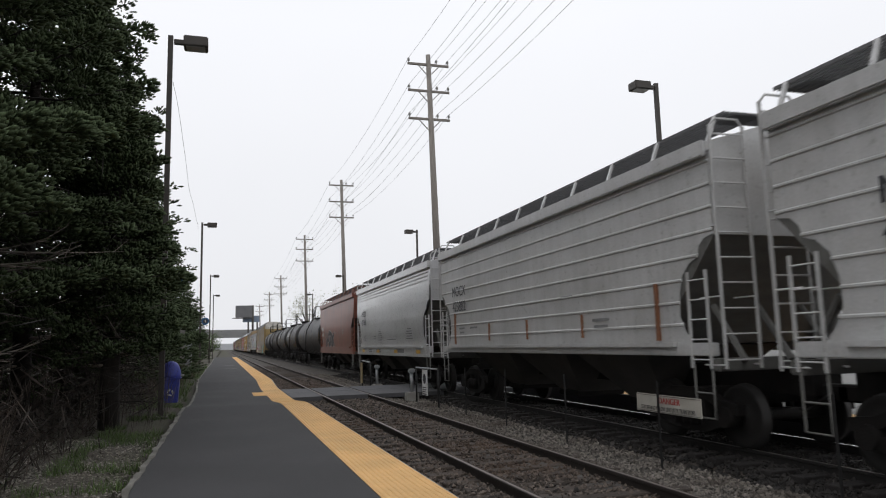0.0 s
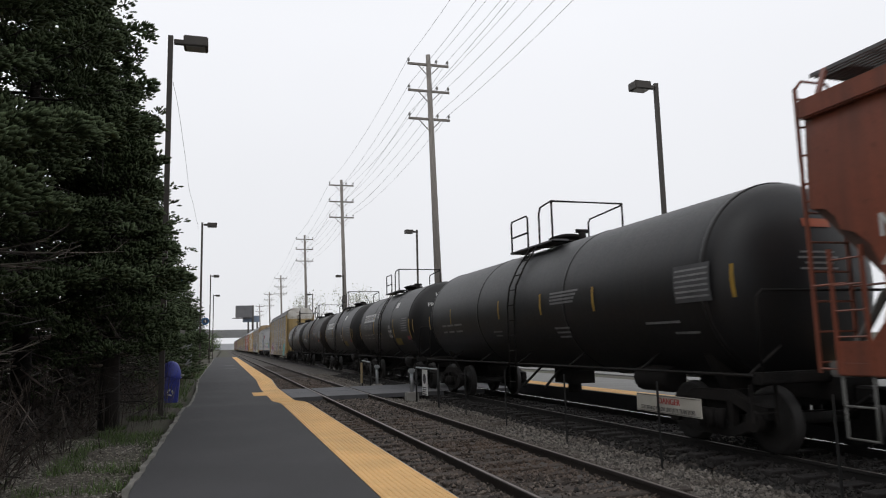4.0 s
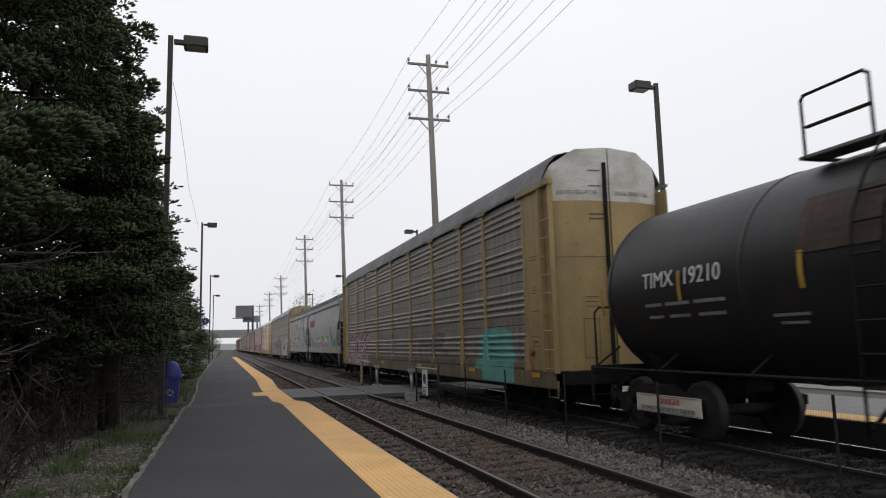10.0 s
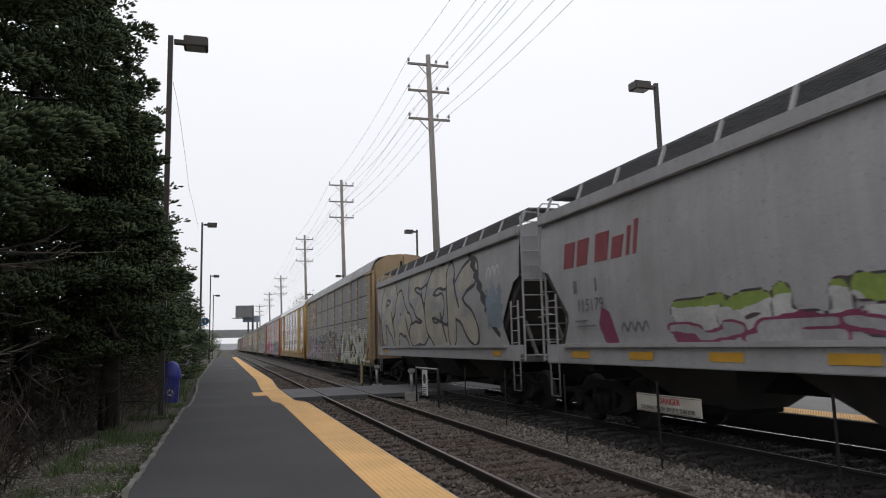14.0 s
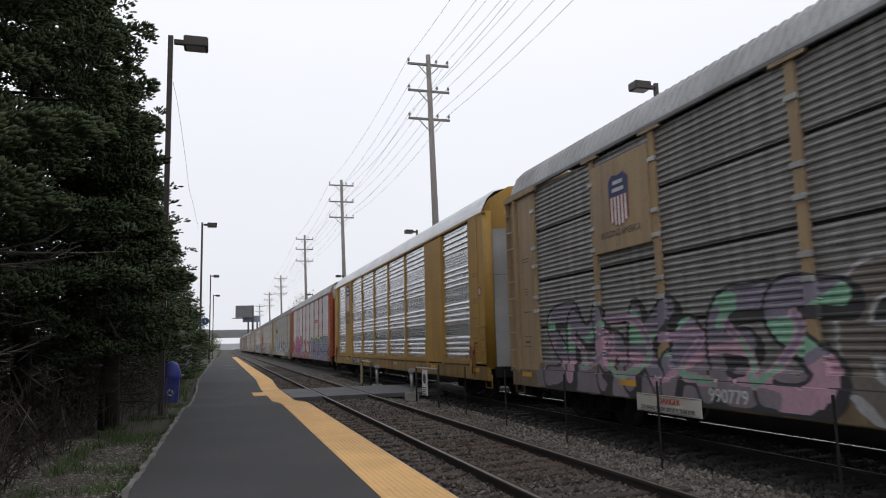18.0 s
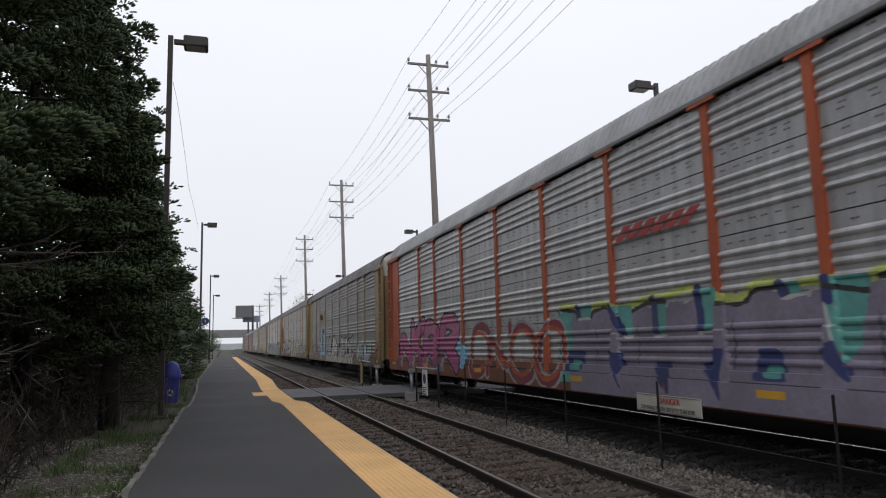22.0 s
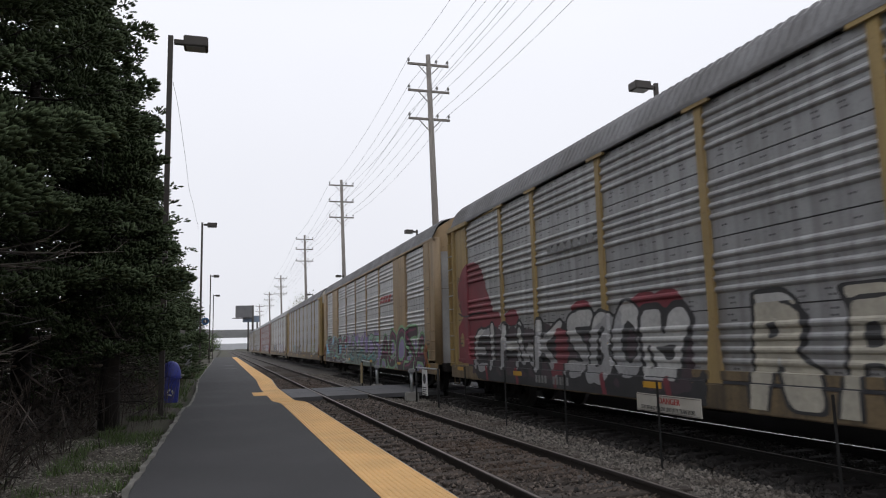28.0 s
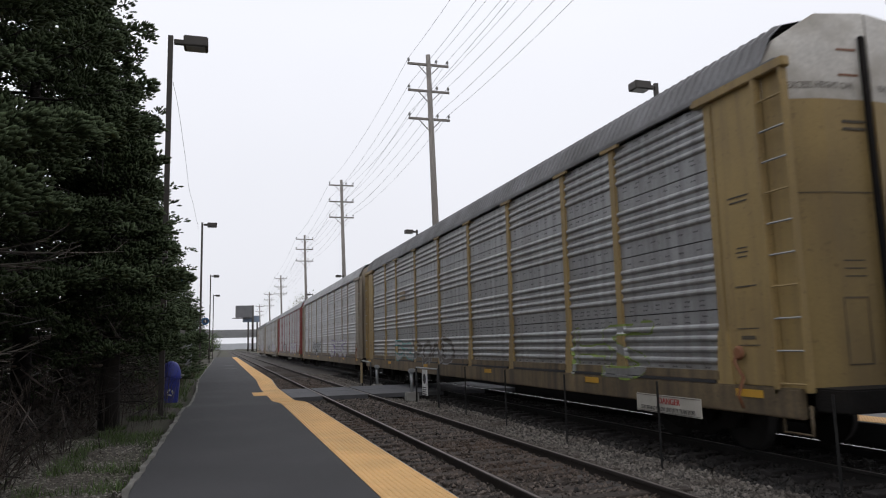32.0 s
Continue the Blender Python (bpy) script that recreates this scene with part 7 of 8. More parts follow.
            if side < 0 and s < 0 and not plain:
                yy = -(h + 0.35)
                bm = bmesh.new()
                pipe(bm, [(-1.52, yy, 1.5), (-1.56, yy + 0.1, 1.3), (-1.58, yy - 0.08, 1.1), (-1.57, yy + 0.05, 0.85), (-1.55, yy - 0.02, 0.7)], 0.025, 6)
                lathe(bm, [(0.07, -0.03), (0.1, 0.0), (0.07, 0.03)], 12, "x", (-1.54, yy + 0.02, 1.42))
                part("brake_gear", bm, M["rust"], car, "rusty brake chain and sheave")
            if side < 0:
                c = s * (h + 0.5)
                put_bars("end_stencil", [(c, 3.52, 0.4, 0.022), (c, 3.45, 0.34, 0.022), (c, 2.82, 0.2, 0.018), (c, 2.76, 0.24, 0.018), (c, 2.7, 0.18, 0.018), (c - 0.02, 2.3, 0.4, 0.02)], -1.543 if plain else -1.503, M["dimink"], car)
                put_bars("data_plate", [(c, 1.74, 0.4, 0.015), (c, 1.52, 0.4, 0.015), (c, 1.62, 0.26, 0.05)], -1.544 if plain else -1.504, M["dimink"], car)
                part("reflector", bars([(c, 0.9, 0.5, 0.1)], -1.566), M["amber"], car, "yellow reflector strip")
    DT = M[doortop] if doortop else E
    for s in (-1, 1):
        end_doors(car, B, s, E, M[door] if door else E, DT)
        part("end_deck", rbox(-1.35, 1.35, s * (B / 2 + 0.1) - 0.25, s * (B / 2 + 0.1) + 0.25, 0.72, 1.0, 0.02), M["steel"], car)
        bm = bmesh.new()
        pipe(bm, [(-1.45, s * (B / 2 - 0.1), 0.8), (-1.45, s * (B / 2 - 0.1), 0.45), (-1.45, s * (B / 2 - 0.55), 0.45), (-1.45, s * (B / 2 - 0.55), 0.8)], 0.02, 6)
        part("step", bm, S, car)
        bm = bmesh.new()
        pipe(bm, [(-0.3, s * (B / 2 + 0.3), 0.75), (-0.35, s * (B / 2 + 0.42), 0.4), (-0.15, s * (B / 2 + 0.68), 0.3)], 0.03, 6)
        part("air_hose", bm, M["steel"], car)
    part("roof", roof_mesh(B - 0.7, roofkey), None, car)
    bm = bmesh.new()
    box(bm, -0.3, 0.3, -L / 2 + 0.3, L / 2 - 0.3, 0.72, 0.98)
    part("centre_sill", bm, M["steel"], car)
    bm = bmesh.new()
    box(bm, -1.3, 1.3, -B / 2 + 0.3, B / 2 - 0.3, 0.92, 1.0)
    part("underframe", bm, M["steel"], car)
    bm = bmesh.new()
    tube(bm, (-0.7, -1.2, 0.72), (-0.7, 0.4, 0.72), 0.2, n=12)
    part("air_reservoir", bm, M["steel"], car)
    part("valve_box", rbox(-0.9, -0.4, 2.0, 2.6, 0.5, 0.9, 0.02), M["steel"], car)
    bm = bmesh.new()
    pipe(bm, [(-0.9, -B / 2 + 3.5, 0.6), (-0.9, B / 2 - 3.5, 0.6)], 0.03, 6)
    part("brake_pipe", bm, M["steel"], car)
    for i in (1, 3, 5, 7):
        a, b = ys[i]
        part("reflector", bars([((a + b) / 2, 0.9, 0.5, 0.1)], -1.566), M["amber"], car, "yellow reflector strip")
    for i, key, z0, z1 in boards:
        a, b = ys[i]
        part("painted_board", rbox(-1.535, -1.5, a + 0.075, b - 0.075, z0, z1, 0.006), M[key], car, "painted emblem board")
    running_gear(car, L, 3.6)
    if deco:
        deco(car, ys, L, rack_paint_surface(ys, rows, wide))
    dry(car)
    CARS.append((car, (front + rear) / 2))
    return car


def shield(car, y, z, w, h, x=-1.54):
    """A plain heraldic shape: a blue cap over red and white bars."""
    bm = bmesh.new()
    prism(bm, [(y - w / 2, z), (y - w / 2, z + h * 0.3), (y - w * 0.3, z + h * 0.42), (y, z + h * 0.38), (y + w * 0.3, z + h * 0.42), (y + w / 2, z + h * 0.3), (y + w / 2, z)], x - 0.006, x, "x")
    part("emblem_cap", bm, M["g_navy"], car, "blue emblem cap")
    for k in (0, 1):
        part("emblem_line", bars([(y, z + h * (0.26 - 0.14 * k), w * (0.6 - 0.08 * (1 - k)), h * 0.07)], x - 0.0065), M["stencil"], car)
    for i in range(11):
        a = y - w / 2 + w * i / 11
        drop = h * (0.42 + 0.14 * math.sin(math.pi * (i + 0.5) / 11))
        bm = bmesh.new()
        box(bm, x - 0.005, x, a, a + w / 11, z - drop, z - 0.004)
        part("emblem_bar", bm, M["cpred"] if i % 2 == 0 else M["white"], car)


def sill_bars(car, y, n, key="dimstencil", size=0.16):
    """A reporting mark and number on the sill that cannot be read, as plain bars."""
    put_bars("sill_mark", [(y - i * size * 0.95 - (0.25 if i > 3 else 0), 0.82, size * 0.6, size) for i in range(n)], -1.568, M[key], car, "pale worn sill numbering")


def sill_text(car, y, text, key="stencil", size=0.27):
    lettering("sill_mark", text, size, on_side(-1.568, y, 0.82), M[key], car, "pale worn sill numbering", fat=0.004)


def deco_turq(car, ys, L, sf):
    blot(car, [(-8.74, 0.94), (-8.98, 1.85), (-9.25, 1.85), (-9.45, 0.94)], "g_turq", sf)
    blot(car, [(-9.3, 0.66), (-9.2, 1.75), (-9.5, 1.98), (-10.4, 2.02), (-11.1, 1.9), (-11.4, 1.3), (-11.5, 0.66)], "g_turq", sf)
    for k in range(5):
        spray_line(car, "g_teal", [(-9.5, 1.2 + 0.14 * k), (-10.3, 1.24 + 0.14 * k), (-11.1, 1.18 + 0.14 * k)], 0.03, sf)
    piece(car, "vn", -1.1, 1.2, 1.15, 2.15, "pan_brown", "dimstencil", sf, 0.12, seed=3, edge=0.035)
    piece(car, "mr", -6.0, -2.7, 1.15, 1.95, "g_taupe", "dimstencil", sf, 0.14, seed=2, edge=0.045)
    for y, w, z in ((1.7, 0.35, 2.0), (0.3, 0.6, 2.25)):
        spray_line(car, "dimstencil", [(y + w, 1.1), (y + w * 0.95, z - 0.2), (y, z), (y - w * 0.95, z - 0.2), (y - w, 1.1)], 0.07, sf)
    haze(car, 6.5, 12.0, 0.66, 2.05, "g_smoke", sf, 4, 0.12, 0.2)
    piece(car, "sMOVEs", 6.3, 12.0, 0.72, 2.15, ("g_cream", "g_cream", "g_silver"), "g_maroon", sf, 0.2, high="g_maroon", seed=4, edge=0.08)
    piece(car, "zvdv", 6.6, 11.9, 0.66, 1.05, "g_maroon", "g_cream", sf, 0.05, seed=44)
    sill_bars(car, 7.2, 8, "dimstencil")
    y = 12.65
    bm = bmesh.new()
    lathe(bm, [(0.4, 0), (0.4, 0.004)], 28, "x", (-1.506, y, 4.05))
    em = part("round_emblem", bm, M["dimstencil"], car, "faded pale round emblem")
    bm = bmesh.new()
    prism(bm, [(y - 0.2, 4.2), (y - 0.05, 4.3), (y + 0.22, 4.15), (y + 0.16, 3.9), (y - 0.1, 3.82), (y - 0.24, 3.95)], -1.514, -1.509, "x")
    part("emblem_patch", bm, M["fadeblue"], em)


def deco_memo(car, ys, L, sf):
    haze(car, -12.2, -4.2, 0.66, 2.0, "g_black", sf, 5, 0.2)
    piece(car, "DAGSRO", -12.0, -4.5, 0.68, 2.5, "g_white", "g_red", sf, 0.18, seed=5, edge=0.022, drop="g_olive")
    piece(car, "vdvdvd", -11.7, -4.7, 0.8, 2.2, ("g_olive", "g_red", "g_olive"), "g_white", sf, 0.035, seed=55)
    blot(car, [(-3.95, 0.8), (-3.9, 2.3), (-4.35, 2.34), (-4.5, 0.8)], "g_black", sf)
    blot(car, [(-2.5, 2.05), (-3.15, 1.98), (-4.3, 0.7), (-3.5, 0.7)], "g_black", sf)
    for k in range(3):
        spray_line(car, "stencil", [(-2.75 - 0.16 * k, 1.96), (-2.8 - 0.16 * k, 1.75), (-3.15 - 0.05 * k, 1.45), (-3.2, 1.25)], 0.035, sf)
    for y, z in ((2.0, 2.15), (0.35, 2.4), (-1.0, 2.3), (3.3, 1.95)):
        blot(car, lobe(y, z, 0.5, 0.26), "g_black", sf)
    piece(car, "ECUMRS", -2.4, 4.1, 0.66, 2.4, "g_taupe", "g_silver", sf, 0.24, seed=7, edge=0.06)
    for k in range(9):
        spray_line(car, "g_silver", [(3.9 - 0.7 * k, 0.95), (3.7 - 0.7 * k, 0.8), (3.6 - 0.7 * k, 0.67)], 0.035, sf)
    haze(car, 4.2, 12.2, 0.66, 1.25, "g_dusk", sf, 8, 0.3)
    piece(car, "SMWKAES", 4.3, 11.8, 0.72, 2.3, ("g_dusk", "g_rosy", "g_lilac", "g_mint", "g_lilac"), "g_black", sf, 0.22, seed=9, edge=0.055, drop="g_black")
    piece(car, "vdzv", 4.6, 10.8, 0.9, 1.9, ("g_mint", "g_purple"), "g_rosy", sf, 0.05, seed=10)
    sill_text(car, 6.0, "990779")
    a, b = ys[7]
    shield(car, (a + b) / 2, 4.15, 0.62, 0.95)
    lettering("slogan", "BUILDING AMERICA", 0.17, on_side(-1.54, (a + b) / 2, 3.5), M["ink"], car, wide=0.85)


def deco_up(car, ys, L, sf):
    a, b = ys[7]
    y = (a + b) / 2
    shield(car, y, 4.34, 1.05, 1.5)
    lettering("slogan", "BUILDING", 0.36, on_side(-1.535, y, 3.3), M["ink"], car, fat=0.01, wide=0.9)
    lettering("slogan", "AMERICA", 0.36, on_side(-1.535, y, 2.93), M["ink"], car, fat=0.01, wide=0.95)
    bm = bmesh.new()
    box(bm, -1.568, -1.562, ys[6][0] + 0.2, ys[6][0] + 2.3, 0.7, 0.94)
    part("dark_sill_plate", bm, M["ink"], car)
    sill_text(car, ys[6][0] + 1.25, "TTGX 699702")
    lettering("sill_scrawl", "TTX", 0.42, on_side(-1.566, ys[4][0] - 0.5, 0.82), M["cpred"], car, fat=0.004)
    for s in (-1, 1):
        bm = bmesh.new()
        lathe(bm, [(0.13, 0), (0.13, 0.004)], 18, "x", (-1.545, s * (L / 2 - 1.3), 3.0))
        part("round_label", bm, M["cpred"], car, "small round red-and-white label")
        bm = bmesh.new()
        lathe(bm, [(0.09, 0), (0.09, 0.003)], 18, "x", (-1.548, s * (L / 2 - 1.3), 3.0))
        part("label_centre", bm, M["labelface"], car)


def deco_orange(car, ys, L, sf):
    haze(car, -3.1, -1.9, 0.9, 2.3, "g_turq", sf, 11, 0.12)
    haze(car, -12.5, -2.5, 0.66, 2.25, "g_lilac", sf, 12, 0.05)
    tops = [(-2.1, 2.24), (-2.76, 2.22), (-2.8, 2.06), (-3.33, 2.06), (-3.4, 2.18), (-3.9, 2.21), (-4.33, 2.08), (-4.76, 2.11), (-5.34, 2.25), (-5.74, 2.2), (-6.48, 2.31), (-6.98, 2.1), (-7.57, 2.07), (-7.64, 2.24), (-8.11, 2.25), (-8.17, 2.13), (-8.84, 2.21), (-9.45, 2.1), (-9.6, 2.25), (-10.3, 2.3), (-10.7, 2.1), (-11.4, 2.24), (-12.2, 2.15)]
    spray_line(car, "g_lime", [(y, z + 0.09) for y, z in tops], 0.055, sf)
    gaps = ([(-2.76, 2.3), (-2.8, 2.06), (-3.33, 2.06), (-3.4, 2.3)], [(-3.95, 2.24), (-4.33, 2.1), (-4.43, 1.7), (-4.76, 1.69), (-4.76, 2.2)], [(-5.34, 2.32), (-5.38, 1.69), (-5.72, 1.7), (-5.74, 2.28)], [(-6.48, 2.38), (-6.52, 1.72), (-6.85, 1.74), (-6.98, 2.15), (-7.0, 2.35)], [(-8.11, 2.32), (-8.17, 2.12), (-8.5, 2.14), (-8.5, 2.3)], [(-8.84, 2.3), (-8.87, 2.0), (-9.02, 1.25), (-9.3, 1.5), (-9.5, 2.3)], [(-10.6, 2.3), (-10.62, 1.75), (-10.95, 1.72), (-11.0, 2.28)], [(-11.7, 2.3), (-11.75, 1.9), (-12.0, 1.9), (-12.05, 2.25)])
    for k, gap in enumerate(gaps):
        blot(car, gap, "g_turq", sf)
        (y0, z0), (y1, z1) = gap[0], gap[2 if k == 1 else 1]
        spray_line(car, "g_navy", [(y0 - 0.06, z0 - 0.04), (y1 - 0.07, z1 + 0.04)], 0.085, sf)
        a, b = gap[2 if k == 1 else 1], gap[3 if k == 1 else 2]
        spray_line(car, "g_white", [(a[0], a[1] - 0.02), (b[0], b[1] - 0.02)], 0.022, sf)
    for k, hole in enumerate(([(-2.11, 1.44), (-3.09, 1.44), (-3.0, 1.05), (-2.25, 1.0)], [(-5.36, 1.28), (-5.83, 1.27), (-5.81, 0.76), (-5.58, 0.9)], [(-7.74, 1.49), (-8.1, 1.49), (-8.22, 1.06), (-7.61, 1.06)], [(-10.15, 1.46), (-10.5, 1.46), (-10.65, 1.06), (-10.05, 1.06)], [(-11.4, 1.4), (-11.75, 1.4), (-11.85, 1.06), (-11.35, 1.06)])):
        blot(car, hole, "g_navy", sf)
        (y0, z0), (y1, z1) = hole[2], hole[3]
        blot(car, [(y0 + 0.06, z0 + 0.02), (y0 + 0.1, z0 + 0.2), (0.4 * y0 + 0.6 * y1, z0 + 0.22), (0.3 * y0 + 0.7 * y1, z0 + 0.02)], "g_turq", sf)
    for wedge in ([(-3.86, 1.44), (-4.4, 1.39), (-4.52, 1.19), (-4.25, 1.02), (-4.55, 0.66), (-4.35, 0.8), (-4.1, 1.1)], [(-6.88, 1.49), (-7.13, 1.49), (-6.96, 1.1), (-7.03, 0.66), (-6.85, 0.95), (-6.56, 1.26), (-6.85, 1.3)], [(-8.69, 1.47), (-8.95, 1.58), (-9.2, 1.1), (-9.05, 1.12)], [(-9.85, 1.0), (-9.95, 1.0), (-10.1, 0.68), (-9.9, 0.68)]):
        blot(car, wedge, "g_navy", sf)
    for a, b in ((0, 3), (3, 6), (7, 10), (11, 15), (16, 18), (18, 21), (21, 23)):
        spray_line(car, "g_black", tops[a:b], 0.032, sf)
    for y in (-2.0, -3.5, -4.9, -7.25, -9.55, -11.2):
        spray_line(car, "g_black", [(y, 1.9), (y - 0.05, 1.5), (y + 0.02, 1.2)], 0.016, sf)
    piece(car, "CNOO", -2.25, 3.6, 0.68, 2.12, "g_red", "g_silver", sf, 0.13, seed=14, edge=0.07)
    piece(car, "CNOO", -2.1, 3.4, 0.85, 1.9, "orange", "orange", sf, 0.02, seed=16)
    haze(car, 3.9, 5.3, 0.95, 1.8, "g_blue", sf, 15, 0.3)
    haze(car, 11.3, 12.1, 0.9, 1.6, "g_blue", sf, 17, 0.3)
    piece(car, "NKRR", 4.7, 11.95, 0.68, 2.4, ("g_plum", "g_pink", "g_pink", "g_pink", "g_rose"), "g_black", sf, 0.3, seed=15, edge=0.075)
    for k in range(4):
        blot(car, lobe(6.1 + 1.75 * k, 1.0, 0.16, 0.24), "g_silver", sf)
    sill_bars(car, 7.5, 10, "dimstencil")
    a, b = ys[2]
    part("red_lettering", slant(b - 0.2, a + 0.4, 3.34, 3.58, 6), M["signred"], car, "slanted faded red lettering strokes")


def slant(y0, y1, z0, z1, n):
    """A row of slanted plain strokes in place of a railway's name."""
    bm = bmesh.new()
    w = (y0 - y1) / n
    for i in range(n):
        y = y0 - i * w
        for zl, zh in ((0.0, 0.44), (0.56, 1.0)):
            a, b = z0 + (z1 - z0) * zl, z0 + (z1 - z0) * zh
            k = 0.35
            prism(bm, [(y - k * zl, a), (y - w * 0.72 - k * zl, a), (y - w * 0.72 - k * zh, b), (y - k * zh, b)], -1.522, -1.516, "x")
    return bm


def deco_cn(car, ys, L, sf):
    piece(car, "ocIOB", -10.95, -7.5, 0.95, 2.0, ("g_silver", "g_green", "g_green"), "g_violet", sf, 0.13, seed=21, edge=0.04, drop="g_navy", high="g_white")
    haze(car, -6.4, 3.9, 0.66, 1.05, "g_cream", sf, 22, 0.1)
    figure(car, [(3.85, 0.98), (3.6, 1.45), (3.35, 1.95), (2.87, 2.26), (2.66, 2.08), (2.52, 2.36), (2.22, 2.05), (1.5, 1.88), (1.5, 1.02)], "g_silver", "g_black", sf, 0.05, (((3.2, 1.9), (2.9, 1.55), (3.1, 1.05)), ((2.25, 2.0), (1.95, 1.6), (2.05, 1.0)), ((2.85, 1.2), (2.45, 1.3), (2.0, 1.25)), ((1.8, 1.8), (1.62, 1.4))), ([(2.62, 1.6), (2.35, 1.62), (2.3, 1.38), (2.6, 1.36)], [(3.5, 1.3), (3.3, 1.4), (3.35, 1.02), (3.6, 1.0)]))
    figure(car, [(1.4, 0.98), (1.42, 1.9), (1.03, 2.31), (0.72, 2.08), (0.38, 2.36), (0.06, 1.98), (-0.58, 1.72), (-0.62, 1.4), (-0.3, 1.3), (-0.95, 1.0)], "g_white", "g_black", sf, 0.05, (((0.75, 2.05), (0.7, 1.5), (0.8, 1.0)), ((1.2, 1.7), (1.05, 1.2)), ((0.2, 1.25), (-0.1, 1.1), (-0.3, 1.0))), ([(0.35, 1.68), (-0.35, 1.62), (-0.35, 1.5), (0.35, 1.56)], [(0.4, 1.2), (0.25, 1.35), (0.0, 1.0), (0.35, 1.0)]))
    figure(car, lobe(-0.98, 1.4, 0.36, 0.33) + [(-0.62, 1.4)], "g_dusk", "g_black", sf, 0.06, (((-0.85, 1.5), (-1.1, 1.35)),))
    figure(car, [(-1.55, 0.98), (-1.62, 1.84), (-1.98, 2.1), (-2.45, 2.22), (-2.74, 2.04), (-2.98, 2.1), (-3.3, 2.0), (-3.42, 2.3), (-3.4, 0.98)], "g_silver", "g_black", sf, 0.05, (((-1.79, 1.55), (-2.15, 1.83), (-2.3, 1.7), (-2.1, 1.0)), ((-2.62, 1.66), (-2.95, 1.8), (-3.15, 1.6)), ((-2.62, 1.66), (-2.6, 1.0)), ((-2.8, 1.45), (-3.0, 1.5), (-3.2, 1.42)), ((-3.12, 1.2), (-3.0, 1.0))))
    figure(car, [(-3.5, 0.98), (-3.52, 2.08), (-3.82, 2.12), (-3.9, 2.02), (-4.1, 2.09), (-4.36, 2.13), (-4.46, 1.9), (-4.4, 0.98)], "g_white", "g_black", sf, 0.055, (((-4.3, 2.0), (-4.16, 1.5), (-4.2, 1.0)), ((-3.62, 1.1), (-3.74, 1.45), (-3.95, 1.5))), ([(-3.66, 1.25), (-3.86, 1.45), (-4.02, 1.2), (-3.8, 0.99)],))
    figure(car, [(-4.52, 0.98), (-4.55, 1.95), (-4.7, 2.04), (-5.05, 2.03), (-5.5, 2.08), (-5.95, 2.2), (-6.35, 2.0), (-6.45, 0.98)], "g_silver", "g_black", sf, 0.055, (((-5.5, 1.7), (-5.45, 1.0)), ((-5.95, 1.9), (-5.85, 1.4), (-6.0, 1.0)), ((-5.6, 1.35), (-6.2, 1.3))), ([(-4.74, 1.82), (-5.14, 1.93), (-5.12, 1.72)], [(-4.5, 1.5), (-4.72, 1.48), (-4.8, 1.25), (-4.55, 1.1)]))
    for k in range(11):
        y = 3.4 - 0.9 * k
        spray_line(car, "g_black", [(y, 1.0), (y - 0.2 - 0.1 * (k % 3), 0.68)], 0.035 + 0.03 * (k % 2), sf)
    for y in (1.82, -1.45, -4.42):
        spray_line(car, "amber", [(y, 1.12), (y, 1.5)], 0.07, sf)
    haze(car, 4.45, 7.05, 1.08, 2.75, "g_blue", sf, 24, 0.05)
    figure(car, [(6.5, 1.1), (6.45, 2.3), (6.15, 2.7), (5.55, 2.86), (5.05, 2.6), (4.95, 1.9), (5.1, 1.1)], "g_blue", "g_silver", sf, 0.05)
    blot(car, lobe(5.65, 2.62, 0.55, 0.2), "g_soot", sf)
    figure(car, [(6.4, 1.7), (6.3, 2.3), (5.95, 2.42), (5.7, 2.2), (5.75, 1.7), (6.1, 1.55)], "g_soot", "g_black", sf, 0.04)
    for y, z in ((6.2, 2.15), (5.9, 2.12), (6.05, 1.82)):
        blot(car, lobe(y, z, 0.09, 0.07), "g_silver", sf)
    for z in (1.3, 1.45):
        spray_line(car, "g_black", [(6.4, z), (5.7, z + 0.04), (5.2, z)], 0.035, sf)
    for dy in (0.0, 0.3):
        spray_line(car, "g_silver", [(5.0 - dy, 2.6), (4.75 - dy, 2.35), (5.0 - dy, 2.1), (4.7 - dy, 1.9), (5.0 - dy, 1.65), (4.7 - dy, 1.4), (5.0 - dy, 1.15)], 0.035, sf)
    blot(car, lobe(7.72, 1.5, 0.36, 0.3), "g_rosy", sf)
    haze(car, 7.25, 8.15, 1.75, 1.95, "g_blue", sf, 28, 0.1)
    piece(car, "svdc", 8.0, 11.6, 0.9, 1.85, "g_taupe", "g_dusk", sf, 0.12, high="g_silver", seed=27)
    sill_text(car, 6.3, "CNA 712756")
    a, b = ys[6]
    bm = bmesh.new()
    y = (a + b) / 2
    pipe(bm, [(-1.545, y + 0.15, 3.82), (-1.545, y + 0.65, 3.84), (-1.545, y + 0.65, 3.47), (-1.545, y + 0.1, 3.45), (-1.545, y + 0.1, 3.8), (-1.545, y - 0.15, 3.78), (-1.545, y - 0.45, 3.44), (-1.545, y - 0.62, 3.43), (-1.545, y - 0.62, 3.76)], 0.032, 6)
    part("emblem_line", bm, M["ink"], car, "winding black emblem line")


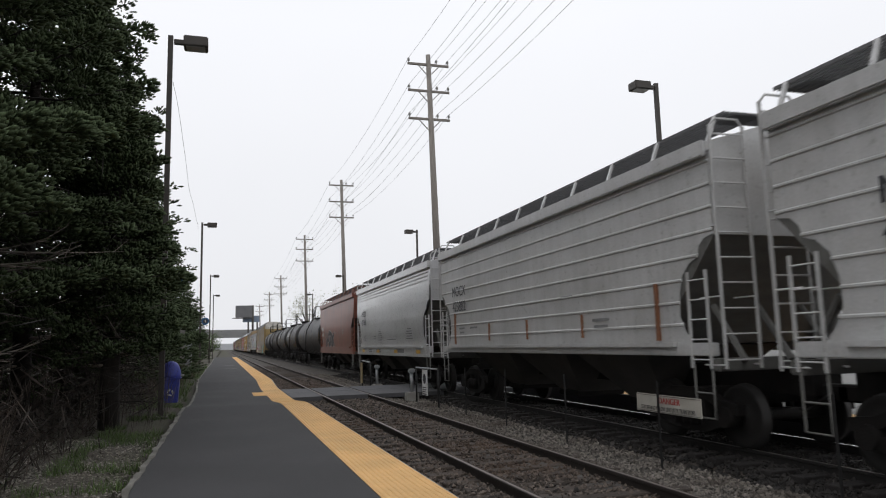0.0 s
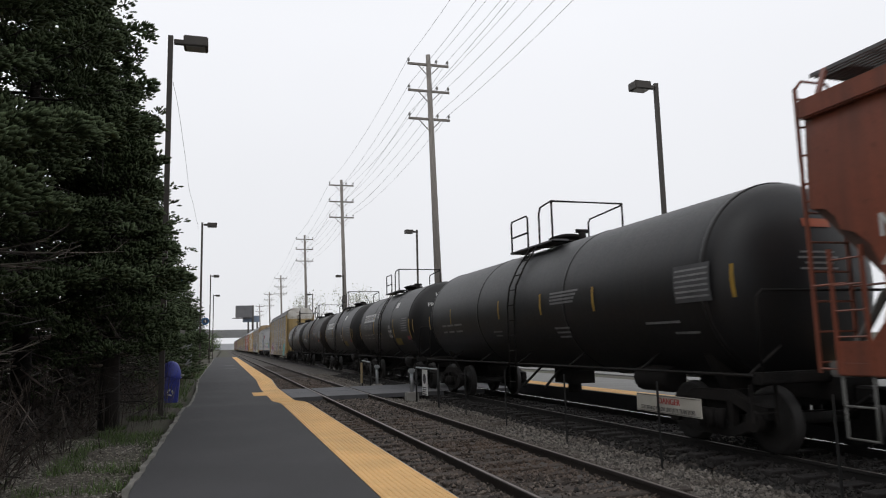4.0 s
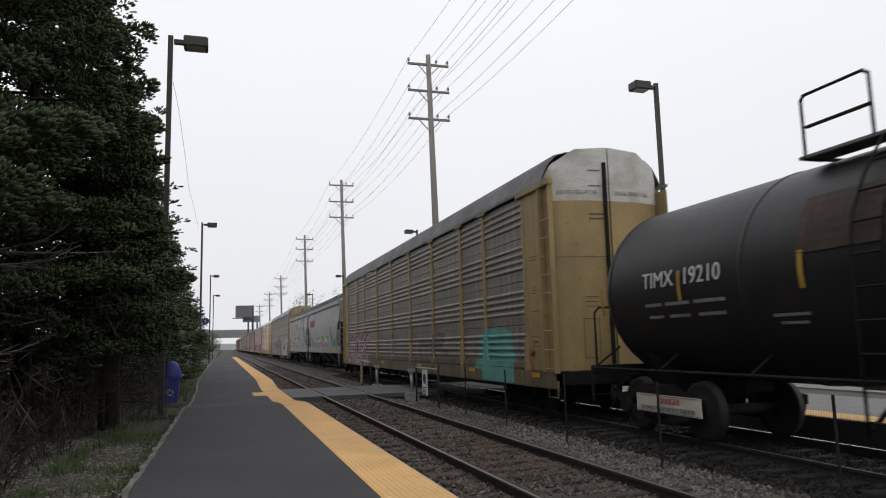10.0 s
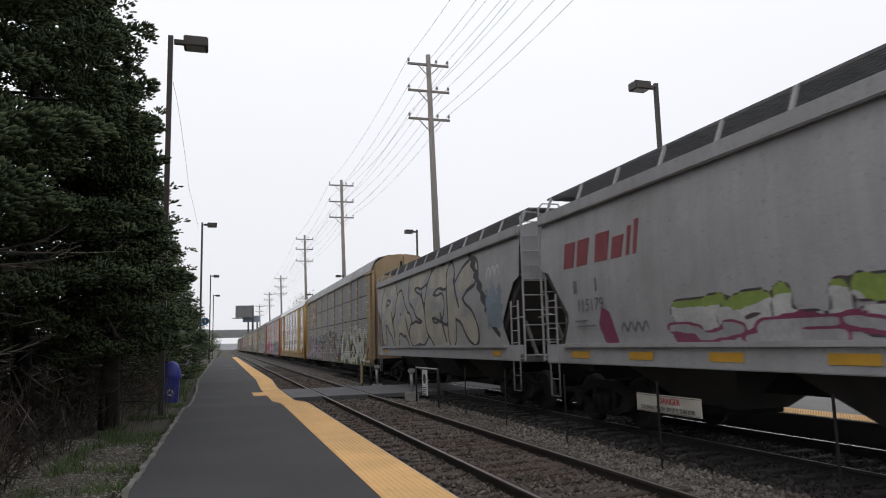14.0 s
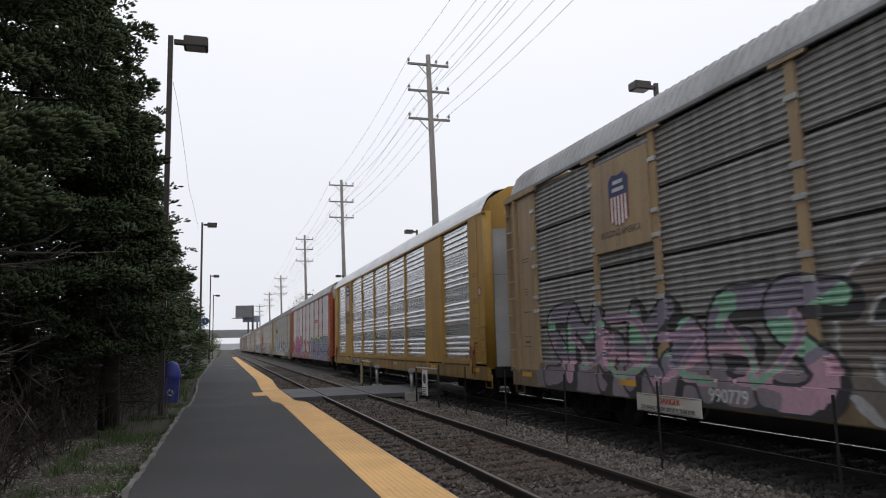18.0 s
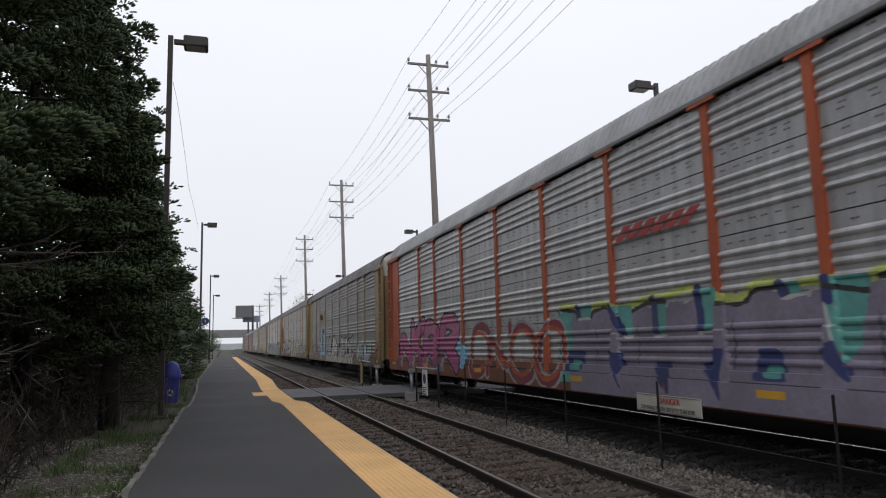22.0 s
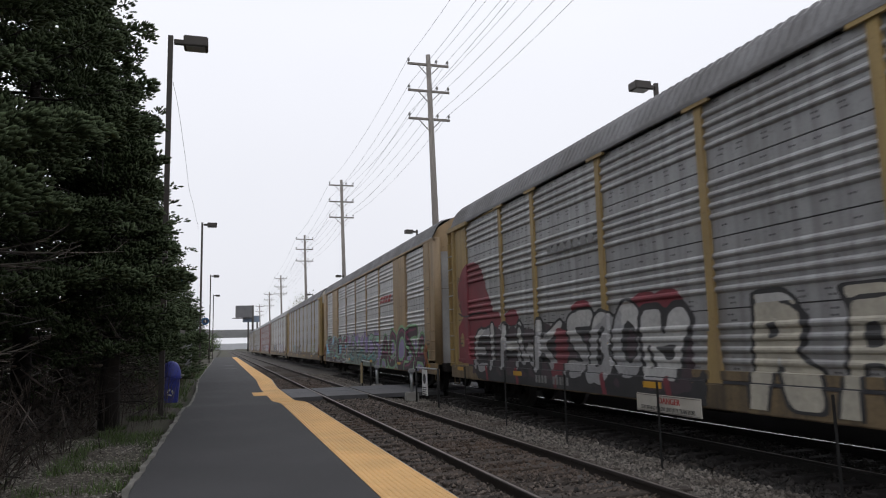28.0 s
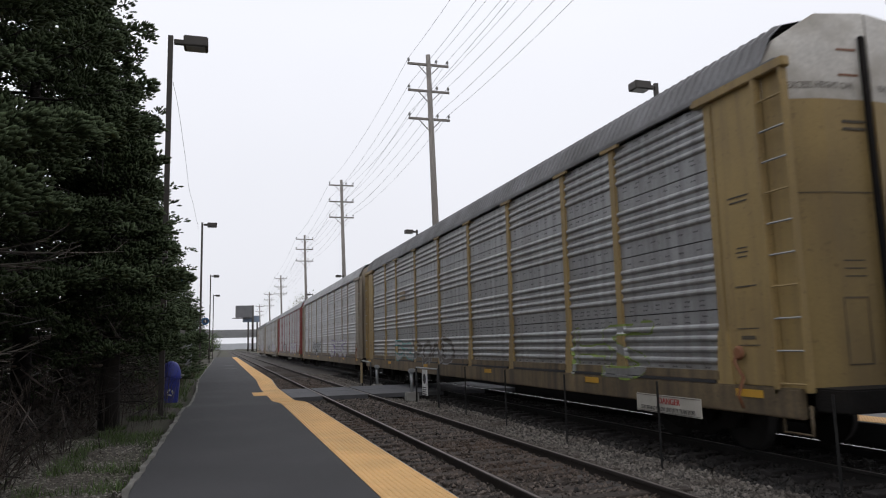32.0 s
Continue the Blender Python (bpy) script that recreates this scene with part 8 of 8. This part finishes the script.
def deco_rawo(car, ys, L, sf):
    blot(car, lobe(11.75, 3.05, 1.1, 0.85), "g_red", sf)
    blot(car, [(12.85, 1.1), (12.85, 2.1), (12.3, 2.42), (11.6, 2.6), (10.9, 3.3), (10.3, 2.75), (9.75, 1.9), (9.5, 1.0), (10.3, 1.0), (10.8, 1.6), (11.4, 1.0)], "g_red", sf)
    blot(car, [(12.6, 1.5), (12.72, 1.75), (12.55, 1.95), (12.36, 1.8), (12.4, 1.5)], "y_tan", sf)
    spray_line(car, "g_soot", [(12.86, 2.5), (12.3, 2.36), (11.5, 2.45), (10.6, 2.4)], 0.024, sf)
    spray_line(car, "g_soot", [(12.8, 3.6), (12.86, 3.0), (12.5, 2.5)], 0.02, sf)
    haze(car, 1.6, 11.0, 0.66, 1.2, "g_black", sf, 31, 0.2)
    for y in (10.0, 8.9, 5.4, 3.2, 2.6):
        blot(car, lobe(y, 2.22, 0.42, 0.2), "g_red", sf)
    haze(car, 1.95, 11.6, 0.9, 2.0, "g_soot", sf, 37, 0.06)
    piece(car, "EIHWK", 6.5, 11.6, 0.9, 2.1, ("g_silver", "g_silver", "g_white"), "g_black", sf, 0.13, seed=31, edge=0.06, drop="g_black")
    blot(car, [(6.55, 0.95), (6.55, 1.9), (6.05, 1.85), (5.95, 0.95)], "g_red", sf)
    piece(car, "SBO", 3.4, 6.0, 0.9, 2.25, ("g_silver", "g_silver", "g_white"), "g_black", sf, 0.19, seed=33, edge=0.06, drop="g_black")
    figure(car, [(3.3, 0.98), (3.43, 1.95), (3.3, 2.16), (2.84, 2.18), (2.66, 2.02), (2.45, 2.16), (2.15, 2.15), (1.95, 1.9), (2.2, 1.5), (2.32, 1.0)], "g_white", "g_black", sf, 0.055, (((3.15, 1.5), (3.0, 1.2)),), ([(2.8, 2.1), (2.6, 2.05), (2.66, 1.72), (2.76, 1.7)], [(2.95, 1.5), (2.4, 1.55), (2.5, 1.3), (2.66, 1.3)]))
    for k in range(14):
        y = 11.2 - 0.66 * k
        spray_line(car, ("g_black", "g_red", "g_black")[k % 3], [(y, 1.0), (y - 0.1, 0.7)], 0.07, sf)
    figure(car, [(0.8, 0.7), (0.7, 2.05), (0.73, 2.2), (0.18, 2.22), (-0.07, 2.08), (-0.14, 1.6), (0.0, 1.42), (-0.42, 1.2), (-0.5, 0.72), (0.1, 0.72), (0.3, 1.3), (0.45, 0.7)], "g_cream", "g_black", sf, 0.03, (((0.65, 2.08), (0.2, 2.1), (-0.05, 1.95)), ((0.3, 1.36), (0.2, 1.0))), ([(-0.02, 2.08), (-0.25, 1.85), (-0.2, 1.55), (-0.02, 1.42), (-0.1, 1.7)], [(0.46, 1.8), (0.3, 1.82), (0.26, 1.62), (0.44, 1.6)]))
    blot(car, [(0.66, 2.19), (0.18, 2.19), (0.0, 2.08), (0.64, 2.08)], "g_white", sf)
    figure(car, [(-0.62, 0.7), (-0.82, 1.9), (-0.67, 2.2), (-1.4, 2.2), (-1.5, 1.9), (-1.75, 0.7), (-1.3, 0.7), (-1.22, 1.3), (-0.95, 1.3), (-0.95, 0.7)], "g_cream", "g_black", sf, 0.03, (((-0.8, 2.02), (-1.35, 2.06)), ((-1.45, 2.0), (-1.6, 1.4), (-1.68, 0.9))), ([(-1.0, 1.75), (-1.2, 1.78), (-1.22, 1.5), (-1.0, 1.48)],))
    figure(car, [(-2.0, 2.2), (-2.3, 2.2), (-2.4, 1.2), (-2.62, 1.7), (-2.85, 1.2), (-2.95, 2.2), (-3.3, 2.18), (-3.1, 0.72), (-2.75, 0.72), (-2.62, 1.1), (-2.45, 0.72), (-2.1, 0.72)], "g_cream", "g_black", sf, 0.035, (((-3.35, 2.1), (-3.18, 1.2)),))
    figure(car, lobe(-4.3, 1.45, 0.75, 0.74) + [(-3.55, 1.45)], "g_cream", "g_black", sf, 0.04, (((-4.9, 1.9), (-5.05, 1.45), (-4.85, 1.0)),), (lobe(-4.3, 1.45, 0.3, 0.34),))
    piece(car, "suvc", -8.4, -5.5, 0.95, 2.1, "g_taupe", "g_silver", sf, 0.12, seed=35)
    piece(car, "donz", -12.3, -8.6, 0.95, 1.8, "g_silver", "g_black", sf, 0.14, seed=36)
    sill_bars(car, 7.4, 9)
    put_bars("faded_stencil", [((ys[6][0] + ys[6][1]) / 2 + 0.6 - 0.3 * i, 3.55, 0.2, 0.18) for i in range(7)], -1.53, M["dimstencil"], car, "faded stencilled line")


def deco_teal(car, ys, L, sf):
    haze(car, -12.3, -4.2, 0.9, 1.9, "g_violet", sf, 41, 0.3, 0.3)
    piece(car, "ACOSA", -12.2, -4.9, 0.66, 2.25, "g_soot", "g_green", sf, 0.24, high="g_plum", seed=41, edge=0.09)
    spray_line(car, "g_silver", [(-6.9, 0.9), (-7.5, 1.4), (-7.9, 1.2), (-7.2, 1.05)], 0.04, sf)
    haze(car, -4.4, 4.2, 0.9, 2.25, "g_violet", sf, 42, 0.25, 0.35)
    haze(car, -4.2, 4.2, 0.66, 1.35, "g_sage", sf, 47, 0.25)
    piece(car, "WENHUCS", -4.2, 4.1, 0.9, 2.1, ("g_teal", "g_sage", "g_sage", "g_mint"), "g_soot", sf, 0.16, high="g_silver", seed=43, edge=0.045)
    for k in range(10):
        spray_line(car, "g_soot", [(3.8 - 0.8 * k, 1.02), (3.6 - 0.8 * k, 0.85), (3.35 - 0.8 * k, 0.68)], 0.03, sf)
    haze(car, 4.2, 12.2, 0.95, 2.1, "g_blue", sf, 44, 0.3, 0.3)
    haze(car, 4.4, 12.0, 0.66, 0.98, "g_soot", sf, 46, 0.15)
    piece(car, "SARCE", 4.4, 11.95, 0.72, 2.2, ("g_soot", "g_soot", "g_plum", "g_soot"), "g_silver", sf, 0.22, high="g_mint", seed=45, edge=0.06, drop="g_soot")
    piece(car, "zvzdv", 4.7, 11.6, 0.85, 1.8, ("g_mint", "g_sage"), "g_soot", sf, 0.05, seed=49)
    sill_text(car, 4.2, "CTTX 693084", "stencil", 0.33)
    a, b = ys[2]
    part("red_lettering", slant(b - 0.3, a + 0.5, 3.42, 3.7, 4), M["signred"], car, "slanted faded red lettering strokes")


def deco_few(car, ys, L, sf):
    piece(car, "HS", -10.2, -7.6, 1.0, 1.9, "pan_grey", "g_olive", sf, 0.1, seed=51, edge=0.03)
    piece(car, "vond", 0.0, 5.0, 1.0, 1.8, "g_taupe", "g_silver", sf, 0.1, seed=52)
    piece(car, "dz", 5.0, 7.5, 1.0, 1.7, "g_silver", "g_teal", sf, 0.1, seed=53)
    put_bars("number_board", [(6.2, 3.6, 0.9, 0.12), (6.2, 3.4, 0.9, 0.12)], -1.53, M["y_dull"], car, "faded yellow stencil lines")


def deco_back(car, ys, L, sf):
    piece(car, "nosc", 2.0, 7.0, 1.0, 1.9, "g_silver", "g_black", sf, 0.14, seed=61)
    piece(car, "dvgz", -9.0, -3.0, 1.0, 1.9, "g_white", "g_violet", sf, 0.14, seed=62)


# ---- the cars in their order; numbers are the couplings' places along the track at the start ----
hopper(-7.2, 7.7, "hop_grey", "light grey ribbed covered hopper car with a dark walkway", 8, "step", deco_ribbed, top=4.3)
hopper(7.7, 22.0, "hop_grey", "light grey covered hopper car with raised side ribs", 8, "step", deco_ribbed, top=4.3)
hopper(22.0, 36.5, "hop_smooth", "grey streaked covered hopper car with smooth curved sides", 0, "step", deco_smooth, curved=True)
hopper(36.5, 50.9, "hop_red", "rust-red covered hopper car with black and silver graffiti", 0, "step", deco_red, curved=True)
tank_car(50.9, 68.0, "tank", "long black tank car with yellow marks", deco_plain("", "", False))
tank_car(68.0, 80.8, "tank", "black molten sulphur tank car with white lettering", deco_sulphur("60500"))
tank_car(80.8, 93.6, "tank", "black tank car with white lettering and grey panels", deco_sulphur("60506"))
tank_car(93.6, 108.3, "tankbrown", "brown-black weathered tank car", deco_plain("TIMX", "19186", True, (3.95, 2.13)))
tank_car(108.3, 122.3, "tank", "black tank car with a brown spill stain", deco_plain("TIMX", "19210"))
J = [184.92, 213.72, 241.98, 270.6, 299.3, 327.95, 356.5] + [385.1 + 28.6 * k for k in range(5)]
autorack(122.3, 151.0, "yellow autorack with brown-stained panels and turquoise graffiti", "y_tan", "y_tan", "pan_brown", "darkroof", doortop="doorwhite", deco=deco_turq)
hopper(151.0, 167.85, "hop_cp", "pale grey covered hopper car with a teal graffiti figure", 0, "slope", deco_cp, top=4.2, hw=1.57, curved=True)
hopper(167.85, J[0], "hop_cp", "pale grey covered hopper car covered in large cream graffiti", 0, "slope", deco_raser, top=4.2, hw=1.57, curved=True)
autorack(J[0], J[1], "tan autorack with grey panels and black and white graffiti", "tan", "tan", "pan_dark", "roof", fine=True, boards=((7, "tan", 3.2, 4.85),), deco=deco_memo)
autorack(J[1], J[2], "bright yellow autorack with shiny galvanised panels", "y_bright", "y_bright", "pan_shiny", "bright_roof", door="roof", sill="y_sill", plain=True, deco=deco_up)
autorack(J[2], J[3], "orange autorack with purple and pink graffiti along its base", "orange", "orange", "pan_light", "roof", sill="orangesill", doortop="doorwhite", deco=deco_orange, bays=(3.18, 1.93, 2.8))
autorack(J[3], J[4], "dull ochre autorack with white and blue graffiti", "y_dull", "y_dull", "pan_dark", "darkroof", doortop="doorwhite", boards=((6, "y_dull", 3.28, 4.05),), deco=deco_cn)
autorack(J[4], J[5], "ochre autorack with a dark red shape and cream graffiti", "y_tan", "y_tan", "pan_grey", "darkroof", deco=deco_rawo)
autorack(J[5], J[6], "faded tan autorack with green and teal graffiti", "tan", "tan", "pan_light", "darkroof", door="roof", sill="tansill", plain=True, deco=deco_teal)
autorack(J[6], J[7], "yellow autorack with a white door top and little graffiti", "y_tan", "y_tan", "pan_grey", "darkroof", doortop="doorwhite", deco=deco_few)
autorack(J[7], J[8], "tan autorack with grey panels", "dusty", "dusty", "pan_light", "roof", deco=deco_back)
autorack(J[8], J[9], "dark red autorack with grey panels", "redend", "redend", "pan_grey", "roof", deco=deco_back)
autorack(J[9], J[10], "dull autorack with grey panels", "dusty", "dusty", "pan_grey", "roof", deco=deco_back)
autorack(J[10], J[11], "tan autorack with grey panels at the train's end", "dusty", "dusty", "pan_grey", "darkroof", deco=deco_back)

SPEED = 10.95


def motions():
    """The whole train rolls towards the camera at a steady speed, its wheels turning."""
    for car, mid in CARS:
        walk(car, [(t, pose(T2, mid - SPEED * t, 0)) for t in range(0, 33, 4)])
    per_frame = math.degrees(SPEED / 0.46) / FPS
    for sy in (-1, 1):
        same = [w for w, s in WHEELS if s == sy]
        walk(same[0], [(k / FPS, pose(0, sy * 0.89, 0.46, -per_frame * k)) for k in range(0, 32 * FPS + 1)])
        keys = same[0].animation_data
        for w in same[1:]:
            w.rotation_mode = "QUATERNION"
            data = w.animation_data_create()
            data.action = keys.action
            data.action_slot = keys.action_slot


motions()
